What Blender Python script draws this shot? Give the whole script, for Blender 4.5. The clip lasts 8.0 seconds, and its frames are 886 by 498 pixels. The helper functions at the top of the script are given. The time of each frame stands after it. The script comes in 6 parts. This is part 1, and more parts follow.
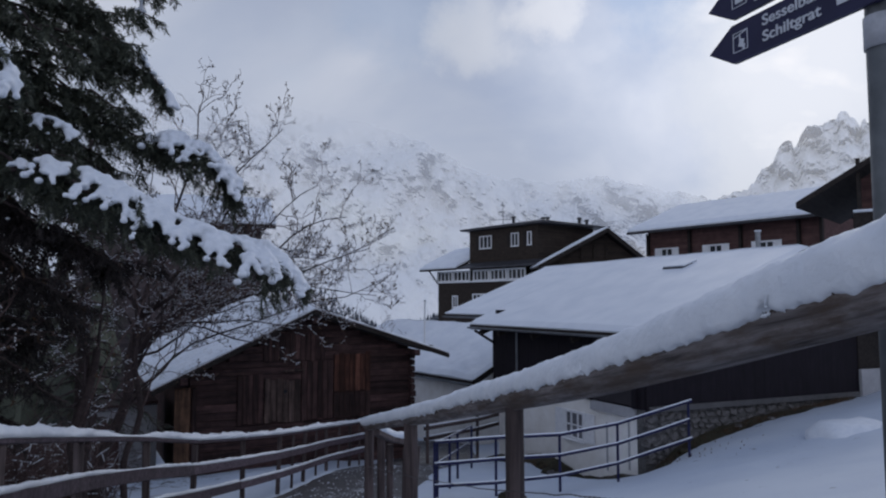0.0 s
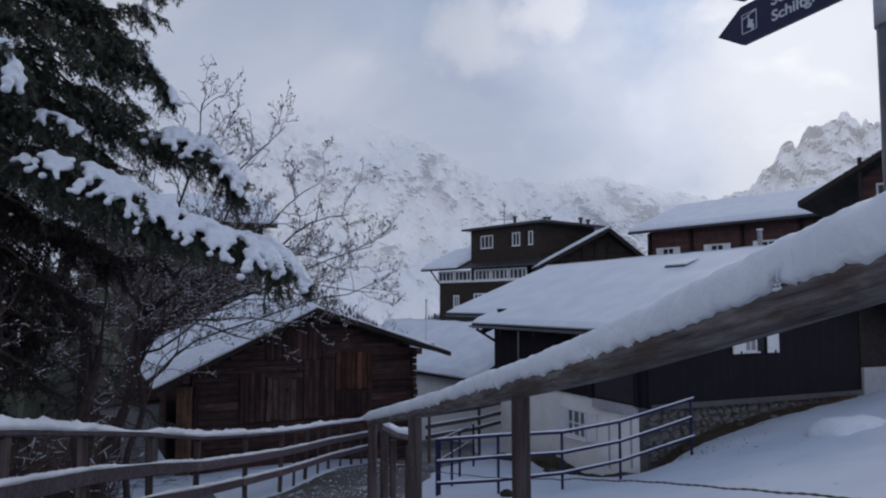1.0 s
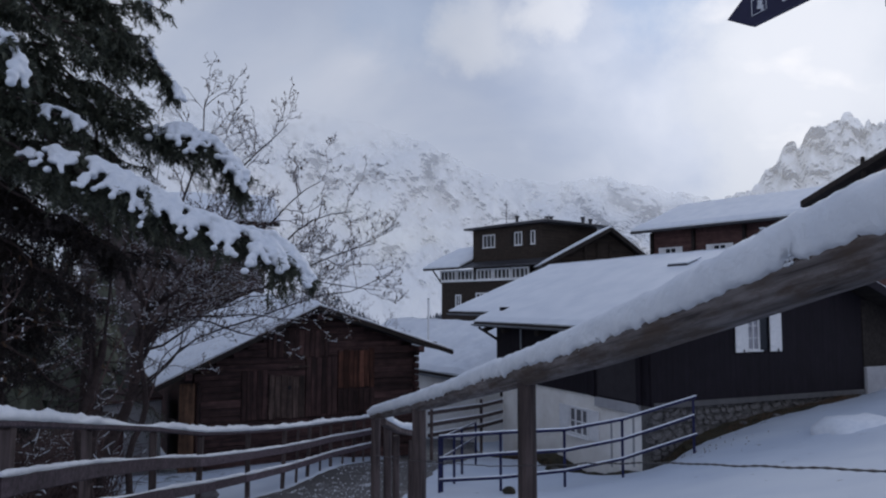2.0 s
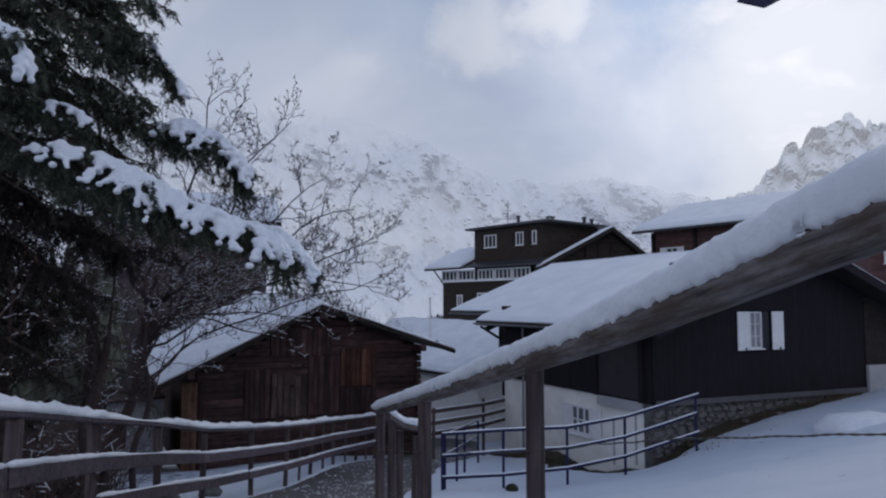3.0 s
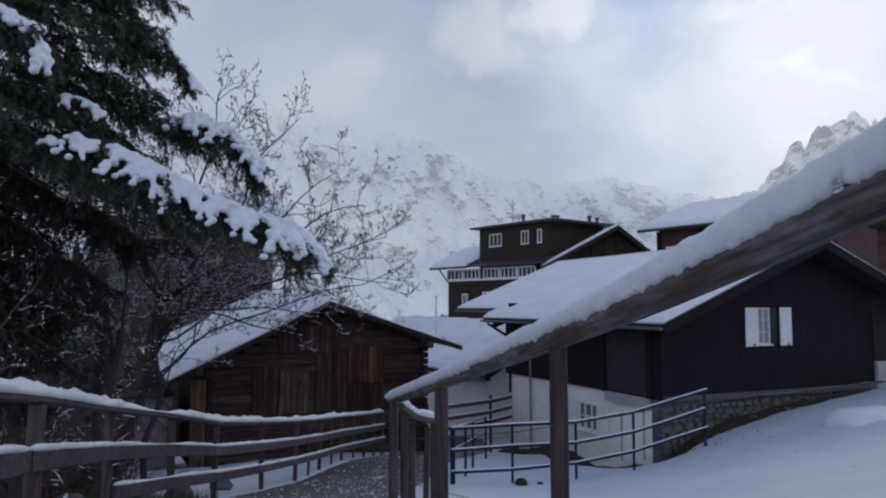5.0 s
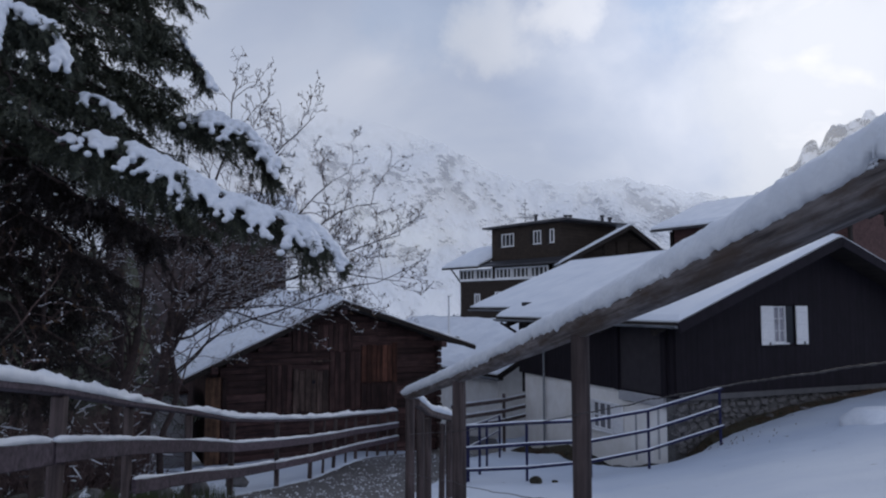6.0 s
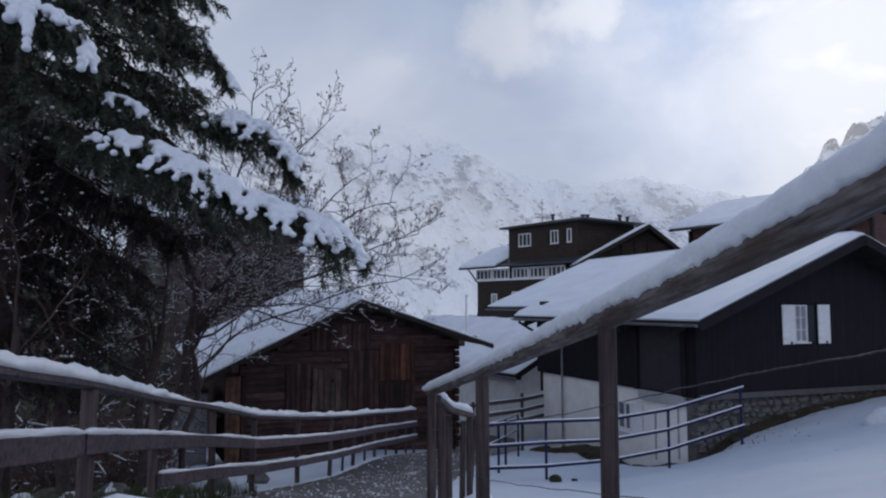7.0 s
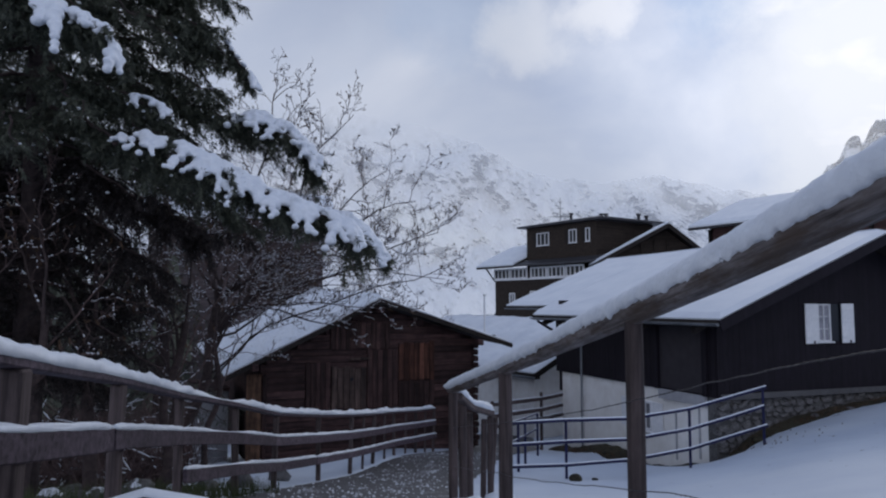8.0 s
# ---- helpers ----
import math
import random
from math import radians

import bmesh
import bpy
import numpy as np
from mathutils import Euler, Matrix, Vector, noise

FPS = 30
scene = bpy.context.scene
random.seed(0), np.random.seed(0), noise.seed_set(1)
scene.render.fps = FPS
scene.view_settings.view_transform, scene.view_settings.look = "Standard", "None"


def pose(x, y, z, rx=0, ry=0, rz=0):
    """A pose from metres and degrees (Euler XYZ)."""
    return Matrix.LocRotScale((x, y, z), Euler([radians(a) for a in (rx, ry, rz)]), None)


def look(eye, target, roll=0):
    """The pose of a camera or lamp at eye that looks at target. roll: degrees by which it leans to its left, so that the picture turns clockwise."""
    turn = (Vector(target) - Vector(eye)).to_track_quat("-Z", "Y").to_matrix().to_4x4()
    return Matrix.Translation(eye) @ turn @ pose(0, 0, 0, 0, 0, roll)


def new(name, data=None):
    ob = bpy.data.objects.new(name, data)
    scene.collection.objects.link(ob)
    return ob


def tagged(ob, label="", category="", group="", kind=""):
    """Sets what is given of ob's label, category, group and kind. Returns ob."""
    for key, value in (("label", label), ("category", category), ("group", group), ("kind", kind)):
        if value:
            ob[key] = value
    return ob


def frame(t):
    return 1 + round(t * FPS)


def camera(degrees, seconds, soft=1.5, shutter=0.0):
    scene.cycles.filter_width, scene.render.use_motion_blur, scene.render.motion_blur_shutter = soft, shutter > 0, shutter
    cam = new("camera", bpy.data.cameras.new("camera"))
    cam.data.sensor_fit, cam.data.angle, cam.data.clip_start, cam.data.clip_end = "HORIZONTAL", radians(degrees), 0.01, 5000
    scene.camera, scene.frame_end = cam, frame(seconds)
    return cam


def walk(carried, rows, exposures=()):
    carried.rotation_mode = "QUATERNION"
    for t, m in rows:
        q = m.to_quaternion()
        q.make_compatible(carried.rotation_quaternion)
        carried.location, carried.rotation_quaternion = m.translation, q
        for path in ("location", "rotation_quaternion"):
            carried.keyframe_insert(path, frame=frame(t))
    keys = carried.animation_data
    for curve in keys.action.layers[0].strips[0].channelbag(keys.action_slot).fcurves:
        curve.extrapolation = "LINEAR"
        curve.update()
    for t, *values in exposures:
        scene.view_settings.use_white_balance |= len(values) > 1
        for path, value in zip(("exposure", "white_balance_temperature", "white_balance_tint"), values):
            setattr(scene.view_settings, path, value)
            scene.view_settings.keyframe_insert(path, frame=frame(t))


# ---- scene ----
cam = camera(63.1, 8.0, soft=2.15)
PATH = [
    (0, (0.414, 0.223, 1.844), (0.412, 2.217, 1.994), -0.1),
    (0.5, (0.403, 0.226, 1.817), (0.4, 2.221, 1.967), -0.1),
    (1, (0.39, 0.225, 1.785), (0.385, 2.219, 1.936), -0.1),
    (1.5, (0.38, 0.234, 1.758), (0.372, 2.228, 1.908), -0.0),
    (3, (0.334, 0.212, 1.66), (0.321, 2.207, 1.813), -0.0),
    (3.5, (0.311, 0.217, 1.63), (0.297, 2.211, 1.783), -0.0),
    (4, (0.29, 0.208, 1.608), (0.274, 2.202, 1.761), -0.0),
    (5.5, (0.213, 0.17, 1.526), (0.176, 2.164, 1.68), -0.1),
    (6, (0.191, 0.174, 1.5), (0.134, 2.167, 1.655), -0.1),
    (6.5, (0.161, 0.156, 1.479), (0.083, 2.149, 1.634), -0.1),
    (7, (0.137, 0.143, 1.459), (0.035, 2.135, 1.615), -0.1),
    (7.5, (0.112, 0.133, 1.447), (-0.013, 2.123, 1.603), -0.1),
    (8, (0.095, 0.121, 1.44), (-0.055, 2.109, 1.595), -0.1),
]
walk(cam, [(t, look(e, g, r)) for t, e, g, r in PATH], exposures=((0.0, -0.10), (3.0, -0.06), (5.5, -0.02), (8.0, 0.05)))


# ---- world, sun, exposure ----
SUN_AZ, SUN_EL = radians(27), radians(25)
world = bpy.data.worlds.new("world")
scene.world = world
world.use_nodes = True


def nd(tree, kind, links=(), **vals):
    n = tree.nodes.new(kind)
    for k, v in vals.items():
        if k.startswith("i_"):
            key = k[2:]
            n.inputs[int(key) if key.isdigit() else key.replace("_", " ")].default_value = v
        else:
            setattr(n, k, v)
    for sock, src in links:
        tree.links.new(src, n.inputs[sock])
    return n


def ramp(tree, fac, stops):
    n = tree.nodes.new("ShaderNodeValToRGB")
    tree.links.new(fac, n.inputs[0])
    e = n.color_ramp.elements
    while len(e) < len(stops):
        e.new(0.5)
    for el, (p, c) in zip(e, stops):
        el.position = p
        el.color = (*c, 1) if len(c) == 3 else c
    return n


def g3(v):
    return (v, v, v)


wt = world.node_tree
wt.nodes.clear()
wco = nd(wt, "ShaderNodeTexCoord").outputs["Generated"]
wmap = nd(wt, "ShaderNodeMapping", [(0, wco)])
wmap.inputs["Scale"].default_value = (1.0, 1.0, 1.7)
wmap.inputs["Location"].default_value = (1.35, 0.4, 0.7)
n1 = nd(wt, "ShaderNodeTexNoise", [("Vector", wmap.outputs[0])], i_Scale=3.1, i_Detail=8.0, i_Roughness=0.50, i_Distortion=0.35)
n2 = nd(wt, "ShaderNodeTexNoise", [("Vector", wmap.outputs[0])], i_Scale=4.6, i_Detail=5.0, i_Roughness=0.5, i_Distortion=0.3)
sky = nd(wt, "ShaderNodeTexSky", sky_type="NISHITA", sun_disc=False, sun_elevation=SUN_EL, sun_rotation=SUN_AZ)
clear = nd(wt, "ShaderNodeBackground", [("Color", sky.outputs[0])], i_Strength=0.11)
tone = ramp(wt, n1.outputs[0], [(0.36, (0.44, 0.508, 0.675)), (0.50, (0.515, 0.575, 0.72)), (0.62, (0.605, 0.655, 0.785)), (0.72, (0.70, 0.74, 0.85))])
# the veil brightens round the hidden sun
sdir = Vector((math.sin(SUN_AZ) * math.cos(SUN_EL), math.cos(SUN_AZ) * math.cos(SUN_EL), math.sin(SUN_EL)))
dot = nd(wt, "ShaderNodeVectorMath", [(0, wco)], operation="DOT_PRODUCT")
dot.inputs[1].default_value = sdir
glow = nd(wt, "ShaderNodeMapRange", [("Value", dot.outputs["Value"])], i_From_Min=0.90, i_From_Max=0.995, i_To_Min=0.90, i_To_Max=1.22, interpolation_type="SMOOTHSTEP")
# the cover is thicker and bluer overhead
wsep = nd(wt, "ShaderNodeSeparateXYZ", [(0, wco)])
over = ramp(wt, wsep.outputs[2], [(0.33, (1.0, 1.0, 1.0)), (0.58, (0.555, 0.61, 0.715)), (1.0, (0.455, 0.51, 0.625))])
thick = nd(wt, "ShaderNodeMix", data_type="RGBA", blend_type="MULTIPLY")
thick.inputs[0].default_value = 1.0
wt.links.new(tone.outputs[0], thick.inputs[6])
wt.links.new(over.outputs[0], thick.inputs[7])


def sky_dir(az, el):
    return Vector((math.sin(radians(az)) * math.cos(radians(el)), math.cos(radians(az)) * math.cos(radians(el)), math.sin(radians(el))))


def ragged(scale, amount):
    """Directions stirred by noise, for torn edges of cloud."""
    n = nd(wt, "ShaderNodeTexNoise", [("Vector", wco)], i_Scale=scale, i_Detail=7.0, i_Roughness=0.6)
    c = nd(wt, "ShaderNodeVectorMath", [(0, n.outputs["Color"])], operation="SUBTRACT")
    c.inputs[1].default_value = (0.5, 0.5, 0.5)
    m = nd(wt, "ShaderNodeVectorMath", [(0, c.outputs[0])], operation="SCALE", i_Scale=amount)
    a = nd(wt, "ShaderNodeVectorMath", [(0, wco), (1, m.outputs[0])], operation="ADD")
    return nd(wt, "ShaderNodeVectorMath", [(0, a.outputs[0])], operation="NORMALIZE").outputs[0]


def heap(col, vec, az, el, outer, inner, strength, paint):
    """A heap of cloud, or a gap in it, round one direction of the sky."""
    d = nd(wt, "ShaderNodeVectorMath", [(0, vec)], operation="DOT_PRODUCT")
    d.inputs[1].default_value = sky_dir(az, el)
    f = nd(wt, "ShaderNodeMapRange", [("Value", d.outputs["Value"])], i_From_Min=math.cos(radians(outer)), i_From_Max=math.cos(radians(inner)), i_To_Max=strength, interpolation_type="SMOOTHSTEP")
    n = nd(wt, "ShaderNodeMix", [(0, f.outputs[0]), (6, col)], data_type="RGBA")
    n.inputs[7].default_value = (*paint, 1)
    return n.outputs[2]


torn, curled = ragged(5.0, 0.30), ragged(11.0, 0.15)
covered = thick.outputs[2]
covered = heap(covered, curled, 17.5, 23.5, 5.0, 1.0, 0.60, (0.36, 0.47, 0.68))
covered = heap(covered, curled, -3.0, 24.0, 7.0, 1.5, 0.45, (0.36, 0.47, 0.68))
covered = heap(covered, torn, 29.0, 15.0, 13.5, 7.5, 0.95, (0.67, 0.705, 0.79))
covered = heap(covered, torn, 27.0, 17.0, 7.0, 1.0, 0.8, (0.74, 0.765, 0.84))
covered = heap(covered, curled, 2.4, 21.0, 4.0, 0.3, 0.55, (0.74, 0.77, 0.85))
covered = heap(covered, curled, 8.2, 22.4, 3.2, 0.3, 0.70, (0.78, 0.80, 0.87))
# the half of the sky behind the walker is the brighter and warmer one
south = nd(wt, "ShaderNodeMapRange", [("Value", wsep.outputs[1])], i_From_Min=0.25, i_From_Max=-0.9, interpolation_type="SMOOTHSTEP")
lifted = ramp(wt, south.outputs[0], [(0.0, (1.0, 1.0, 1.0)), (1.0, (1.75, 1.66, 1.55))])
bright = nd(wt, "ShaderNodeMix", data_type="RGBA", blend_type="MULTIPLY")
bright.inputs[0].default_value = 1.0
wt.links.new(covered, bright.inputs[6])
wt.links.new(lifted.outputs[0], bright.inputs[7])
covered = bright.outputs[2]
cloud = nd(wt, "ShaderNodeBackground", [("Color", covered), ("Strength", glow.outputs[0])])
cover = ramp(wt, n2.outputs[0], [(0.30, g3(0.86)), (0.44, g3(1.0))])
wmix = nd(wt, "ShaderNodeMixShader", [(0, cover.outputs[0]), (1, clear.outputs[0]), (2, cloud.outputs[0])])
nd(wt, "ShaderNodeOutputWorld", [("Surface", wmix.outputs[0])])

sun_data = bpy.data.lights.new("sun", "SUN")
sun_data.energy, sun_data.angle, sun_data.color = 0.5, radians(30), (1.0, 0.96, 0.9)
sun = new("sun", sun_data)
sun.matrix_world = look(sdir * 100, (0, 0, 0))


# ---- materials ----
def mat_base(name, rough=0.8, metal=0.0, spec=0.3):
    m = bpy.data.materials.new(name)
    m.use_nodes = True
    t = m.node_tree
    b = t.nodes["Principled BSDF"]
    b.inputs["Roughness"].default_value = rough
    b.inputs["Metallic"].default_value = metal
    b.inputs["Specular IOR Level"].default_value = spec
    return m, t, b


def coords(t, scale=(1, 1, 1), kind="Object"):
    co = nd(t, "ShaderNodeTexCoord").outputs[kind]
    mp = nd(t, "ShaderNodeMapping", [(0, co)])
    mp.inputs["Scale"].default_value = scale
    return mp.outputs[0]


def bump(t, b, height, strength, dist):
    n = nd(t, "ShaderNodeBump", [("Height", height)], i_Strength=strength, i_Distance=dist)
    t.links.new(n.outputs[0], b.inputs["Normal"])
    return n


def mixc(t, fac, a, b, mode="MIX"):
    n = t.nodes.new("ShaderNodeMix")
    n.data_type, n.blend_type = "RGBA", mode
    for i, s in ((0, fac), (6, a), (7, b)):
        if isinstance(s, (int, float)):
            n.inputs[i].default_value = s
        elif isinstance(s, tuple):
            n.inputs[i].default_value = (*s, 1)
        else:
            t.links.new(s, n.inputs[i])
    return n.outputs[2]


def snow_mat(name, grain=60.0, lump=6.0, dirt=0.0):
    m, t, b = mat_base(name, 0.55, 0, 0.25)
    co = coords(t)
    a = nd(t, "ShaderNodeTexNoise", [("Vector", co)], i_Scale=lump, i_Detail=5.0)
    c = nd(t, "ShaderNodeTexNoise", [("Vector", co)], i_Scale=grain, i_Detail=3.0)
    col = ramp(t, a.outputs[0], [(0.3, (0.68, 0.72, 0.78)), (0.65, (0.77, 0.80, 0.845))]).outputs[0]
    if dirt:
        d = nd(t, "ShaderNodeTexNoise", [("Vector", co)], i_Scale=lump * 5, i_Detail=6.0, i_Roughness=0.7)
        f = ramp(t, d.outputs[0], [(0.54, g3(0)), (0.66, g3(dirt))]).outputs[0]
        col = mixc(t, f, col, (0.25, 0.2, 0.14))
    t.links.new(col, b.inputs["Base Color"])
    h = nd(t, "ShaderNodeMath", [(0, a.outputs[0]), (1, c.outputs[0])], operation="ADD")
    bump(t, b, h.outputs[0], 0.28, 0.02)
    return m


def wood_mat(name, dark, light, axis="X", scale=14.0, rough=0.8, moss=0.0, rand=0.35, relief=0.5, stains=0.4):
    """Weathered wood with the grain along an axis."""
    m, t, b = mat_base(name, rough, 0, 0.25)
    st = {"X": (0.06, 1, 1), "Y": (1, 0.06, 1), "Z": (1, 1, 0.06)}[axis]
    co = nd(t, "ShaderNodeTexCoord").outputs["Object"]
    rnd = nd(t, "ShaderNodeObjectInfo").outputs["Random"]
    sh = nd(t, "ShaderNodeVectorMath", [(0, co), (1, rnd)], operation="ADD")
    mp = nd(t, "ShaderNodeMapping", [(0, sh.outputs[0])])
    mp.inputs["Scale"].default_value = st
    a = nd(t, "ShaderNodeTexNoise", [("Vector", mp.outputs[0])], i_Scale=scale, i_Detail=7.0, i_Roughness=0.65, i_Distortion=0.3)
    big = nd(t, "ShaderNodeTexNoise", [("Vector", sh.outputs[0])], i_Scale=2.2, i_Detail=6.0, i_Roughness=0.65)
    col = ramp(t, a.outputs[0], [(0.32, dark), (0.66, light)]).outputs[0]
    stain = ramp(t, big.outputs[0], [(0.3, g3(1.0 - stains)), (0.7, g3(1.15))]).outputs[0]
    col = mixc(t, 0.8, col, stain, "MULTIPLY")
    vr = nd(t, "ShaderNodeMapRange", [("Value", rnd)], i_To_Min=1 - rand, i_To_Max=1 + rand)
    col = mixc(t, 1.0, col, vr.outputs[0], "MULTIPLY")
    if moss:
        mm = nd(t, "ShaderNodeMapping", [(0, co)])
        mm.inputs["Scale"].default_value = (0.3, 1, 1)
        ms = nd(t, "ShaderNodeTexNoise", [("Vector", mm.outputs[0])], i_Scale=13.0, i_Detail=7.0, i_Roughness=0.72)
        f = ramp(t, ms.outputs[0], [(0.46, g3(0)), (0.60, g3(moss))]).outputs[0]
        col = mixc(t, f, col, (0.085, 0.060, 0.046))
    t.links.new(col, b.inputs["Base Color"])
    bump(t, b, a.outputs[0], relief, 0.012)
    return m


def plain_mat(name, c1, c2, scale=8.0, rough=0.8, metal=0.0, relief=0.3, dist=0.01, detail=6.0, spec=0.3):
    m, t, b = mat_base(name, rough, metal, spec)
    co = coords(t)
    a = nd(t, "ShaderNodeTexNoise", [("Vector", co)], i_Scale=scale, i_Detail=detail, i_Roughness=0.6)
    s = nd(t, "ShaderNodeTexNoise", [("Vector", co)], i_Scale=scale * 0.13, i_Detail=4.0)
    f = nd(t, "ShaderNodeMath", [(0, a.outputs[0]), (1, s.outputs[0])], operation="ADD")
    f = nd(t, "ShaderNodeMath", [(0, f.outputs[0])], operation="MULTIPLY", i_1=0.5)
    t.links.new(ramp(t, f.outputs[0], [(0.36, c1), (0.62, c2)]).outputs[0], b.inputs["Base Color"])
    bump(t, b, a.outputs[0], relief, dist)
    return m


def glass_mat(name):
    m, t, b = mat_base(name, 0.06, 0, 0.35)
    b.inputs["Base Color"].default_value = (0.012, 0.014, 0.018, 1)
    return m


def leaf_mat(name, c1, c2):
    m, t, b = mat_base(name, 0.65, 0, 0.2)
    rnd = nd(t, "ShaderNodeNewGeometry").outputs["Random Per Island"]
    t.links.new(ramp(t, rnd, [(0.0, c1), (1.0, c2)]).outputs[0], b.inputs["Base Color"])
    return m


SNOW = snow_mat("snow", 45.0, 9.0)
ROOF_SNOW = snow_mat("roof_snow", 25.0, 1.2)
BARN_SNOW = snow_mat("littered_roof_snow", 20.0, 2.2, 0.55)


def garden_mat():
    """Snow that thins to dark soil and moss under the trees."""
    m, t, b = mat_base("field_snow", 0.6, 0, 0.25)
    co = coords(t)
    a = nd(t, "ShaderNodeTexNoise", [("Vector", co)], i_Scale=0.7, i_Detail=5.0)
    c = nd(t, "ShaderNodeTexNoise", [("Vector", co)], i_Scale=18.0, i_Detail=3.0)
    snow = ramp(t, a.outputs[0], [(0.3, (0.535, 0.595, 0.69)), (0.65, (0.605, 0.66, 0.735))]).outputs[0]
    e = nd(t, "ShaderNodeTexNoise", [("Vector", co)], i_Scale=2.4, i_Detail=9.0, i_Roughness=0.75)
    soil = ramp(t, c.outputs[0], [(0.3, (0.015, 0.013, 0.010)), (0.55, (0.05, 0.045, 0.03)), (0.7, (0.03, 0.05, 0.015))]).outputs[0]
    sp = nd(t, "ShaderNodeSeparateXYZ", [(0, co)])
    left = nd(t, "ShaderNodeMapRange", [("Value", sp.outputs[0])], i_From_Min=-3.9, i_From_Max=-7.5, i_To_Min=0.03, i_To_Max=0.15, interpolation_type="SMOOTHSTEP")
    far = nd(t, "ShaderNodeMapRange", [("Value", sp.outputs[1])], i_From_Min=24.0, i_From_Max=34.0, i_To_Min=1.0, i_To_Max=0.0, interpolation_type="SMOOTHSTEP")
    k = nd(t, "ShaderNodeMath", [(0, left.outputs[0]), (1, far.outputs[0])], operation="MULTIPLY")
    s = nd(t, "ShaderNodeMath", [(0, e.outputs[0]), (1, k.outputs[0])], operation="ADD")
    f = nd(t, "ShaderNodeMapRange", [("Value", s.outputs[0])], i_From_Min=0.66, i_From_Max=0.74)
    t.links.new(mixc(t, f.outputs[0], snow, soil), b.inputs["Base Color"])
    h = nd(t, "ShaderNodeMath", [(0, a.outputs[0]), (1, c.outputs[0])], operation="ADD")
    bump(t, b, h.outputs[0], 0.35, 0.02)
    return m


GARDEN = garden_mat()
LOG = wood_mat("weathered_log", (0.036, 0.028, 0.028), (0.30, 0.27, 0.268), "X", 42.0, moss=0.8, relief=0.9, rand=0.05)
POST = wood_mat("weathered_post", (0.028, 0.021, 0.021), (0.135, 0.103, 0.101), "Z", 22.0, rand=0.2)
BOARD = wood_mat("grey_board", (0.038, 0.028, 0.036), (0.138, 0.106, 0.130), "X", 18.0, rand=0.25)
BARN = wood_mat("burnt_larch", (0.022, 0.0135, 0.0135), (0.115, 0.062, 0.058), "X", 12.0, rand=0.4, stains=0.75)
BARN_V = wood_mat("burnt_larch_upright", (0.022, 0.0135, 0.013), (0.112, 0.060, 0.055), "Z", 12.0, rand=0.5, stains=0.75)
BARN_RED = wood_mat("red_larch_board", (0.030, 0.013, 0.010), (0.15, 0.062, 0.042), "Z", 14.0, rand=0.45, stains=0.75)
BARN_GREY = wood_mat("bleached_larch_board", (0.022, 0.016, 0.014), (0.165, 0.110, 0.094), "Z", 14.0, rand=0.55, stains=0.75)
TAN = wood_mat("tan_corner_post", (0.04, 0.022, 0.016), (0.25, 0.138, 0.085), "Z", 10.0, rand=0.1, stains=0.75)
DARKWALL = wood_mat("dark_stained_boarding", (0.0095, 0.0070, 0.0108), (0.0160, 0.0122, 0.0185), "Z", 9.0, rand=0.06, relief=0.2)
EAVE = wood_mat("dark_eave_wood", (0.012, 0.009, 0.008), (0.04, 0.032, 0.028), "Y", 9.0, rand=0.1)
HOTEL = wood_mat("brown_shingle", (0.018, 0.013, 0.010), (0.05, 0.036, 0.028), "X", 6.0, rand=0.1)
OLDTIMBER = wood_mat("old_timber", (0.060, 0.049, 0.052), (0.150, 0.122, 0.126), "X", 5.0, rand=0.1)
PALETIMBER = wood_mat("bleached_timber", (0.16, 0.145, 0.145), (0.34, 0.31, 0.31), "Z", 8.0, rand=0.2)
REDWALL = wood_mat("red_brown_boarding", (0.06, 0.032, 0.030), (0.125, 0.066, 0.060), "X", 5.0, rand=0.1)
PLASTER = plain_mat("white_plaster", (0.74, 0.71, 0.665), (0.90, 0.885, 0.86), 2.2, 0.9)
WHITE = plain_mat("white_paint", (0.66, 0.67, 0.69), (0.80, 0.80, 0.81), 12.0, 0.6)
GREYWALL = plain_mat("grey_render", (0.33, 0.33, 0.35), (0.43, 0.43, 0.45), 4.0, 0.9)
LEDGE = plain_mat("grey_mortar_ledge", (0.075, 0.073, 0.076), (0.125, 0.121, 0.125), 5.0, 0.9, relief=0.4)
STONE = plain_mat("rubble_stone", (0.042, 0.040, 0.042), (0.185, 0.177, 0.178), 7.0, 0.9, relief=0.7, dist=0.03)
MORTAR = plain_mat("mortar", (0.05, 0.049, 0.05), (0.15, 0.146, 0.146), 14.0, 0.95)
EARTH = plain_mat("mossy_earth", (0.014, 0.012, 0.009), (0.060, 0.053, 0.032), 9.0, 0.95, relief=0.8, dist=0.03)
BLUESTEEL = plain_mat("blue_painted_steel", (0.008, 0.009, 0.038), (0.015, 0.017, 0.07), 20.0, 0.6, relief=0.1)
ZINC = plain_mat("grey_zinc", (0.16, 0.17, 0.18), (0.30, 0.31, 0.33), 10.0, 0.45, 0.6, relief=0.1)
GUTTER = plain_mat("dark_gutter_metal", (0.03, 0.03, 0.034), (0.07, 0.07, 0.08), 10.0, 0.5, 0.3, relief=0.1)
LITTER = plain_mat("rotten_bark", (0.040, 0.026, 0.023), (0.125, 0.082, 0.066), 60.0, 0.95, relief=0.8)
WIREM = plain_mat("rusty_wire", (0.035, 0.032, 0.034), (0.095, 0.088, 0.090), 40.0, 0.6, 0.3)
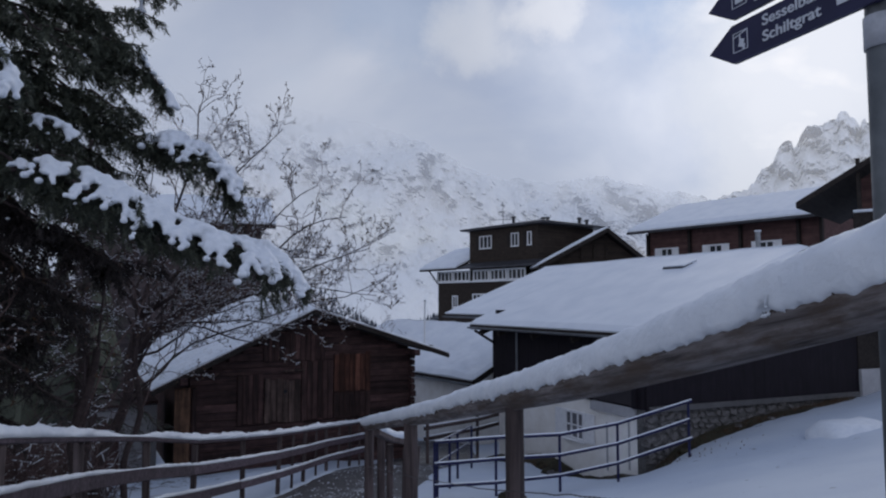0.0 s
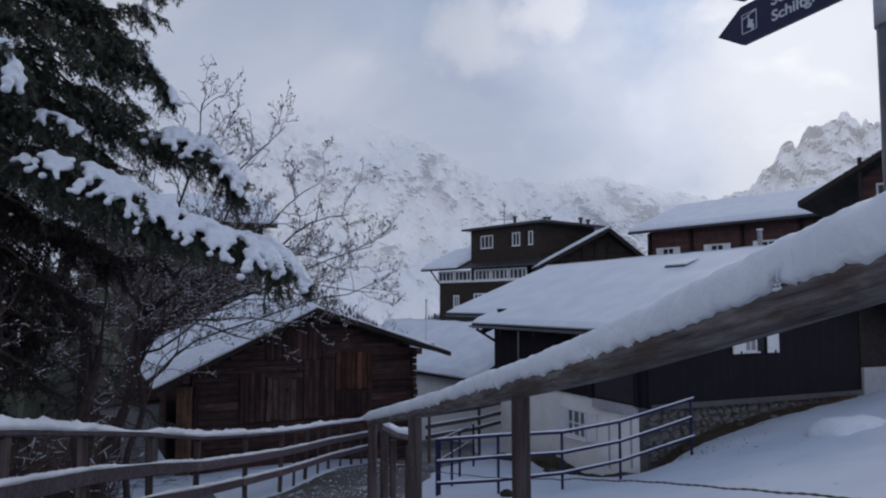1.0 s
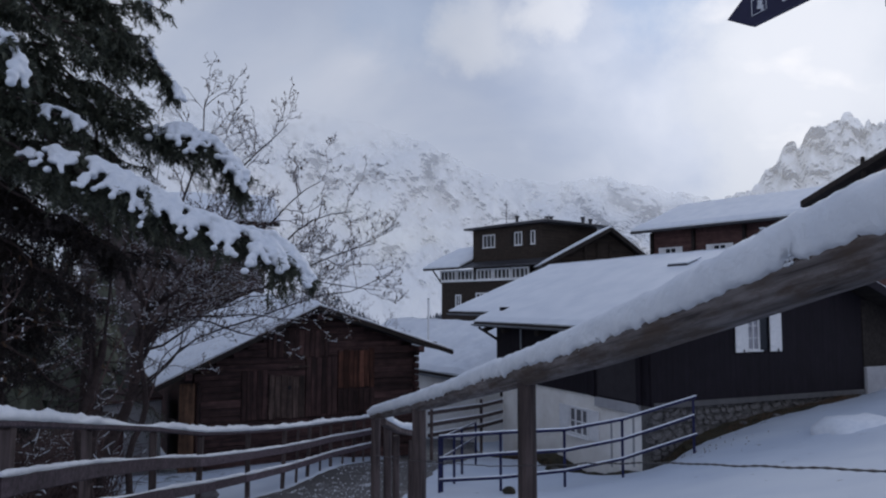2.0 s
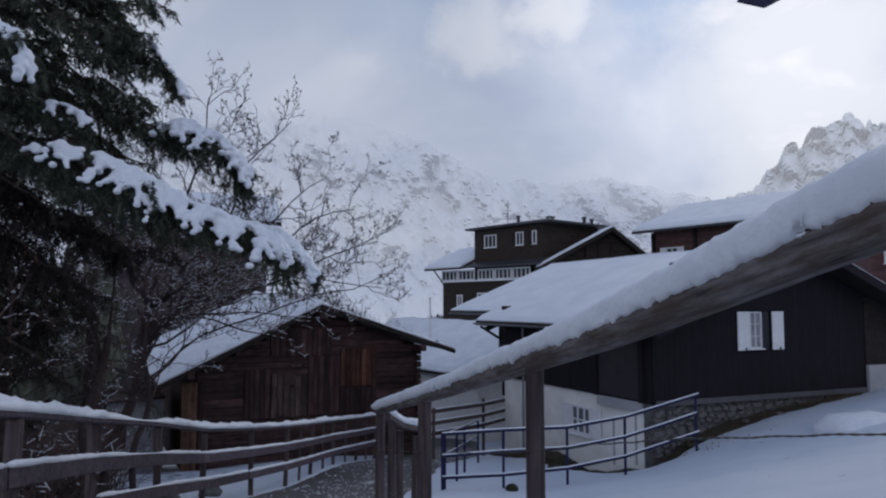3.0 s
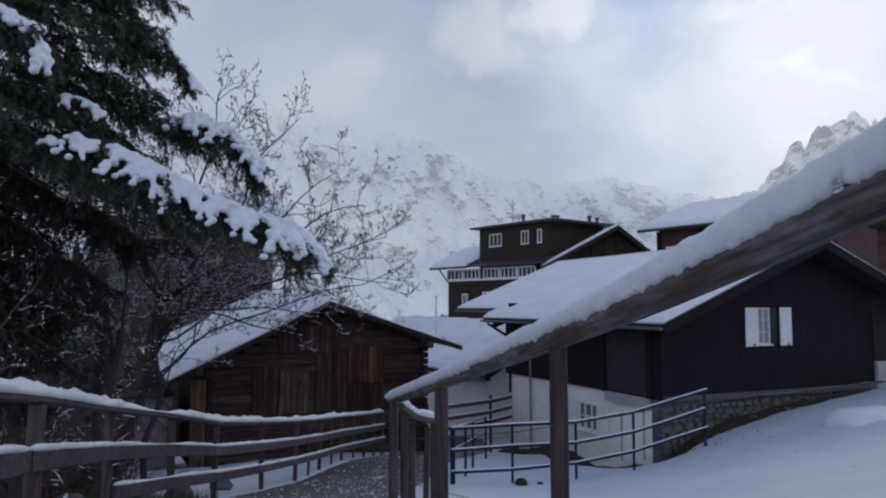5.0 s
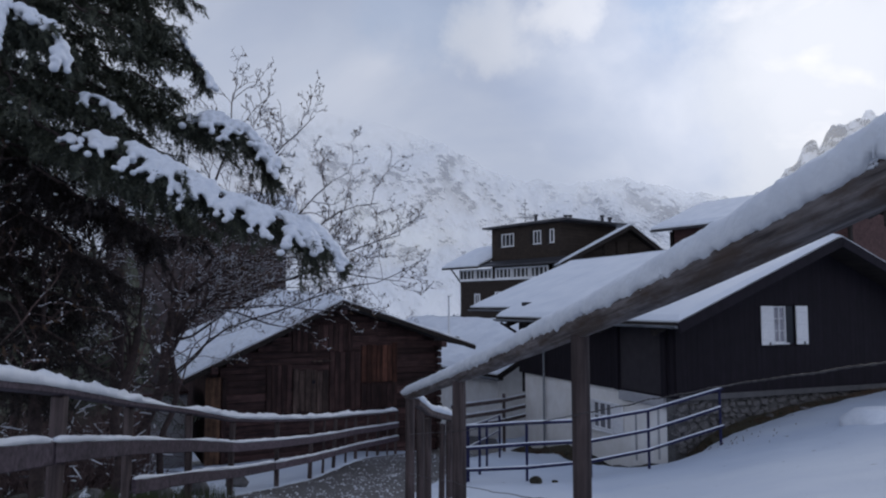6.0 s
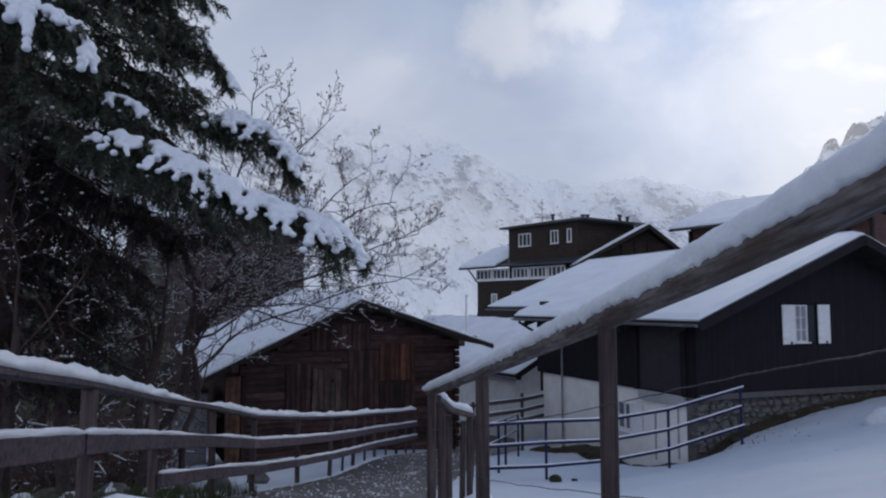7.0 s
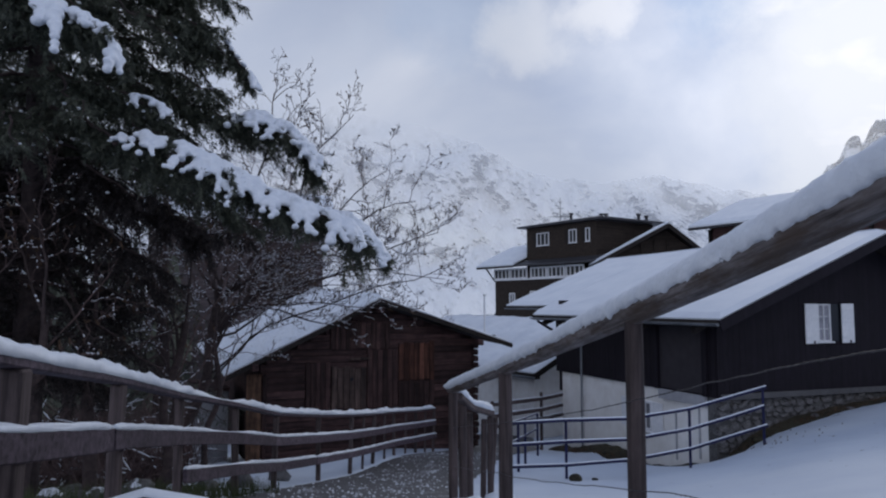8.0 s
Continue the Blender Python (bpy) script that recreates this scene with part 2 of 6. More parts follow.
POLEM = plain_mat("galvanised_pole", (0.08, 0.088, 0.092), (0.16, 0.168, 0.175), 14.0, 0.55, 0.5, relief=0.15)
SIGNBLUE = plain_mat("dark_blue_sign", (0.012, 0.012, 0.045), (0.02, 0.02, 0.065), 10.0, 0.45, relief=0.05)
STICKER = plain_mat("worn_sticker", (0.30, 0.31, 0.34), (0.50, 0.51, 0.55), 30.0, 0.6, relief=0.1)
SIGNTEXT = plain_mat("pale_lettering", (0.55, 0.57, 0.62), (0.66, 0.68, 0.72), 10.0, 0.6, relief=0.05)
GLASS = glass_mat("window_glass")
BARK = plain_mat("dark_bark", (0.026, 0.019, 0.019), (0.080, 0.058, 0.056), 14.0, 0.95, relief=0.8, dist=0.02)
TWIG = plain_mat("brown_twig", (0.055, 0.036, 0.034), (0.155, 0.106, 0.100), 20.0, 0.9)
# low fir boughs: the crown's shade is put into this darker colour
SHADEBOUGH = leaf_mat("shaded_low_boughs", (0.016, 0.013, 0.013), (0.046, 0.037, 0.035))
NEEDLE = leaf_mat("fir_needles", (0.046, 0.051, 0.042), (0.120, 0.129, 0.094))
# distant needles, with bluish distance haze mixed into the colour
HAZEWOOD = leaf_mat("haze_tinted_conifers", (0.032, 0.040, 0.056), (0.090, 0.104, 0.130))
GRASS = leaf_mat("winter_grass", (0.02, 0.035, 0.012), (0.07, 0.075, 0.03))
DEADLEAF = leaf_mat("dead_leaves", (0.035, 0.021, 0.013), (0.115, 0.072, 0.045))


def path_mat():
    m, t, b = mat_base("wet_path", 0.55, 0, 0.4)
    co = coords(t)
    a = nd(t, "ShaderNodeTexNoise", [("Vector", co)], i_Scale=26.0, i_Detail=6.0, i_Roughness=0.7)
    big = nd(t, "ShaderNodeTexNoise", [("Vector", co)], i_Scale=1.6, i_Detail=6.0, i_Roughness=0.6)
    tar = ramp(t, a.outputs[0], [(0.3, (0.024, 0.023, 0.026)), (0.7, (0.068, 0.064, 0.07))]).outputs[0]
    s = nd(t, "ShaderNodeMath", [(0, a.outputs[0]), (1, big.outputs[0])], operation="ADD")
    f = ramp(t, s.outputs[0], [(1.0, g3(0)), (1.12, g3(0.75))])
    f.color_ramp.elements[0].position, f.color_ramp.elements[1].position = 0.0, 1.0
    mr = nd(t, "ShaderNodeMapRange", [("Value", s.outputs[0])], i_From_Min=1.12, i_From_Max=1.24)
    t.links.new(mr.outputs[0], f.inputs[0])
    t.links.new(mixc(t, f.outputs[0], tar, (0.72, 0.75, 0.8)), b.inputs["Base Color"])
    bump(t, b, s.outputs[0], 0.5, 0.02)
    return m


PATHM = path_mat()


def mountain_mat():
    m, t, b = mat_base("hazed_snowy_rock", 0.9, 0, 0.1)
    geo = nd(t, "ShaderNodeNewGeometry")
    pos = geo.outputs["Position"]
    mp = nd(t, "ShaderNodeMapping", [(0, pos)])
    mp.inputs["Rotation"].default_value = (0, radians(-33), 0)
    mps = nd(t, "ShaderNodeMapping", [(0, mp.outputs[0])])
    mps.inputs["Scale"].default_value = (0.0060, 0.006, 0.038)
    a = nd(t, "ShaderNodeTexNoise", [("Vector", mps.outputs[0])], i_Scale=1.7, i_Detail=11.0, i_Roughness=0.74, i_Distortion=0.4)
    big = nd(t, "ShaderNodeTexNoise", [("Vector", pos)], i_Scale=0.0042, i_Detail=3.0)
    sep = nd(t, "ShaderNodeSeparateXYZ", [(0, geo.outputs["Normal"])])
    s = nd(t, "ShaderNodeMath", [(0, sep.outputs[2])], operation="MULTIPLY", i_1=0.26)
    s2 = nd(t, "ShaderNodeMath", [(0, s.outputs[0]), (1, a.outputs[0])], operation="ADD")
    s3 = nd(t, "ShaderNodeMath", [(0, big.outputs[0])], operation="MULTIPLY", i_1=0.26)
    s4 = nd(t, "ShaderNodeMath", [(0, s2.outputs[0]), (1, s3.outputs[0])], operation="ADD")
    fine = nd(t, "ShaderNodeTexNoise", [("Vector", mps.outputs[0])], i_Scale=9.0, i_Detail=8.0, i_Roughness=0.65)
    f1 = nd(t, "ShaderNodeMath", [(0, fine.outputs[0])], operation="MULTIPLY_ADD", i_1=0.95, i_2=-0.475)
    s4 = nd(t, "ShaderNodeMath", [(0, s4.outputs[0]), (1, f1.outputs[0])], operation="ADD")
    px_ = nd(t, "ShaderNodeSeparateXYZ", [(0, pos)])
    bare1 = nd(t, "ShaderNodeMapRange", [("Value", px_.outputs[0])], i_From_Min=150.0, i_From_Max=330.0, i_To_Min=-0.005, i_To_Max=0.065)
    bare2 = nd(t, "ShaderNodeMapRange", [("Value", px_.outputs[2])], i_From_Min=290.0, i_From_Max=210.0, i_To_Min=0.0, i_To_Max=2.6)
    bare3 = nd(t, "ShaderNodeMapRange", [("Value", px_.outputs[0])], i_From_Min=640.0, i_From_Max=560.0, i_To_Min=0.0, i_To_Max=1.0)
    bare4 = nd(t, "ShaderNodeMath", [(0, bare2.outputs[0]), (1, bare3.outputs[0])], operation="MULTIPLY")
    bare5 = nd(t, "ShaderNodeMath", [(0, bare4.outputs[0])], operation="ADD", i_1=1.0)
    bare6 = nd(t, "ShaderNodeMath", [(0, bare1.outputs[0]), (1, bare5.outputs[0])], operation="MULTIPLY")
    s5 = nd(t, "ShaderNodeMath", [(0, s4.outputs[0]), (1, bare6.outputs[0])], operation="SUBTRACT")
    f = nd(t, "ShaderNodeMapRange", [("Value", s5.outputs[0])], i_From_Min=0.46, i_From_Max=0.655)
    # rock colour with the blue of distance haze mixed in
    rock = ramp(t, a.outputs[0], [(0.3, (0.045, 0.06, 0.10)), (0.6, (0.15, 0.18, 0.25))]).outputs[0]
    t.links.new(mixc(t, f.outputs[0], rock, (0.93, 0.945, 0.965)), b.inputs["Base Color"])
    bump(t, b, a.outputs[0], 0.65, 11.0)
    # the high wall turns see-through with height, standing for the cloud base
    sp = nd(t, "ShaderNodeSeparateXYZ", [(0, pos)])
    mp2 = nd(t, "ShaderNodeMapping", [(0, pos)])
    mp2.inputs["Scale"].default_value = (0.003, 0.003, 0.0055)
    c = nd(t, "ShaderNodeTexNoise", [("Vector", mp2.outputs[0])], i_Scale=1.0, i_Detail=5.0)
    cz = nd(t, "ShaderNodeMapRange", [("Value", c.outputs[0])], i_From_Min=0.3, i_From_Max=0.7, i_To_Min=-65.0, i_To_Max=65.0)
    hz = nd(t, "ShaderNodeMath", [(0, sp.outputs[2]), (1, cz.outputs[0])], operation="ADD")
    west = nd(t, "ShaderNodeMapRange", [("Value", sp.outputs[0])], i_From_Min=-180.0, i_From_Max=440.0, i_To_Min=228.0, i_To_Max=58.0)
    east = nd(t, "ShaderNodeMapRange", [("Value", sp.outputs[0])], i_From_Min=690.0, i_From_Max=830.0, i_To_Min=0.0, i_To_Max=400.0)
    side = nd(t, "ShaderNodeMath", [(0, west.outputs[0]), (1, east.outputs[0])], operation="ADD")
    hz2 = nd(t, "ShaderNodeMath", [(0, hz.outputs[0]), (1, side.outputs[0])], operation="SUBTRACT")
    # haze put into the material: see-through as thin mist everywhere, thickening to cloud
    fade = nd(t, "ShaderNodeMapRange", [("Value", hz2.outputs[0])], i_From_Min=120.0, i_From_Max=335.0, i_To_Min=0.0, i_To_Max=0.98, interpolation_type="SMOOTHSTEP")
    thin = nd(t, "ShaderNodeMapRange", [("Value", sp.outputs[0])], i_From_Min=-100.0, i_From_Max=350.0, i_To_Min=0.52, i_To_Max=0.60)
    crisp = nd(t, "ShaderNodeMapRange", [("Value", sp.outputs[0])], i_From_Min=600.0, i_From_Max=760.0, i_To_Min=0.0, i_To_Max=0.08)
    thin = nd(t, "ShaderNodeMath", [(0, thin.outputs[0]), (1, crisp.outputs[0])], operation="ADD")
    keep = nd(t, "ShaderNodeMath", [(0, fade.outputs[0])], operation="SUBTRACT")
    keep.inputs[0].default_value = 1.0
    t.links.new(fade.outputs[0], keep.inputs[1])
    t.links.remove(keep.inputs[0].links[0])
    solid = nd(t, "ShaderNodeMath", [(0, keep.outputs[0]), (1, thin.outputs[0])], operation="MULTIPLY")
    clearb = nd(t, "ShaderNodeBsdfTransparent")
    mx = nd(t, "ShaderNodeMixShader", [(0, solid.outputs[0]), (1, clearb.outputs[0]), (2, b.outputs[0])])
    t.links.new(mx.outputs[0], t.nodes["Material Output"].inputs["Surface"])
    return m


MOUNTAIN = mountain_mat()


# ---- mesh helpers ----
class Geo:
    """Collects vertices and faces of one mesh."""

    def __init__(self):
        self.v, self.f = [], []

    def add(self, verts, faces):
        o = len(self.v)
        self.v.extend(tuple(p) for p in verts)
        self.f.extend(tuple(i + o for i in q) for q in faces)
        return self

    def box(self, sx, sy, sz, m=None, ch=0.0):
        """A box centred on m, with cut edges where ch is given."""
        v, f = box_shape(sx, sy, sz, ch)
        m = m or Matrix()
        return self.add([m @ Vector(p) for p in v], f)

    def tube(self, pts, radii, sides=6, cap=True):
        pts = [Vector(p) for p in pts]
        n = len(pts)
        vs, fs = [], []
        ref = None
        for i, p in enumerate(pts):
            d = (pts[min(i + 1, n - 1)] - pts[max(i - 1, 0)])
            d = d.normalized() if d.length > 1e-9 else Vector((0, 0, 1))
            if ref is None:
                ref = Vector((0, 0, 1)) if abs(d.z) < 0.9 else Vector((1, 0, 0))
            a = d.cross(ref).normalized()
            c = a.cross(d).normalized()
            ref = c
            for k in range(sides):
                w = 2 * math.pi * k / sides
                vs.append(p + (a * math.cos(w) + c * math.sin(w)) * radii[i])
        for i in range(n - 1):
            for k in range(sides):
                k2 = (k + 1) % sides
                fs.append((i * sides + k, i * sides + k2, (i + 1) * sides + k2, (i + 1) * sides + k))
        if cap:
            fs.append(tuple(range(sides))[::-1])
            fs.append(tuple((n - 1) * sides + k for k in range(sides)))
        return self.add(vs, fs)

    def mesh(self, name, smooth=False):
        me = bpy.data.meshes.new(name)
        me.from_pydata(self.v, [], self.f)
        me.update()
        if smooth:
            me.polygons.foreach_set("use_smooth", [True] * len(me.polygons))
        return me


def box_shape(sx, sy, sz, ch=0.0):
    x, y, z = sx / 2, sy / 2, sz / 2
    if ch <= 0:
        v = [(a * x, b * y, c * z) for a in (-1, 1) for b in (-1, 1) for c in (-1, 1)]
        return v, [(0, 1, 3, 2), (4, 6, 7, 5), (0, 4, 5, 1), (2, 3, 7, 6), (0, 2, 6, 4), (1, 5, 7, 3)]
    v, idx = [], {}
    for a in (-1, 1):
        for b in (-1, 1):
            for c in (-1, 1):
                for k, p in enumerate(((a * x, b * (y - ch), c * (z - ch)), (a * (x - ch), b * y, c * (z - ch)), (a * (x - ch), b * (y - ch), c * z))):
                    idx[a, b, c, k] = len(v)
                    v.append(p)
    f = []
    for s in (-1, 1):
        q = [(-1, -1), (1, -1), (1, 1), (-1, 1)]
        f.append(tuple(idx[s, b, c, 0] for b, c in (q if s > 0 else q[::-1])))
        f.append(tuple(idx[a, s, c, 1] for a, c in (q[::-1] if s > 0 else q)))
        f.append(tuple(idx[a, b, s, 2] for a, b in (q if s > 0 else q[::-1])))
    for a in (-1, 1):
        for b in (-1, 1):
            e = (idx[a, b, -1, 0], idx[a, b, -1, 1], idx[a, b, 1, 1], idx[a, b, 1, 0])
            f.append(e if a * b > 0 else e[::-1])
            e = (idx[a, -1, b, 0], idx[a, 1, b, 0], idx[a, 1, b, 2], idx[a, -1, b, 2])
            f.append(e if a * b > 0 else e[::-1])
            e = (idx[-1, a, b, 1], idx[-1, a, b, 2], idx[1, a, b, 2], idx[1, a, b, 1])
            f.append(e if a * b > 0 else e[::-1])
            for c in (-1, 1):
                e = (idx[a, b, c, 0], idx[a, b, c, 1], idx[a, b, c, 2])
                f.append(e if a * b * c > 0 else e[::-1])
    return v, f


def part(name, geo, material, parent=None, label="", smooth=False, at=None):
    """One mesh object, under a thing or under a part of it."""
    me = geo.mesh(name, smooth) if isinstance(geo, Geo) else geo
    if not me.materials:
        me.materials.append(material)
    ob = new(name, me)
    if parent:
        ob.parent = parent
    if at is not None:
        ob.matrix_basis = at
    if label:
        ob["label"] = label
    return ob


def thing(name, label, category, m=None, group="", kind=""):
    ob = new(name)
    ob.empty_display_size = 0.3
    if m is not None:
        ob.matrix_basis = m
    return tagged(ob, label, category, group, kind)


def lerp(a, b, w):
    return a + (b - a) * w


def smooth01(x):
    x = min(1.0, max(0.0, x))
    return x * x * (3 - 2 * x)


def fbm(p, octaves=4):
    return noise.fractal(Vector(p), 0.9, 2.1, octaves)


def curve_at(knots, x):
    """Piecewise smooth value through (x, value) knots."""
    if x <= knots[0][0]:
        return knots[0][1] + (x - knots[0][0]) * (knots[1][1] - knots[0][1]) / (knots[1][0] - knots[0][0])
    for (x0, v0), (x1, v1) in zip(knots, knots[1:]):
        if x <= x1:
            return lerp(v0, v1, (x - x0) / (x1 - x0))
    return knots[-1][1]


# ---- ground ----
FALL = ((-20, 3.4), (0, 0.95), (3.7, 0.22), (8, -0.72), (12, -1.56), (16, -2.25), (20, -2.62), (24, -3.3), (32, -4.4), (60, -7.5), (160, -16), (500, -40))


def path_mid(y):
    """Centre line of the path: it swings to the right below the barn."""
    return curve_at(((-10, 0.9), (0, -0.6), (4, -1.2), (8, -1.85), (12, -2.05), (16, -1.7), (20, -1.15), (26, 0.2), (40, 0.3)), y)


def ground_z(x, y):
    z = (curve_at(FALL, y - 1.0) + 2 * curve_at(FALL, y) + curve_at(FALL, y + 1.0)) / 4
    rise = max(0.0, x - 2.6)
    z += 0.2 * rise if rise < 14 else 2.8 + 0.06 * (rise - 14)
    left = max(0.0, -4.2 - x)
    z -= 0.10 * min(left, 12)
    # hollow along the foot of the chalet's plastered wall
    z -= 0.80 * math.exp(-((x - 4.5) ** 2 + (y - 21.0) ** 2) / 2.4) + 0.62 * math.exp(-((x - 5.2) ** 2 + (y - 18.95) ** 2) / 1.4)
    z -= 0.18 * math.exp(-((x - 4.3) ** 2 + (y - 17.1) ** 2) / 2.0)
    off = abs(x - path_mid(y))
    if off > 1.6 and y < 60:
        z += 0.05 * fbm((x * 0.5, y * 0.5, 0.3)) * min(1, (off - 1.6))
        z += 0.018 * fbm((x * 2.1, y * 2.1, 4.3)) * min(1, (off - 1.6))
    return z


def graded(lo, hi, near, fine, grow=1.12):
    out, s, x = [], fine, 0.0
    while x < max(hi - near, near - lo):
        out.append(x)
        x += s
        if x > 14:
            s *= grow
    pos = [near + o for o in out if near + o < hi] + [hi]
    neg = [near - o for o in out[1:] if near - o > lo] + [lo]
    return sorted(neg) + pos


gx, gy = graded(-600, 600, 1.0, 0.22), graded(-120, 700, 9.0, 0.22)
geo = Geo()
geo.v = [(x, y, ground_z(x, y)) for y in gy for x in gx]
w = len(gx)
geo.f = [(j * w + i, j * w + i + 1, (j + 1) * w + i + 1, (j + 1) * w + i) for j in range(len(gy) - 1) for i in range(w - 1)]
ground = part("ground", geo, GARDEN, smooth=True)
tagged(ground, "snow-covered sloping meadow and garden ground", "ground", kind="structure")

geo = Geo()
ys = [-8 + 0.2 * i for i in range(220)]
for y in ys:
    for k in range(15):
        s = (k / 14 - 0.5) * 2
        wd = 1.36 + 0.10 * fbm((y * 0.9, s > 0, 2.0))
        x = path_mid(y) + s * wd
        geo.v.append((x, y, ground_z(x, y) + 0.015 * (1 - s ** 4) + 0.006 + 0.006 * fbm((x * 3, y * 3, 1))))
geo.f = [(j * 15 + i, j * 15 + i + 1, (j + 1) * 15 + i + 1, (j + 1) * 15 + i) for j in range(len(ys) - 1) for i in range(14)]
tagged(part("road", geo, PATHM, smooth=True), "wet grey footpath with patches of trodden snow", "path", kind="structure")


# ---- mountains ----
def skyline(az):
    """Tangent of the height of the crest, by azimuth in degrees to the right of straight ahead."""
    return curve_at(((-70, 0.36), (-30, 0.33), (-12, 0.272), (-5, 0.247), (-2, 0.228), (0.7, 0.204), (3, 0.180), (7.8, 0.166), (12.2, 0.174), (15.2, 0.160), (17.6, 0.150), (21, 0.136), (23.1, 0.150), (24.4, 0.174), (25.1, 0.192), (25.7, 0.211), (26.0, 0.214), (26.4, 0.202),
                     (27, 0.219), (28, 0.222), (29.2, 0.232), (31, 0.222), (36, 0.23), (45, 0.24), (70, 0.3)), az)


def crest(az):
    """The broken crest line."""
    j = 0.005 if az < 20 else 0.012
    return skyline(az) + j * fbm((az * 0.9, 0.2, 0.0), 5) + 0.4 * j * fbm((az * 4.1, 3.2, 0.0), 3)


LOWEST = -0.075


def mountain_pt(az, q):
    """A point of the face: q runs from its foot to the crest, always climbing as it goes back."""
    a = radians(az)
    e = lerp(LOWEST, crest(az), q)
    r = 520 + 1500 * q ** 0.6
    x0, y0 = math.sin(a) * 1500, e * 1500
    # ribs and gullies running slantwise down the face, with crags between them
    c1, c2 = x0 * 0.78 + y0 * 0.62, x0 * 0.62 - y0 * 0.78
    rib = noise.ridged_multi_fractal(Vector((c1 * 0.0075, c2 * 0.0028, 0.4)), 0.95, 2.1, 7, 1.0, 2.0) - 1.1
    crag = noise.ridged_multi_fractal(Vector((x0 * 0.016, y0 * 0.012, 7.4)), 0.9, 2.2, 6, 1.0, 2.0) - 1.1
    r *= 1 + min(1.0, q * 3) * (0.085 * rib + 0.045 * crag)
    return r * math.sin(a), r * math.cos(a), e * r


geo = Geo()
NA, NR = 860, 190
for j in range(NR):
    for i in range(NA):
        geo.v.append(mountain_pt(-62 + 124 * i / (NA - 1), j / (NR - 1)))
geo.f = [(j * NA + i, j * NA + i + 1, (j + 1) * NA + i + 1, (j + 1) * NA + i) for j in range(NR - 1) for i in range(NA - 1)]
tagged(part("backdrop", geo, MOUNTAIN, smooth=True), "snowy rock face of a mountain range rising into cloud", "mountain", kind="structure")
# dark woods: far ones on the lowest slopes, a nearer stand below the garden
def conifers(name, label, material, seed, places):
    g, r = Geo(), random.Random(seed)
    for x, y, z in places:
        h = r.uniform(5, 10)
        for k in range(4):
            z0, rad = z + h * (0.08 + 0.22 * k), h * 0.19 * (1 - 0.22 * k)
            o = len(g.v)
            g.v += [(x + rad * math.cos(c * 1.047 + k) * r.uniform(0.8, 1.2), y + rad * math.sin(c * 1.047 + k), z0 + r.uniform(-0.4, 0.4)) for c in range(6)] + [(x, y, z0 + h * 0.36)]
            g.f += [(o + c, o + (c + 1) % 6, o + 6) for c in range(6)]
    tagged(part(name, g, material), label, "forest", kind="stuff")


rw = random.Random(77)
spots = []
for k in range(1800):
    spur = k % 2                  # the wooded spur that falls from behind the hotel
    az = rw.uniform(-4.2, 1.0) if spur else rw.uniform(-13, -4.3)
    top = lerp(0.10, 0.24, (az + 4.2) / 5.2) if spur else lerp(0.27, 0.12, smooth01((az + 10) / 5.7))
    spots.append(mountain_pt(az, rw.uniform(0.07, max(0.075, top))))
conifers("forest", "dark conifer woods on the far slope", HAZEWOOD, 78, spots)
spots = []
for k in range(380):
    y = rw.uniform(30, 62)
    x = y * math.tan(radians(rw.uniform(-50, -24)))
    spots.append((x, y, ground_z(x, y) - 0.3))
conifers("conifer_stand", "dark stand of conifers below the garden", NEEDLE, 79, spots)


# ---- roofs and snow ----
def quad_grid(p00, p10, p11, p01, nu, nv):
    p00, p10, p11, p01 = map(Vector, (p00, p10, p11, p01))
    return [[p00.lerp(p10, i / nu).lerp(p01.lerp(p11, i / nu), j / nv) for i in range(nu + 1)] for j in range(nv + 1)]


def slab(p00, p10, p11, p01, thick):
    """A roof plate whose top face is the given quad."""
    g = Geo()
    top = [Vector(p) for p in (p00, p10, p11, p01)]
    bot = [p - Vector((0, 0, thick)) for p in top]
    g.add(top + bot, [(0, 1, 2, 3), (7, 6, 5, 4), (0, 4, 5, 1), (1, 5, 6, 2), (2, 6, 7, 3), (3, 7, 4, 0)])
    return g


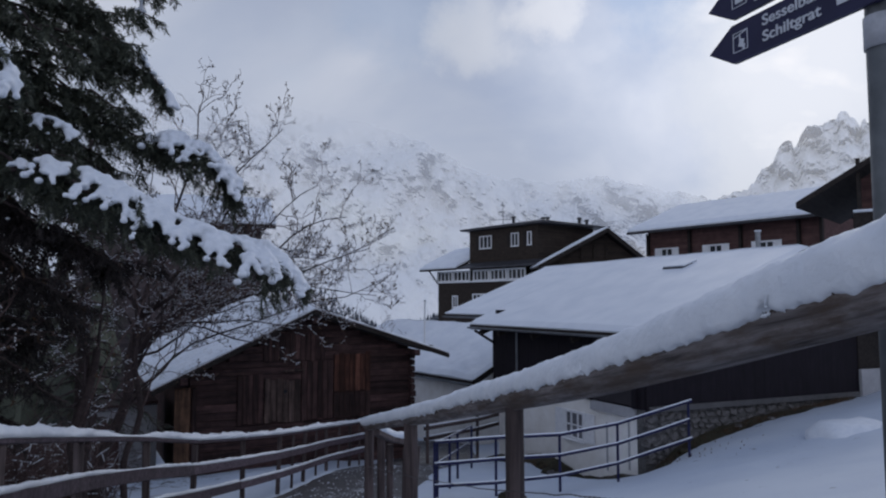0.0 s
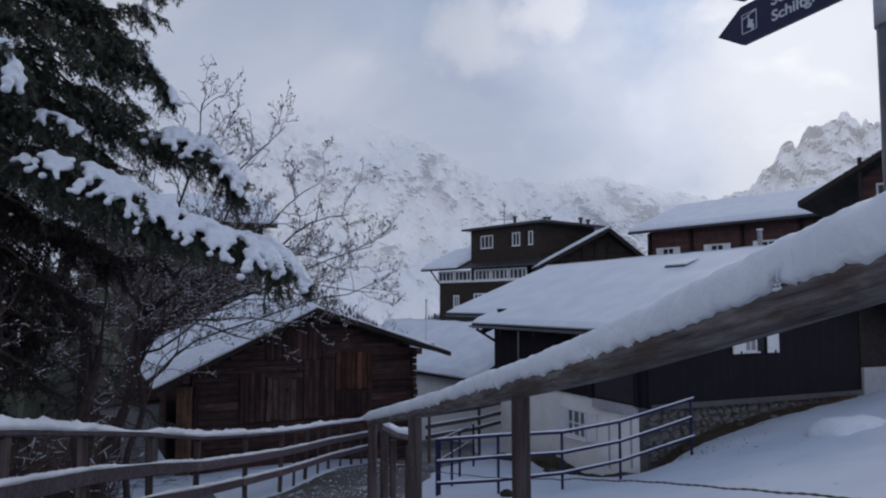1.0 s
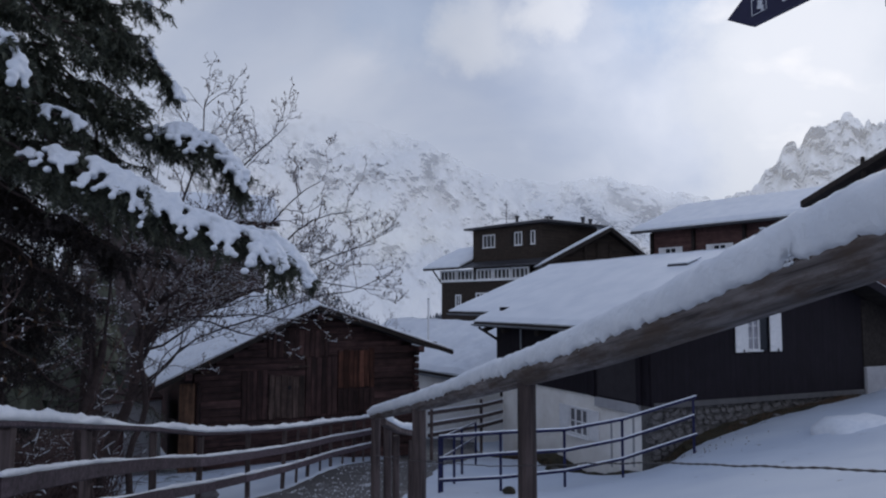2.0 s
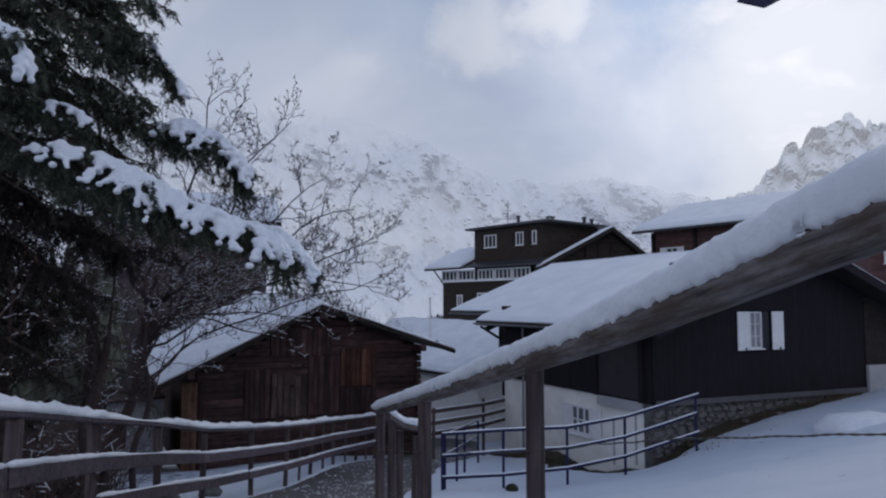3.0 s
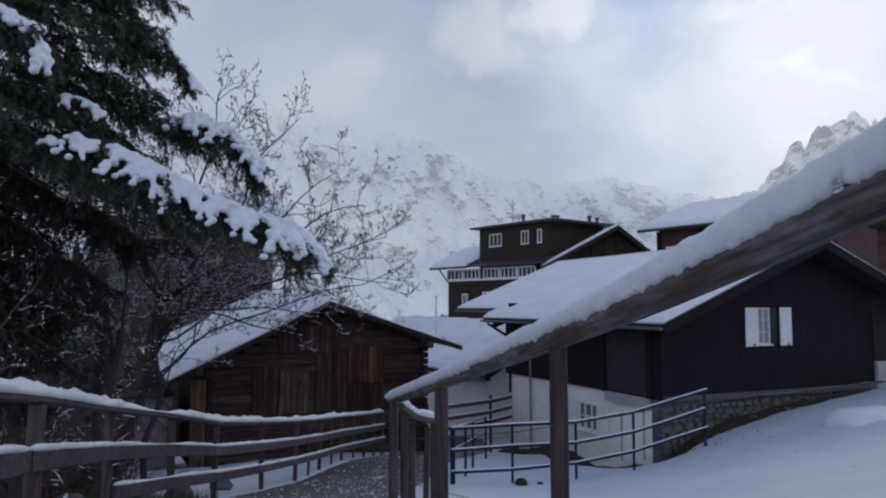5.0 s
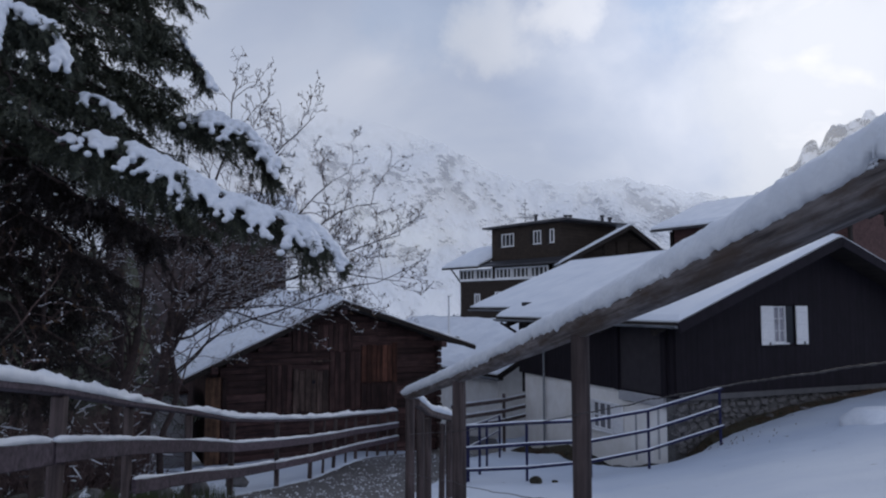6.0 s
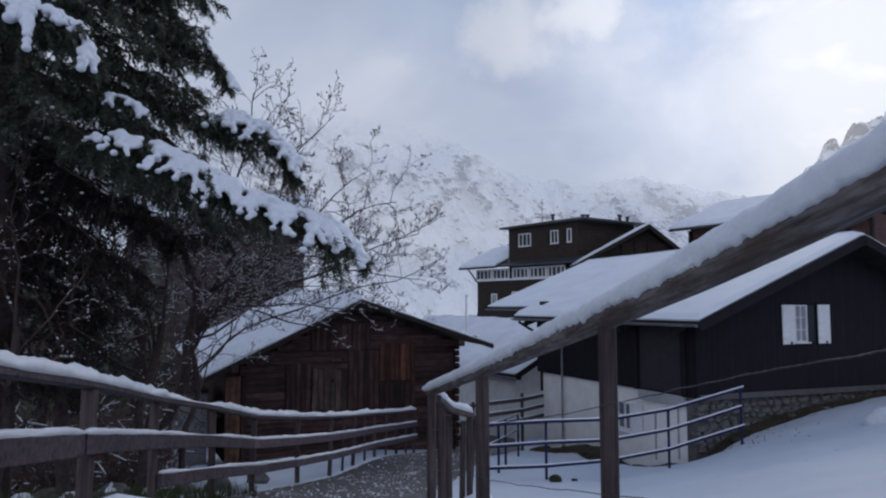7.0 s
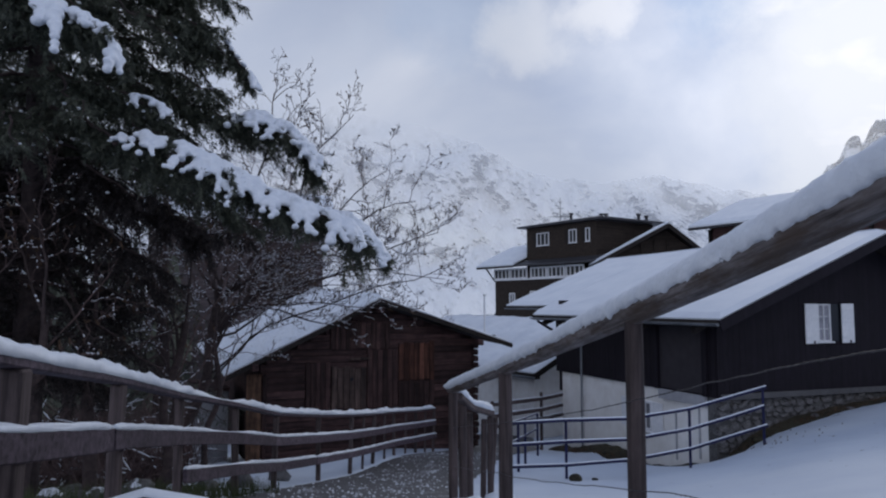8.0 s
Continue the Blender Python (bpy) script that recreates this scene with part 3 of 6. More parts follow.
def snow_slab(p00, p10, p11, p01, thick, step=0.25, wave=0.25, seed=0.0, lip=0.05, soft=0.25, opened=""):
    """A blanket of snow on a roof plane: rounded rim, uneven top and edge."""
    lu = (Vector(p10) - Vector(p00)).length
    lv = (Vector(p01) - Vector(p00)).length
    nu, nv = max(6, int(lu / step)), max(6, int(lv / step))
    grid = quad_grid(p00, p10, p11, p01, nu, nv)
    g = Geo()
    nrm = (Vector(p10) - Vector(p00)).cross(Vector(p01) - Vector(p00)).normalized()
    if nrm.z < 0:
        nrm.negate()
    mid = (Vector(p00) + Vector(p11)) / 2
    for j, row in enumerate(grid):
        for i, p in enumerate(row):
            sides = {"a": i * lu / nu, "b": (nu - i) * lu / nu, "c": j * lv / nv, "d": (nv - j) * lv / nv}
            e = min([v for k, v in sides.items() if k not in opened] or [9.0])
            k = min(1.0, e / soft)
            t = thick * (0.45 + 0.55 * math.sqrt(1 - (1 - k) ** 2))
            t *= 1 + wave * fbm((p.x * 0.7 + seed, p.y * 0.7, p.z * 0.7), 3)
            q = p + Vector((0, 0, t))
            if e < 1e-6:
                out = (p - mid)
                out -= nrm * out.dot(nrm)
                q += out.normalized() * lip * (0.6 + 0.8 * noise.noise(Vector((p.x * 1.3 + seed, p.y * 1.3, p.z))))
            g.v.append(tuple(q))
    W = nu + 1
    g.f = [(j * W + i, j * W + i + 1, (j + 1) * W + i + 1, (j + 1) * W + i) for j in range(nv) for i in range(nu)]
    rim = [i for i in range(W)] + [j * W + nu for j in range(1, nv + 1)] + [nv * W + i for i in range(nu - 1, -1, -1)] + [j * W for j in range(nv - 1, 0, -1)]
    base = [(r % W, r // W) for r in rim]
    o = len(g.v)
    for i, j in base:
        g.v.append(tuple(grid[j][i] + Vector((0, 0, 0.004))))
    n = len(rim)
    g.f += [(rim[k], o + k, o + (k + 1) % n, rim[(k + 1) % n]) for k in range(n)]
    me_f = tuple(o + k for k in range(n))
    g.f.append(me_f)
    return g


def gable_wall(x0, x1, xm, z0, ze0, ze1, zm, thick, y=0.0):
    """A five-cornered gable wall in the plane y, thickness to the back."""
    g = Geo()
    o = [(x0, y, z0), (x1, y, z0), (x1, y, ze1), (xm, y, zm), (x0, y, ze0)]
    v = o + [(p[0], y + thick, p[2]) for p in o]
    return g.add(v, [(0, 1, 2, 3, 4), (9, 8, 7, 6, 5)] + [(i, i + 5, (i + 1) % 5 + 5, (i + 1) % 5) for i in range(5)])


def window_unit(parent, m, w, h, frame_mat, cols=2, rows=2, depth=0.08, bar=0.06, sill=True):
    """A casement in the xz plane facing -y: frame, bars and panes."""
    win = part("window", Geo().box(w - 0.01, 0.02, h - 0.01, pose(0, 0.03, 0)), GLASS, parent, "dark glass panes in a painted frame", at=m)
    g = Geo()
    for s in (-1, 1):
        g.box(bar, depth, h, pose(s * (w - bar) / 2, 0, 0), 0.008)
        g.box(w - 2 * bar, depth, bar, pose(0, 0, s * (h - bar) / 2), 0.008)
    part("frame", g, frame_mat, win)
    for c in range(1, cols):
        part("glazing_bar", Geo().box(bar * 0.7, depth * 0.6, h - 2 * bar, pose(-w / 2 + w * c / cols, 0, 0)), frame_mat, win)
    for r in range(1, rows):
        part("glazing_bar", Geo().box(w - 2 * bar, depth * 0.5, bar * 0.5, pose(0, -0.003, -h / 2 + h * r / rows)), frame_mat, win)
    if sill:
        part("sill", Geo().box(w + 0.1, depth + 0.08, 0.04, pose(0, -0.03, -h / 2 - 0.02), 0.01), frame_mat, win)
    return win


# ---- barn ----
BARN_M = pose(-3.715, 23.553, 0, 0, 0, 28)
barn = thing("barn", "old dark timber barn with a snow-covered gable roof", "barn", BARN_M)
RISE = 0.045                      # the ridge climbs a little towards the back
BL, BR, BH = (-4.89, -0.67), (4.87, 0.09), 1.66
BACK = 9.5
up = Vector((0, BACK, BACK * RISE))
for nm, (ex, ez) in (("left", BL), ("right", BR)):
    e0, r0 = Vector((ex, 0, ez)), Vector((0, 0, BH))
    part("roof", slab(e0, r0, r0 + up, e0 + up, 0.10), BARN, barn, "dark roof boarding")
    part("roof_snow", snow_slab(e0, r0, r0 + up, e0 + up, 0.15 if nm == "left" else 0.075, 0.2, 0.7, 3.0, 0.03, 0.25, "b"), BARN_SNOW, barn, "blanket of fresh snow")
    # barge board and rafters under the verge
    d = r0 - e0
    ang = math.degrees(math.atan2(d.z, d.x))
    mid = (e0 + r0) / 2
    part("barge_board", Geo().box(d.length, 0.05, 0.13, None, 0.01), EAVE, barn, at=pose(mid.x, -0.03, mid.z - 0.09, 0, -ang, 0))
for px, pz in ((-4.0, -0.32), (0, 1.42), (3.6, 0.28)):
    part("purlin", Geo().box(1.1, 0.2, 0.2, None, 0.02), BARN, barn, at=pose(px, 0.42, pz - 0.12, 0, 0, 90))
WY = 0.7


def barn_roof_z(x):
    return BH + (BH - BL[1]) / (-BL[0]) * x if x < 0 else BH - (BH - BR[1]) / BR[0] * x


part("wall", gable_wall(-3.66, 3.66, 0, -3.9, barn_roof_z(-3.66) - 0.16, barn_roof_z(3.66) - 0.16, BH - 0.16, 0.12, WY + 0.1), BARN, barn)
for xs in (-3.66, 3.66):
    part("wall", Geo().box(0.16, BACK - 1.2, 3.9 + barn_roof_z(xs) - 0.22, pose(xs, WY + 0.2 + (BACK - 1.2) / 2, (barn_roof_z(xs) - 0.22 - 3.9) / 2)), BARN, barn)
rb = random.Random(4)
# squared logs of the front wall
z = -3.55
while z < 1.35:
    hgt = 0.20 + rb.random() * 0.05
    x0, x1 = -3.72, 3.72
    zt = z + hgt
    sl = (BH - 0.14 - zt)
    x0 = max(x0, -sl / ((BH - BL[1]) / -BL[0]) + 0.05)
    x1 = min(x1, sl / ((BH - BR[1]) / BR[0]) - 0.05)
    if x1 - x0 > 0.5:
        part("log", Geo().box(x1 - x0, 0.14, hgt - 0.008, None, 0.010), BARN, barn, at=pose((x0 + x1) / 2, WY + 0.05 + rb.uniform(-0.015, 0.015), z + hgt / 2))
    # ends of the side walls' logs at the corners
    for xs in (3.72,):
        if zt < barn_roof_z(xs) - 0.3:
            part("log_end", Geo().box(0.16, 0.26 + rb.random() * 0.1, hgt - 0.03, None, 0.03), BARN, barn, at=pose(xs + rb.uniform(-0.03, 0.03), WY - 0.08, z + hgt * 0.9))
    z = zt


def plank_door(x0, x1, z0, z1, mat, n, label):
    d = part("door", Geo().box(x1 - x0, 0.03, z1 - z0, None), BARN_V, barn, label, at=pose((x0 + x1) / 2, WY - 0.045, (z0 + z1) / 2))
    wd = (x1 - x0) / n
    for k in range(n):
        hh = (z1 - z0) + rb.uniform(-0.06, 0.06)
        part("board", Geo().box(wd - 0.015, 0.035, hh, None, 0.006), mat, d, at=pose(-(x1 - x0) / 2 + wd * (k + 0.5), -0.03 + rb.uniform(-0.006, 0.006), rb.uniform(-0.03, 0.03)))
    return d


plank_door(-1.45, -0.28, -1.95, -0.60, BARN_GREY, 6, "bleached plank hatch")
part("knot_hole", Geo().box(0.09, 0.012, 0.10, None), GLASS, barn, at=pose(-0.78, WY - 0.1, -0.98))
plank_door(0.86, 2.16, -1.08, 0.18, BARN_RED, 7, "reddish plank hatch")
plank_door(-1.5, 0.55, 0.0, 0.85, BARN_V, 12, "dark upper boarding")
plank_door(-0.24, 0.82, -1.95, -0.06, BARN_V, 6, "dark middle boarding")
plank_door(0.86, 2.16, -1.95, -1.14, BARN_V, 7, "dark lower boarding")
plank_door(-2.3, -1.5, -1.95, -0.4, BARN_V, 5, "dark side boarding")
part("batten", Geo().box(0.7, 0.04, 0.07, None, 0.01), BARN_GREY, barn, at=pose(-0.5, WY - 0.12, -0.32))
part("corner_post", Geo().box(0.44, 0.14, 2.9, None, 0.03), TAN, barn, "tan weathered corner plank", at=pose(-3.93, WY - 0.12, -2.15))
part("corner_post", Geo().box(0.14, 0.14, 2.9, None, 0.03), BARN_V, barn, at=pose(-3.6, WY - 0.10, -2.15))
part("roof_stone", Geo().tube([(4.2, 0.1, 0.28), (4.2, 0.42, 0.31)], [0.13, 0.10], 7), STONE, barn, "stone weighing down the roof edge")
part("foundation", Geo().box(7.6, 0.5, 0.8, pose(0, WY + 0.35, -3.75), 0.05), STONE, barn)

# grey shed beside the barn
shed = thing("shed", "small grey rendered shed beside the barn", "shed", BARN_M)
part("wall", Geo().box(1.9, 3.0, 3.0, pose(-5.25, 5.0, -3.0), 0.02), GREYWALL, shed)
part("door", Geo().box(0.7, 0.08, 1.7, pose(-5.8, 3.47, -2.8), 0.01), REDWALL, shed, "dark red wooden door")
part("roof", slab((-6.4, 3.3, -1.45), (-4.3, 3.3, -1.35), (-4.3, 6.7, -1.35), (-6.4, 6.7, -1.45), 0.1), BARN, shed)


# ---- chalet ----
CH_M = pose(5.575, 18.919, 0, 0, 0, 24)
chalet = thing("chalet", "dark boarded chalet on a white plastered base under a snowy roof", "house", CH_M)
EU, EZ, RU, RZ = -0.62, 1.06, 5.0, 3.33           # eave and ridge in the house's own frame
V0, V1, V2 = -0.9, 8.95, 13.0
slope = (RZ - EZ) / (RU - EU)
XE = 0.2
part("roof", slab((EU, V0, EZ), (RU, V0, RZ), (RU, V1, RZ), (EU, V1, EZ), 0.16), EAVE, chalet, "dark eave boarding")
part("roof", slab((XE, V1 + 0.002, EZ + slope * (XE - EU)), (RU, V1 + 0.002, RZ), (RU, V2, RZ), (XE, V2, EZ + slope * (XE - EU)), 0.16), EAVE, chalet)
part("roof", slab((RU, V0, RZ), (2 * RU - EU, V0, EZ), (2 * RU - EU, V2, EZ), (RU, V2, RZ), 0.16), EAVE, chalet)
part("roof_snow", snow_slab((EU + 0.03, V0 + 0.03, EZ), (RU, V0 + 0.03, RZ), (RU, V1, RZ), (EU + 0.03, V1, EZ), 0.125, 0.22, 0.12, 1.0, 0.04, 0.2, "bd"), ROOF_SNOW, chalet, "thick smooth blanket of snow")
part("roof_snow", snow_slab((XE, V1, EZ + slope * (XE - EU)), (RU, V1, RZ), (RU, V2, RZ), (XE, V2, EZ + slope * (XE - EU)), 0.125, 0.25, 0.12, 1.0, 0.04, 0.2, "bc"), ROOF_SNOW, chalet)
part("roof_snow", snow_slab((RU, V0 + 0.03, RZ), (2 * RU - EU, V0 + 0.03, EZ), (2 * RU - EU, V2, EZ), (RU, V2, RZ), 0.16, 0.3, 0.12, 1.0, 0.04, 0.2, "a"), ROOF_SNOW, chalet)
# barge boards, gutters
for sx in (-1, 1):
    d = Vector((RU - EU, 0, RZ - EZ))
    ang = math.degrees(math.atan2(d.z, d.x)) * (-1 if sx < 0 else 1)
    mid = Vector(((EU + RU) / 2 if sx < 0 else RU + (RU - EU) / 2, V0 - 0.03, (EZ + RZ) / 2 - 0.12))
    part("barge_board", Geo().box(d.length + 0.05, 0.05, 0.26, None, 0.01), DARKWALL, chalet, at=pose(mid.x, mid.y, mid.z, 0, ang, 0))


def gutter(parent, x, y0, y1, z, r=0.07):
    g = Geo()
    n = 8
    for y in (y0, y1):
        for k in range(n + 1):
            a = math.pi + math.pi * k / n
            g.v.append((x + r * math.cos(a), y, z + r * math.sin(a)))
        for k in range(n + 1):
            a = 2 * math.pi - math.pi * k / n
            g.v.append((x + (r - 0.012) * math.cos(a), y, z + (r - 0.012) * math.sin(a)))
    m2 = 2 * (n + 1)
    g.f = [(k, (k + 1) % m2, m2 + (k + 1) % m2, m2 + k) for k in range(m2)] + [tuple(range(m2))[::-1], tuple(range(m2, 2 * m2))]
    return part("gutter", g, ZINC, parent, "grey metal rain gutter")


gutter(chalet, EU - 0.06, V0, V1, EZ - 0.07)
gutter(chalet, XE - 0.06, V1 + 0.05, V2, EZ + slope * (XE - EU) - 0.07)
LOW = -0.90                       # underside of the boarded storey
part("wall", gable_wall(0, 10, 5.0, LOW, EZ + slope * (0 - EU) - 0.17, EZ + slope * (0 - EU) - 0.17, RZ - 0.17, 0.2, 0.0), DARKWALL, chalet, "near-black boarded gable wall")
part("wall", Geo().box(0.2, 8.1, EZ + slope * 0.62 - 0.17 - LOW, pose(0.1, 0.2 + 4.05, (EZ + slope * 0.62 - 0.17 + LOW) / 2)), DARKWALL, chalet)
part("wall", Geo().box(0.2, 4.2, 3.0, pose(3.4, 10.4, 0.1)), DARKWALL, chalet)
part("eave_strut", Geo().tube([(0.05, 8.05, 0.35), (-0.55, 8.7, EZ - 0.2)], [0.05, 0.05], 6), DARKWALL, chalet)
part("wall", Geo().box(9.8, 0.2, 3.2, pose(5.0, 8.2, 0.0)), DARKWALL, chalet)
rc = random.Random(9)
x = 0.09
while x < 9.95:                   # upright boarding of the gable
    top = RZ - 0.2 - slope * abs(x - 5.0)
    segs = [(LOW - 0.02, top)]
    if 3.26 < x < 4.2:
        segs = [(LOW - 0.02, 0.36), (1.5, top)]
    for a, b in segs:
        part("board", Geo().box(0.179, 0.03, b - a, None, 0.003), DARKWALL, chalet, at=pose(x, -0.017 + rc.uniform(-0.002, 0.002), (a + b) / 2))
    x += 0.18
y = 0.1
while y < 8.2:                    # upright boarding of the long wall
    if not 0.4 < y < 2.3:
        part("board", Geo().box(0.03, 0.177, EZ - LOW + 0.0, None, 0.006), DARKWALL, chalet, at=pose(-0.017 + rc.uniform(-0.004, 0.004), y, (EZ + LOW) / 2))
    y += 0.18
part("recess", Geo().box(0.02, 1.9, EZ - LOW - 0.1, pose(-0.012, 1.36, (EZ + LOW) / 2)), plain_mat("grey_panel", (0.030, 0.026, 0.030), (0.045, 0.039, 0.044), 4.0), chalet, "plain dark grey panel")
for yy in (0.36, 2.36):
    part("post", Geo().box(0.12, 0.16, EZ - LOW, pose(-0.06, yy, (EZ + LOW) / 2), 0.01), DARKWALL, chalet)
part("lintel", Geo().box(0.10, 1.95, 0.26, pose(-0.02, 1.36, LOW - 0.13), 0.01), GREYWALL, chalet, "grey concrete lintel")
# beams under the eave
for yy in (0.1, 2.4, 4.6, 6.8, 8.1):
    part("eave_beam", Geo().box(0.8, 0.14, 0.16, None, 0.01), EAVE, chalet, at=pose(-0.25, yy, EZ - 0.13, 0, -21, 0))
# base: white plaster along the side, rubble under the gable
part("plaster_base", Geo().box(0.3, 7.9, 3.4, pose(0.2, 4.05, LOW - 1.7)), PLASTER, chalet, "white plastered basement wall")
part("plaster_base", Geo().box(9.4, 0.3, 3.4, pose(5.0, 7.9, LOW - 1.7)), PLASTER, chalet)
part("downpipe", Geo().tube([(-0.06, 6.5, EZ - 0.1), (-0.06, 6.5, -4.0)], [0.04, 0.04], 8), ZINC, chalet, "grey metal downpipe")
win = window_unit(chalet, pose(0.03, 3.25, -1.75, 0, 0, -90), 1.0, 0.85, WHITE, 3, 2, 0.08, 0.075)
part("curtain", Geo().box(0.9, 0.004, 0.76, pose(0, 0.017, 0)), plain_mat("basement_curtain", (0.10, 0.10, 0.11), (0.20, 0.20, 0.22), 12.0), win, "dim grey curtain behind the panes")
for s in (-1, 1):
    part("shutter", Geo().box(0.48, 0.03, 0.85, pose(s * 0.77, -0.02, 0), 0.008), WHITE, win, "white wooden shutter")
part("drain_frame", Geo().box(0.02, 0.06, 1.3, pose(0.035, 1.7, -2.1)), GREYWALL, chalet)
part("drain_frame", Geo().box(0.02, 0.06, 1.3, pose(0.035, 0.75, -1.9)), GREYWALL, chalet)
part("rubble_core", Geo().box(10.2, 0.3, 3.2, pose(5.1, 0.22, LOW - 1.6)), MORTAR, chalet, "mortared rubble plinth")
part("ledge", Geo().box(7.86, 0.07, 0.15, pose(4.0, -0.06, -0.885), 0.012), LEDGE, chalet, "smooth grey mortar ledge over the rubble")
part("side_boarding", Geo().box(1.96, 0.03, 2.0, pose(8.93, -0.050, 0.85), 0.006), EAVE, chalet, "dark brown boarding at the end of the gable")
part("concrete_foot", Geo().box(2.0, 0.12, 0.9, pose(8.95, -0.10, -0.6), 0.02), GREYWALL, chalet, "grey concrete foot of the wall")
# front window with open shutters
win = window_unit(chalet, pose(3.55, -0.03, 0.95), 0.45, 1.0, WHITE, 2, 3, 0.08, 0.036)
part("curtain", Geo().box(0.40, 0.004, 0.95, pose(0, 0.017, 0)), plain_mat("net_curtain", (0.20, 0.20, 0.23), (0.34, 0.34, 0.38), 25.0), win, "pale net curtain behind the panes")
part("window", Geo().box(0.36, 0.02, 1.0, pose(3.96, -0.005, 0.95)), GLASS, chalet, "dark open half of the window")
for x0, x1 in ((2.87, 3.31), (4.15, 4.59)):
    sh = part("shutter", Geo().box(x1 - x0, 0.035, 1.06, None, 0.008), WHITE, chalet, "white wooden shutter folded open", at=pose((x0 + x1) / 2, -0.07, 0.93))
    for zz in (-0.38, 0.05, 0.38):
        part("shutter_rail", Geo().box(x1 - x0 - 0.06, 0.02, 0.07, None, 0.004), WHITE, sh, at=pose(0, -0.022, zz))
    part("shutter_catch", Geo().box(0.05, 0.03, 0.07, None, 0.008), GUTTER, sh, at=pose(0.06, -0.03, -0.49))
# roof hatch and chimney
HU, HV = 3.72, 3.08
hz = EZ + slope * (HU - EU)
hatch = part("roof_hatch", Geo().box(0.5, 0.92, 0.10, None, 0.02), GUTTER, chalet, "low dark roof hatch under snow", at=pose(HU + 0.22, HV, hz + 0.19, 0, -19, 0))
part("hatch_snow", Geo().box(0.62, 0.96, 0.06, pose(0.10, 0, 0.075), 0.025), SNOW, hatch)
part("chimney", Geo().box(0.13, 0.13, 1.2, pose(6.5, 2.2, RZ + 0.22), 0.02), ZINC, chalet, "grey metal chimney")
part("chimney_cap", Geo().box(0.16, 0.16, 0.04, pose(6.5, 2.2, RZ + 0.84), 0.01), SNOW, chalet)


# ---- white house behind ----
WH_M = pose(1.74, 33.0, 0, 0, 0, 32)       # the near corner of its eaves
white_house = thing("house", "low white plastered house with a snowy roof", "house", WH_M)
WE, WR, WL = -1.66, 0.60, 16.5             # heights of eave and ridge, length of the roof
e = (0, 0, WE), (4.2, 0, WR), (4.2, WL, WR), (0, WL, WE)
part("roof", slab(*e, 0.2), EAVE, white_house, "dark boarded roof edge")
part("roof_snow", snow_slab(*e, 0.19, 0.25, 0.45, 12.0, 0.07, 0.3, "b"), ROOF_SNOW, white_house, "blanket of snow with a ragged rim")
e = (4.2, 0, WR), (8.4, 0, WE), (8.4, WL, WE), (4.2, WL, WR)
part("roof", slab(*e, 0.2), EAVE, white_house)
part("roof_snow", snow_slab(*e, 0.19, 0.4, 0.45, 15.0, 0.07, 0.3, "a"), ROOF_SNOW, white_house)
part("wall", Geo().box(0.3, WL - 1.2, 4.6, pose(0.45, 0.8 + (WL - 1.2) / 2, WE - 2.3 + 0.1)), PLASTER, white_house)
part("wall", gable_wall(0.3, 8.1, 4.2, -6.1, WE + 0.08, WE + 0.08, WR - 0.22, 0.3, 0.5), PLASTER, white_house)
part("soffit", Geo().box(0.30, WL - 0.1, 0.12, pose(0.17, WL / 2, WE - 0.18, 0, 0, 0), 0.02), EAVE, white_house, "dark boarded soffit")
part("barge_board", Geo().box(4.75, 0.06, 0.26, None, 0.01), EAVE, white_house, at=pose(2.1, -0.04, (WE + WR) / 2 - 0.12, 0, -27.1, 0))
part("barge_board", Geo().box(4.75, 0.06, 0.26, None, 0.01), EAVE, white_house, at=pose(6.3, -0.04, (WE + WR) / 2 - 0.12, 0, 27.1, 0))
gutter(white_house, -0.07, 0, WL, WE - 0.13, 0.08)

# ---- large dark hotel ----
HQ = pose(9.0, 61.6, 0.4, 0, 0, 40)       # its front corner; local -y faces right, local +y runs along the left facade
hotel = thing("hotel", "large dark brown shingled hotel with white window frames and snowy roofs", "hotel", HQ)
# local x: along the right facade, local y: away along the left facade
part("wall", Geo().box(7.6, 8.75, 6.2, pose(3.8, 5.125, 5.35)), HOTEL, hotel, "brown shingled upper storey")
zt = 8.45
rim = [(-0.6, -0.6, zt), (8.3, -0.6, zt), (8.3, 10.2, zt), (-0.6, 10.2, zt)]
g = Geo().add(rim + [(3.5, 3.5, zt + 0.75), (6.0, 6.0, zt + 0.75)] + [(p[0], p[1], zt - 0.18) for p in rim],
              [(0, 1, 4), (1, 2, 5, 4), (2, 3, 5), (3, 0, 4, 5), (9, 8, 7, 6), (0, 6, 7, 1), (1, 7, 8, 2), (2, 8, 9, 3), (3, 9, 6, 0)])
part("roof", g, GUTTER, hotel, "dark shallow metal roof")
for yy, ww, n in ((7.26, 1.62, 3), (3.46, 0.93, 2), (1.69, 0.49, 1)):
    window_unit(hotel, pose(-0.03, yy, 7.1, 0, 0, -90), ww, 1.2, WHITE, n, 1, 0.12, 0.085)
    part("shutter", Geo().box(0.05, 0.42, 1.25, pose(-0.05, yy + ww / 2 + 0.27, 7.1), 0.01), EAVE, hotel, "dark brown shutter")
# skirt roof below the upper storey
part("roof", slab((-1.5, -1.0, 4.75), (0, -0.2, 5.25), (0, 9.6, 5.25), (-1.5, 9.6, 4.75), 0.15), GUTTER, hotel)
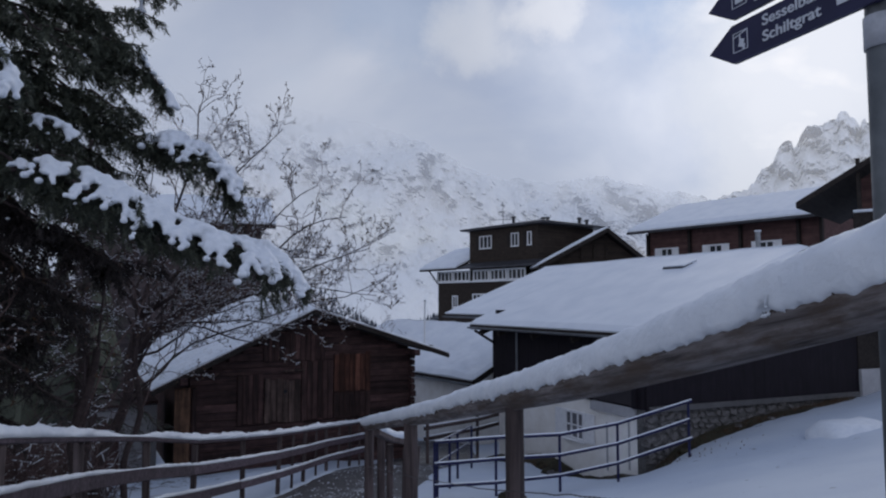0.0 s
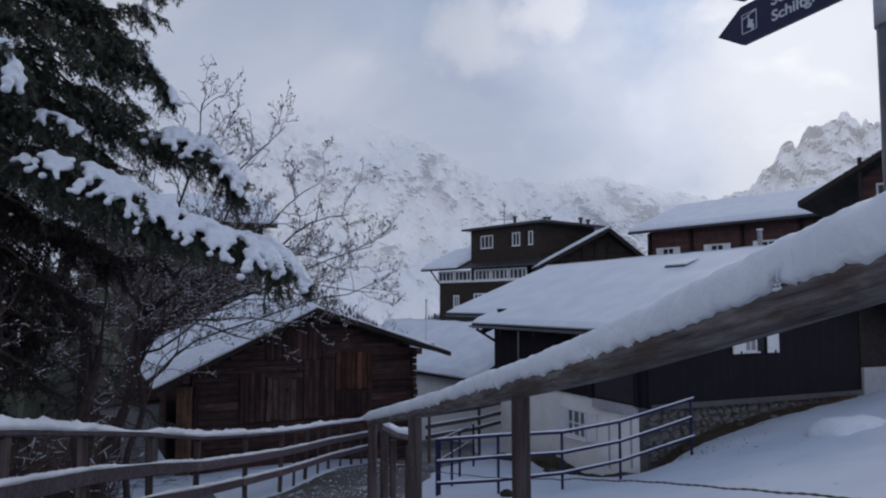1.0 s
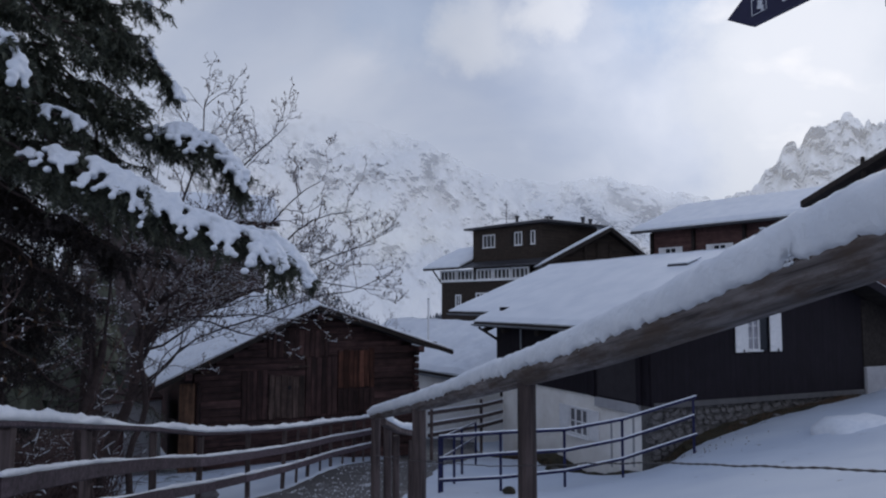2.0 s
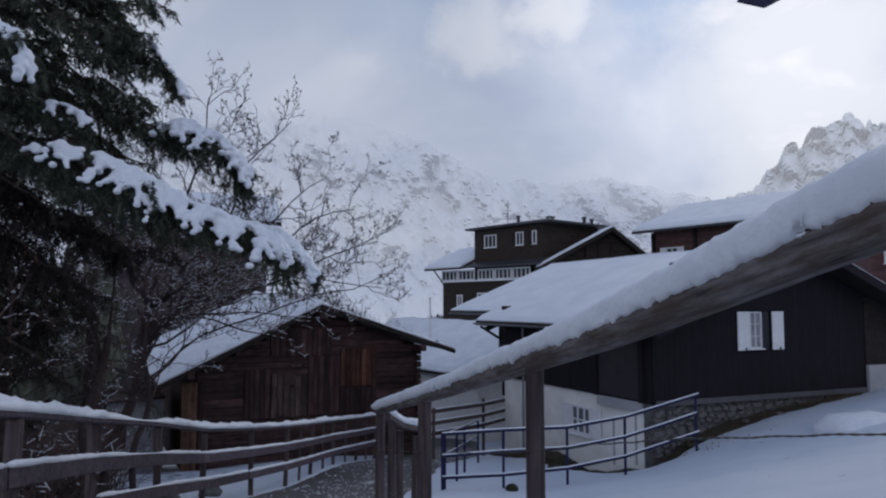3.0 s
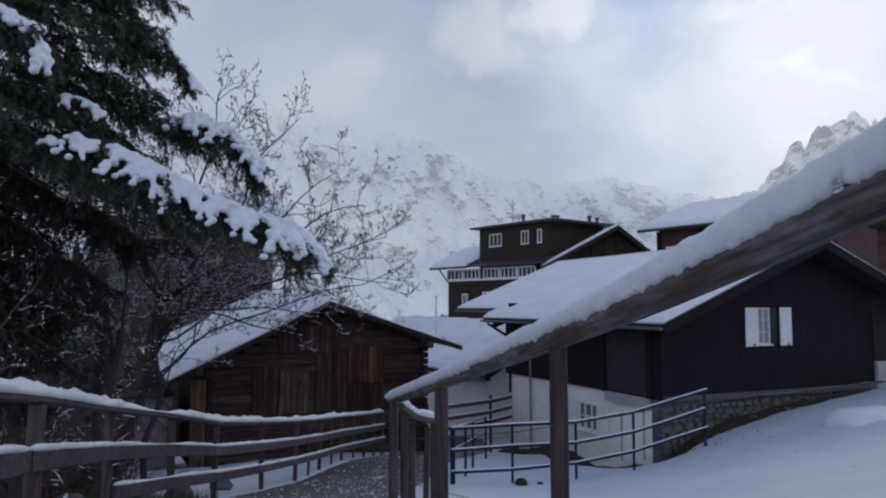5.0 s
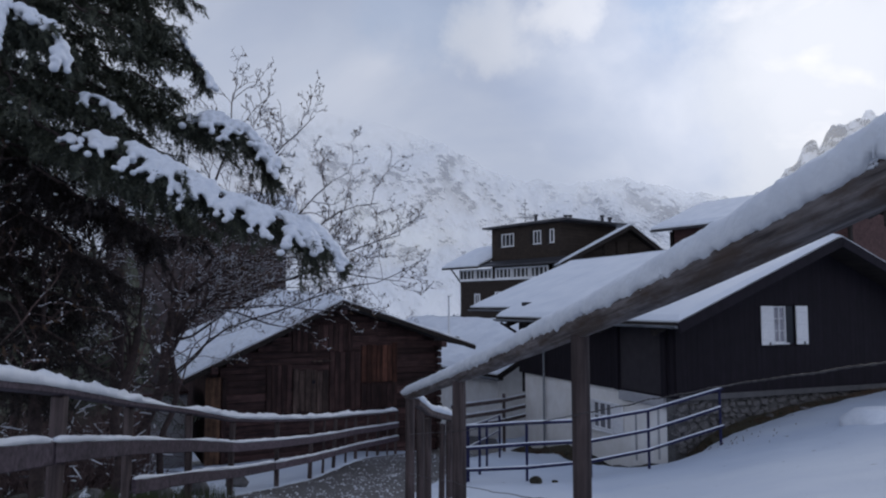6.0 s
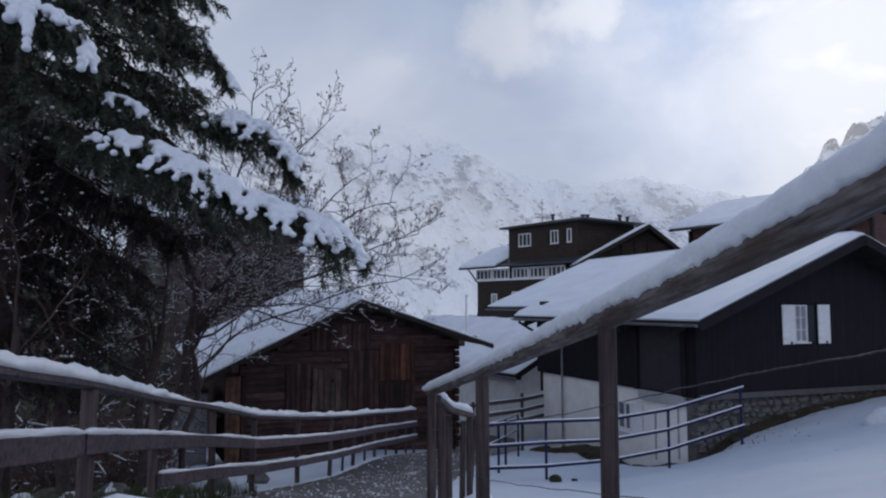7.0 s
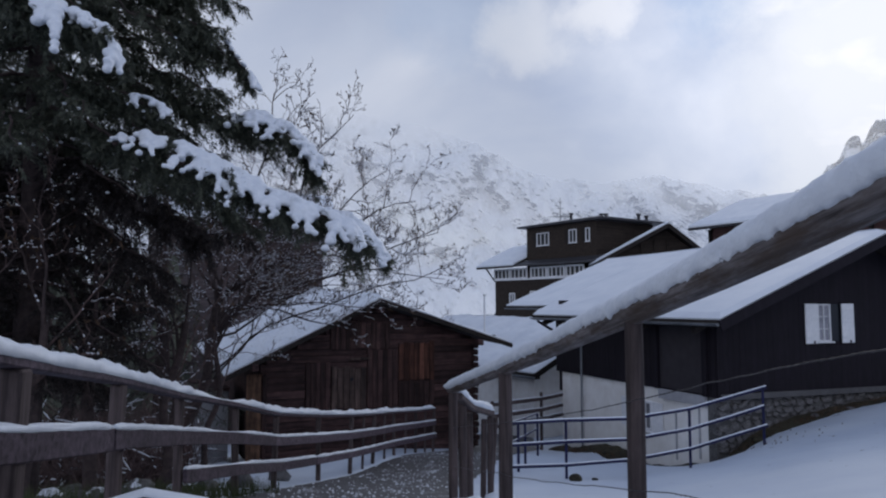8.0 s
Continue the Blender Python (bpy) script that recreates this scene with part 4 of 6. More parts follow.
# lower storeys, longer towards the left
part("wall", Geo().box(10.0, 13.5, 12.0, pose(4.3, 6.6, -2.1)), HOTEL, hotel, "brown shingled lower storeys")
part("roof", slab((-1.6, 9.7, 4.75), (3.4, 9.7, 6.9), (3.4, 15.2, 6.9), (-1.6, 15.2, 4.75), 0.2), EAVE, hotel)
part("roof_snow", snow_slab((-1.6, 9.7, 4.75), (3.4, 9.7, 6.9), (3.4, 15.2, 6.9), (-1.6, 15.2, 4.75), 0.35, 0.4), ROOF_SNOW, hotel)
# row of veranda windows
for s0, s1, n in ((13.5, 8.6, 2), (8.25, 1.45, 3)):
    for k in range(n):
        yy = lerp(s0, s1, (k + 0.5) / n)
        window_unit(hotel, pose(-0.74, yy, 4.0, 0, 0, -90), abs(s0 - s1) / n - 0.12, 1.05, WHITE, 4, 1, 0.14, 0.15, False)
part("rail_band", Geo().box(0.12, 13.6, 0.16, pose(-0.8, 6.6, 3.46), 0.02), WHITE, hotel, "white painted sill band")
for yy, zz, ww, n in ((10.8, 1.6, 0.78, 2), (6.9, 1.75, 2.8, 5), (3.0, 1.6, 0.78, 2), (6.9, -1.3, 2.8, 5)):
    window_unit(hotel, pose(-0.74, yy, zz, 0, 0, -90), ww, 1.15, WHITE, n, 1, 0.12, 0.12)
part("bracket", Geo().tube([(-0.75, 13.3, 3.3), (-1.5, 13.8, 4.6)], [0.08, 0.08], 6), EAVE, hotel)
# gabled wing on the right
wing = part("wing", gable_wall(-4.6, 2.5, 0, -4, 4.9, 5.3, 7.3, 6.0, 0), HOTEL, hotel, "gabled wing with a dark timber front", at=pose(1.0, -5.6, -0.35, 0, 0, -40))
for ex, ez in ((-5.5, 4.75), (3.15, 5.1)):
    e = (ex, -1.0, ez), (0, -1.0, 7.7), (0, 7, 7.7), (ex, 7, ez)
    part("wing_roof", slab(*e, 0.2), EAVE, wing)
    part("wing_snow", snow_slab(*e, 0.2, 0.4, 0.25, 5.0, 0.05, 0.25, "b"), ROOF_SNOW, wing)
    d = Vector((-ex, 0, 7.7 - ez))
    part("barge_board", Geo().box(d.length, 0.08, 0.3, None, 0.01), EAVE, wing, at=pose(ex / 2, -1.04, (ez + 7.7) / 2 - 0.15, 0, math.copysign(math.degrees(math.atan2(d.z, abs(ex))), ex), 0))
for xx in (-1.9, -0.9, 0.1):
    part("post", Geo().box(0.16, 0.2, 1.4, pose(xx, -0.1, 5.8), 0.02), HOTEL, wing)
part("tie_beam", Geo().box(5.6, 0.24, 0.22, pose(-0.9, -0.1, 5.0), 0.02), HOTEL, wing)

# antenna and vents on the roof
g = Geo().tube([(3.0, 8.0, 8.6), (3.0, 8.0, 11.3)], [0.04, 0.03], 6)
for zz, ln in ((10.9, 0.35), (10.3, 0.5), (9.5, 1.5)):
    g.tube([(3.0 - ln / 2, 8.0 + ln / 2, zz), (3.0 + ln / 2, 8.0 - ln / 2, zz)], [0.025, 0.025], 5)
part("antenna", g, GUTTER, hotel, "thin television antenna")
for vx, vy, hh in ((2.0, 5.6, 0.75), (4.2, 3.9, 0.7), (4.5, 3.6, 0.7), (5.9, 1.0, 0.5), (6.6, 0.7, 0.35)):
    part("vent", Geo().tube([(vx, vy, 8.4), (vx, vy, 8.6 + hh)], [0.14, 0.14], 8).tube([(vx, vy, 8.6 + hh), (vx, vy, 8.75 + hh)], [0.22, 0.22], 8), GUTTER, hotel)


# pale mast between the houses
mx_, my_ = -0.64, 40.26
mast = thing("mast", "thin pale metal mast standing by the dark hotel", "mast", pose(mx_, my_, ground_z(mx_, my_)))
part("pole", Geo().tube([(0, 0, -0.3), (0, 0, 1.95 - ground_z(mx_, my_))], [0.065, 0.05], 8), WHITE, mast)
part("cap", Geo().tube([(0, 0, 1.95 - ground_z(mx_, my_)), (0, 0, 2.02 - ground_z(mx_, my_))], [0.07, 0.05], 8), ZINC, mast)


# ---- red-brown house ----
RH_M = pose(17.3, 64.8, 0, 0, 0, -54)      # local x along the eave towards the camera
red_house = thing("house", "red-brown boarded house under a broad snowy roof", "house", RH_M)
e = (-0.5, 0, 8.2), (17.5, 0, 8.2), (16.2, 5.5, 10.75), (1.0, 5.5, 10.75)
part("roof", slab(*e, 0.25), EAVE, red_house)
part("roof_snow", snow_slab(*e, 0.35, 0.4, 0.1, 2.0, 0.05), ROOF_SNOW, red_house)
e = (1.0, 5.5, 10.75), (16.2, 5.5, 10.75), (17.5, 11, 8.2), (-0.5, 11, 8.2)
part("roof", slab(*e, 0.25), EAVE, red_house)
part("roof_snow", snow_slab(*e, 0.35, 0.5, 0.1, 2.0, 0.05), ROOF_SNOW, red_house)
part("wall", Geo().box(15.6, 8.6, 14.0, pose(8.6, 5.6, 1.2)), REDWALL, red_house, "red-brown boarded wall")
for xx in (2.8, 7.6, 12.0):
    w2 = window_unit(red_house, pose(xx, 1.27, 5.9), 1.3, 1.5, WHITE, 2, 2, 0.12, 0.13)
    for s in (-1, 1):
        part("shutter", Geo().box(0.55, 0.05, 1.5, pose(s * 0.95, -0.05, 0)), WHITE, w2, "pale shutter")
for xx in (0.9, 5.2, 9.9, 14.6, 16.3):
    part("post", Geo().box(0.22, 0.3, 2.0, pose(xx, 1.15, 7.0)), EAVE, red_house)
part("gutter", Geo().box(18.0, 0.14, 0.14, pose(8.5, -0.07, 8.05), 0.03), GUTTER, red_house)


# ---- dark house with deep eaves, at the right ----
DH_M = pose(21.12, 38.63, 0, 0, 0, -40)
dark_house = thing("house", "dark timber house with deep eaves", "house", DH_M)
for e in (((-1.3, -1.6, 7.15), (3.9, -1.6, 10.1), (3.9, 9, 10.1), (-1.3, 9, 7.15)), ((3.9, -1.6, 10.1), (7.8, -1.6, 7.85), (7.8, 9, 7.85), (3.9, 9, 10.1))):
    part("roof", slab(*e, 0.3), EAVE, dark_house, "dark boarded roof with deep soffits")
    e = [(Vector(p) + Vector((0, 0.35 if p[1] < 0 else 0, 0))) for p in e]
    part("roof_snow", snow_slab(*e, 0.16, 0.4), ROOF_SNOW, dark_house)
part("wall", gable_wall(1.5, 6.3, 3.9, -4, 8.3, 8.3, 9.7, 0.3, 0.0), REDWALL, dark_house, "dark brown timber gable")
part("wall", Geo().box(0.3, 8.0, 12.2, pose(1.65, 4.3, 2.2)), REDWALL, dark_house)
for xx, zz in ((2.5, 7.3), (4.3, 7.3), (2.5, 4.4), (4.3, 4.4)):
    window_unit(dark_house, pose(xx, -0.03, zz), 0.8, 1.3, WHITE, 2, 2, 0.12, 0.1)
part("balcony", Geo().box(5.2, 1.3, 0.18, pose(3.9, -0.66, 5.5), 0.02).box(5.2, 0.08, 0.8, pose(3.9, -1.27, 6.0), 0.02), EAVE, dark_house, "dark timber balcony")
part("balcony_snow", Geo().box(5.2, 0.2, 0.14, pose(3.9, -1.27, 6.48), 0.05), SNOW, dark_house)
for xx in (1.6, 3.9, 6.2):
    part("post", Geo().box(0.18, 0.18, 3.2, pose(xx, -1.2, 7.6), 0.01), EAVE, dark_house)


# ---- house behind the bare trees ----
TH_M = pose(-14.6, 40.0, 0.7, 0, 0, 18)
tree_house = thing("house", "brown timber house with a snowy roof behind bare trees", "house", TH_M)
e = (-5.5, -1, 5.6), (5.5, -1, 5.6), (5.5, 4, 7.6), (-5.5, 4, 7.6)
part("roof", slab(*e, 0.25), EAVE, tree_house)
part("roof_snow", snow_slab(*e, 0.3, 0.4), ROOF_SNOW, tree_house)
part("wall", Geo().box(9.6, 6.0, 10.5, pose(0, 3.2, 0.4)), OLDTIMBER, tree_house, "weathered purplish brown timber wall")
for xx in (1.75, 2.15, 2.5, 3.6):
    part("balcony_post", Geo().box(0.11, 0.11, 1.7, pose(xx, -0.35, 2.3), 0.01), PALETIMBER, tree_house, "bleached balcony post")
for zz in (1.5, 3.1):
    part("balcony_rail", Geo().box(2.2, 0.12, 0.14, pose(2.65, -0.36, zz), 0.01), PALETIMBER, tree_house)
part("balcony_floor", Geo().box(2.2, 0.55, 0.12, pose(2.65, -0.08, 1.36), 0.01), OLDTIMBER, tree_house)


# ---- handrail along the path ----
RAIL_Z = ((-2.0, 2.52), (0, 2.16), (1.5, 1.832), (2.17, 1.668), (2.9, 1.496), (3.8, 1.322), (5.6, 0.955), (7.0, 0.688), (8.4, 0.425))


def rail_x(y):
    return 0.745 - 0.249 * (y - 3.66)


def rail_axis(y):
    z = (curve_at(RAIL_Z, y - 0.5) + curve_at(RAIL_Z, y) * 2 + curve_at(RAIL_Z, y + 0.5)) / 4 if y < 7.8 else curve_at(RAIL_Z, y)
    return Vector((rail_x(y), y, z + 0.058))


handrail = thing("handrail", "weathered round-log handrail on posts, capped with thick snow", "fence", pose(0.1, 6.0, ground_z(0.1, 6.0)))
INV = handrail.matrix_basis.inverted()
R_ALONG = (rail_axis(2) - rail_axis(8)).normalized()
RM = Matrix.Translation(rail_axis(5)) @ R_ALONG.to_track_quat("X", "Z").to_matrix().to_4x4()
RMI = RM.inverted()


def swept(y0, y1, n, sides, shape):
    """A skin round the rail's axis; shape(y, angle) gives sideways and upward offsets."""
    g = Geo()
    side = Vector((0.970, 0.241, 0))
    for i in range(n + 1):
        y = lerp(y0, y1, i / n)
        c = rail_axis(y)
        for k in range(sides):
            a = 2 * math.pi * k / sides
            sx, sz = shape(y, a)
            g.v.append(tuple(RMI @ (c + side * sx + Vector((0, 0, sz)))))
    for i in range(n):
        for k in range(sides):
            k2 = (k + 1) % sides
            g.f.append((i * sides + k, i * sides + k2, (i + 1) * sides + k2, (i + 1) * sides + k))
    g.f.append(tuple(range(sides))[::-1])
    g.f.append(tuple(n * sides + k for k in range(sides)))
    return g


def log_shape(y, a):
    r = 0.066 + 0.004 * noise.noise(Vector((y * 0.8, a, 1))) + 0.0035 * noise.noise(Vector((math.cos(a) * 6, math.sin(a) * 6, y * 2.0)))
    r *= 1 - 0.20 * smooth01((y - 2.6) / 4.5)
    return r * math.cos(a), r * math.sin(a)


def snow_shape(y, a):
    # top dome, tucked under along the sides with a ragged lower rim
    end = smooth01((8.5 - y) / 0.25)
    hgt = lerp(1.0, 0.64, smooth01((y - 1.4) / 2.4)) * (0.112 + 0.016 * noise.noise(Vector((y * 1.1, 3, 0))) + 0.010 * noise.noise(Vector((y * 4.5, 1, 0)))) * (0.45 + 0.55 * end)
    wid = 0.078 + 0.007 * noise.noise(Vector((y * 1.6, 7, a > math.pi / 2)))
    s, c = math.sin(a), math.cos(a)
    if s >= 0:
        sx = wid * math.copysign(abs(c) ** 0.75, c)
        sz = 0.030 + hgt * s ** 0.8
        q = noise.noise(Vector((y * 12, a * 2.2, 0.5))) * 0.007 + noise.noise(Vector((y * 38, a * 6, 2.5))) * 0.0038
        return sx * (1 + q * 8), sz + q
    side_ = 2 if c > 0 else 9
    rag = 0.012 * noise.noise(Vector((y * 3, side_, 0))) + 0.015 * noise.noise(Vector((y * 11, side_, 3))) + 0.012 * noise.noise(Vector((y * 22, side_, 3))) + 0.005 * noise.noise(Vector((y * 50, side_, 6)))
    return wid * c * (1 + 0.02 * s), 0.024 + s * 0.03 + rag * min(1, abs(s) * 2.5 + 0.35)


rail = part("rail", swept(-1.8, 8.42, 420, 22, log_shape), LOG, handrail, smooth=True, at=INV @ RM)
part("snow_cap", swept(-1.8, 8.46, 2200, 28, snow_shape), SNOW, rail, "thick uneven cap of snow", smooth=True)
rr = random.Random(3)
crumbs, litter = Geo(), Geo()
for k in range(6500):
    y = lerp(-0.5, 4.6 if k % 10 else 5.5, rr.random())
    c = rail_axis(y)
    brown = k % 10 > 0
    a = math.pi + (abs(rr.gauss(0.0, 0.42)) if brown else rr.gauss(0.0, 0.14))
    rad = 0.060 if brown else 0.066
    p = c + Vector((0.970, 0.241, 0)) * rad * math.cos(a) + Vector((0, 0, rad * math.sin(a) * -1 + 0.030 if a < math.pi else -rad * abs(math.sin(a)) + 0.024))
    p = RMI @ p
    h = rr.uniform(0.002, 0.006) * (1.7 if k % 23 == 1 else 1.0) if brown else rr.uniform(0.002, 0.0065)
    w = h * rr.uniform(1.0, 1.7)
    (litter if brown else crumbs).add([p + Vector((w, 0, 0)), p + Vector((0, h, h * 0.3)), p + Vector((-w, 0, rr.uniform(-0.3, 0.3) * h)), p + Vector((0, -h, 0)), p + Vector((0, 0, h)), p + Vector((0, 0, -h))],
                                  [(0, 1, 4), (1, 2, 4), (2, 3, 4), (3, 0, 4), (1, 0, 5), (2, 1, 5), (3, 2, 5), (0, 3, 5)])
part("clinging_snow", crumbs, SNOW, rail, "crumbs of snow clinging to the log", smooth=True)["kind"] = "stuff"
part("bark_litter", litter, LITTER, rail, "brown rotten bark and moss under the snow")["kind"] = "stuff"


def round_post(x, y, z0, z1, r, parent, mat=POST, lean=(0, 0), sides=14):
    g = Geo()
    n = 10
    for i in range(n + 1):
        q = i / n
        for k in range(sides):
            a = 2 * math.pi * k / sides
            rad = r * (1.05 - 0.08 * q) * (1 + 0.04 * noise.noise(Vector((a * 1.2 + x * 9, q * 3, y))) + 0.03 * noise.noise(Vector((math.cos(a) * 4, math.sin(a) * 4 + x, q * 1.5))))
            g.v.append((rad * math.cos(a) + lean[0] * q, rad * math.sin(a) + lean[1] * q, z0 + (z1 - z0) * q))
    for i in range(n):
        for k in range(sides):
            k2 = (k + 1) % sides
            g.f.append((i * sides + k, i * sides + k2, (i + 1) * sides + k2, (i + 1) * sides + k))
    g.f.append(tuple(n * sides + k for k in range(sides)))
    return part("post", g, mat, parent, at=(parent.matrix_basis.inverted() if parent else Matrix()) @ Matrix.Translation((x, y, 0)))


for y, r in ((0.6, 0.05), (3.66, 0.044), (6.05, 0.056), (8.30, 0.052)):
    x = rail_x(y)
    round_post(x, y, ground_z(x, y) - 0.3, rail_axis(y).z - 0.035, r, handrail)

# low snowy rail and posts where the handrail ends
gate_fence = thing("fence", "short weathered fence with a snowy bent top rail", "fence", pose(-0.1, 9.0, ground_z(-0.1, 9.0)))
GI = gate_fence.matrix_basis.inverted()


def bar(name, pts, w, h, mat, parent, inv, label="", snow=0.0, seed=0.0, step=0.08):
    """A board swept along points, h high, w wide, with snow on top if wanted."""
    pts = [Vector(p) for p in pts]
    fine = []
    for a, b in zip(pts, pts[1:]):
        n = max(1, int((b - a).length / step))
        fine += [a.lerp(b, i / n) for i in range(n)]
    fine.append(pts[-1])

    def skin(prof, jag):
        g = Geo()
        n = len(prof)
        for i, p in enumerate(fine):
            d = (fine[min(i + 1, len(fine) - 1)] - fine[max(i - 1, 0)])
            side = Vector((d.y, -d.x, 0)).normalized()
            e = min(i, len(fine) - 1 - i)
            for k, (sx, sz) in enumerate(prof):
                q = 1 + jag * noise.noise(Vector((p.x * 2 + seed, p.y * 2, k * 0.7 + seed))) + 0.55 * jag * noise.noise(Vector((p.x * 7 + seed, p.y * 7, k * 0.5))) if jag else 1
                if jag:
                    q *= 0.55 if e == 0 else 0.85 if e == 1 else 1
                    q *= 1 - 0.8 * bare(p)
                g.v.append(tuple(inv @ (p + side * sx * (q if jag and sz > 0.01 else 1) + Vector((0, 0, (h / 2 + sz * q) if jag else sz)))))
        for i in range(len(fine) - 1):
            for k in range(n):
                k2 = (k + 1) % n
                g.f.append((i * n + k, i * n + k2, (i + 1) * n + k2, (i + 1) * n + k))
        g.f.append(tuple(range(n))[::-1])
        g.f.append(tuple((len(fine) - 1) * n + k for k in range(n)))
        return g

    c = min(w, h) * 0.18
    prof = [(w / 2, -h / 2 + c), (w / 2, h / 2 - c), (w / 2 - c, h / 2), (-w / 2 + c, h / 2), (-w / 2, h / 2 - c), (-w / 2, -h / 2 + c), (-w / 2 + c, -h / 2), (w / 2 - c, -h / 2)]
    ob = part(name, skin(prof, 0), mat, parent, label)
    if snow:
        sp = [(w * 0.56 * math.cos(a), snow * max(0, math.sin(a)) ** 0.7) for a in [math.pi * k / 9 for k in range(10)]]
        sp = [(x, z - 0.012 if z < 1e-6 else z) for x, z in sp]
        part("snow_cap", skin(sp, 0.6), SNOW, ob, "strip of snow", smooth=True)
    return ob


def bare(p):
    return 0.0


gp = [(-0.36, 8.5, 0.40), (-0.25, 9.45, 0.14), (0.0, 10.25, -0.05)]
bar("rail", gp, 0.09, 0.08, POST, gate_fence, GI, snow=0.07, seed=4)
for x, y, zt, r in ((-0.34, 9.05, 0.26, 0.05), (-0.28, 9.65, 0.04, 0.045), (-0.02, 10.25, -0.09, 0.045)):
    round_post(x, y, ground_z(x, y) - 0.3, zt, r, gate_fence)
for (x, y), zt, ln in (((-0.12, 10.05), -0.1, (0.02, 0.0)), ((-0.05, 10.35), -0.12, (0.10, 0.02))):
    round_post(x, y, ground_z(x, y) - 0.3, zt, 0.04, gate_fence, lean=ln)

# fence wires on the posts
wires = thing("wire_fence", "two twisted rusty wires strung along the handrail posts", "fence", pose(0.69, 3.66, ground_z(0.69, 3.66)))
WI = wires.matrix_basis.inverted()
for hang, sag, sd, rough in ((((-1.5, 0.45), (1.6, 0.444), (2.05, 0.424), (2.5, 0.408), (2.9, 0.408), (4.0, 0.440), (8.0, 0.430)), 0.0, 1.0, 0.2), (((-1.5, 0.83), (8.0, 0.83)), 0.012, 6.0, 1.0)):
    pts = []
    for i in range(500):
        y = lerp(-1.5, 8.0, i / 499)
        nearest = min(((-1.0, 0.6), (0.6, 3.66), (3.66, 6.05), (6.05, 8.3)), key=lambda s: 0 if s[0] <= y <= s[1] else min(abs(y - s[0]), abs(y - s[1])))
        q = min(1, max(0, (y - nearest[0]) / (nearest[1] - nearest[0])))
        p = rail_axis(y) + Vector((-0.055, -0.012, -curve_at(hang, y) - sag * 4 * q * (1 - q) + 0.016 * rough * noise.noise(Vector((y * 1.7, sd, 0))) + 0.005 * noise.noise(Vector((y * 7.0, sd, 2)))))
        p.x += 0.012 * noise.noise(Vector((y * 1.3, sd, 5)))
        pts.append(WI @ p)
    part("wire", Geo().tube(pts, [0.0026 + 0.0008 * math.cos(k * math.pi) for k in range(len(pts))], 5), WIREM, wires)

# ---- fence on the other side of the path ----
LEFT = ((-2.05, 1.6, 1.48), (-2.45, 3.75, 1.11), (-2.79, 5.45, 0.845), (-3.26, 7.6, 0.46), (-3.38, 9.6, 0.09), (-3.53, 11.8, -0.36), (-3.36, 14.0, -0.71), (-3.14, 16.0, -1.0), (-2.98, 18.0, -1.27), (-2.76, 20.0, -1.51), (-2.39, 22.0, -1.76), (-1.96, 23.2, -1.86))
plank_fence = thing("fence", "weathered grey plank fence with snow on its rails", "fence", pose(-3.3, 7.7, ground_z(-3.3, 7.7)))
FI = plank_fence.matrix_basis.inverted()


def bare(p):
    # wind-swept stretch of the top rail
    return smooth01(1 - abs(p.y - 9.0) / 1.5) if p.x < -3 else 0.0


def left_line(drop, off, first=0, last=None):
    pts = []
    for x, y, z in LEFT[first:last]:
        pts.append((x + off, y, z - drop))
    # soften the kinks
    out = [Vector(pts[0])]
    for a, b, c in zip(pts, pts[1:], pts[2:]):
        a, b, c = Vector(a), Vector(b), Vector(c)
        out += [b.lerp(a, 0.22) * 0.9 + (b.lerp(c, 0.22)) * 0.1, b * 0.9 + (a + c) * 0.05, b.lerp(c, 0.22) * 0.9 + b.lerp(a, 0.22) * 0.1]
    return out + [Vector(pts[-1])]


bar("top_rail", left_line(-0.03, 0.02), 0.12, 0.06, BOARD, plank_fence, FI, snow=0.078, seed=2)
lp = left_line(0.40, 0.075)
bar("rail", lp[:5], 0.045, 0.17, BOARD, plank_fence, FI, snow=0.032, seed=5)
bar("rail", [p + Vector((0.012, 0, 0)) for p in lp[4:14]], 0.045, 0.155, BOARD, plank_fence, FI, snow=0.034, seed=7)
bar("rail", lp[13:], 0.045, 0.15, BOARD, plank_fence, FI, snow=0.034, seed=8)
lp = left_line(0.80, 0.08, 3)
bar("rail", lp[:8], 0.045, 0.15, BOARD, plank_fence, FI, snow=0.034, seed=9)
bar("rail", [p + Vector((0.01, 0, 0)) for p in lp[7:]], 0.045, 0.14, BOARD, plank_fence, FI, snow=0.034, seed=11)
for i, (x, y, z) in enumerate(LEFT):
    lx = rr.uniform(-0.02, 0.02)
    zg = ground_z(x, y) - 0.3
    pw = 0.14 if i < 2 else 0.10 if i == 2 else 0.085
    g = Geo().box(pw, pw * 0.9, z - zg, None, 0.014)
    part("post", g, POST, plank_fence, at=FI @ (Matrix.Translation((x, y, (z + zg) / 2)) @ pose(0, 0, 0, rr.uniform(-1.5, 1.5), rr.uniform(-1, 2.5), rr.uniform(-8, 8))))
for (x0, y0, z0), (x1, y1, z1) in zip(LEFT[7:], LEFT[8:]):
    x, y, z = (x0 + x1) / 2, (y0 + y1) / 2, (z0 + z1) / 2
    zg = ground_z(x, y) - 0.2
    part("stake", Geo().box(0.06, 0.06, z - zg - 0.05, None, 0.01), POST, plank_fence, at=FI @ (Matrix.Translation((x + 0.01, y, (z + zg) / 2)) @ pose(0, 0, 0, rr.uniform(-2, 2), rr.uniform(-2, 2), 10)))

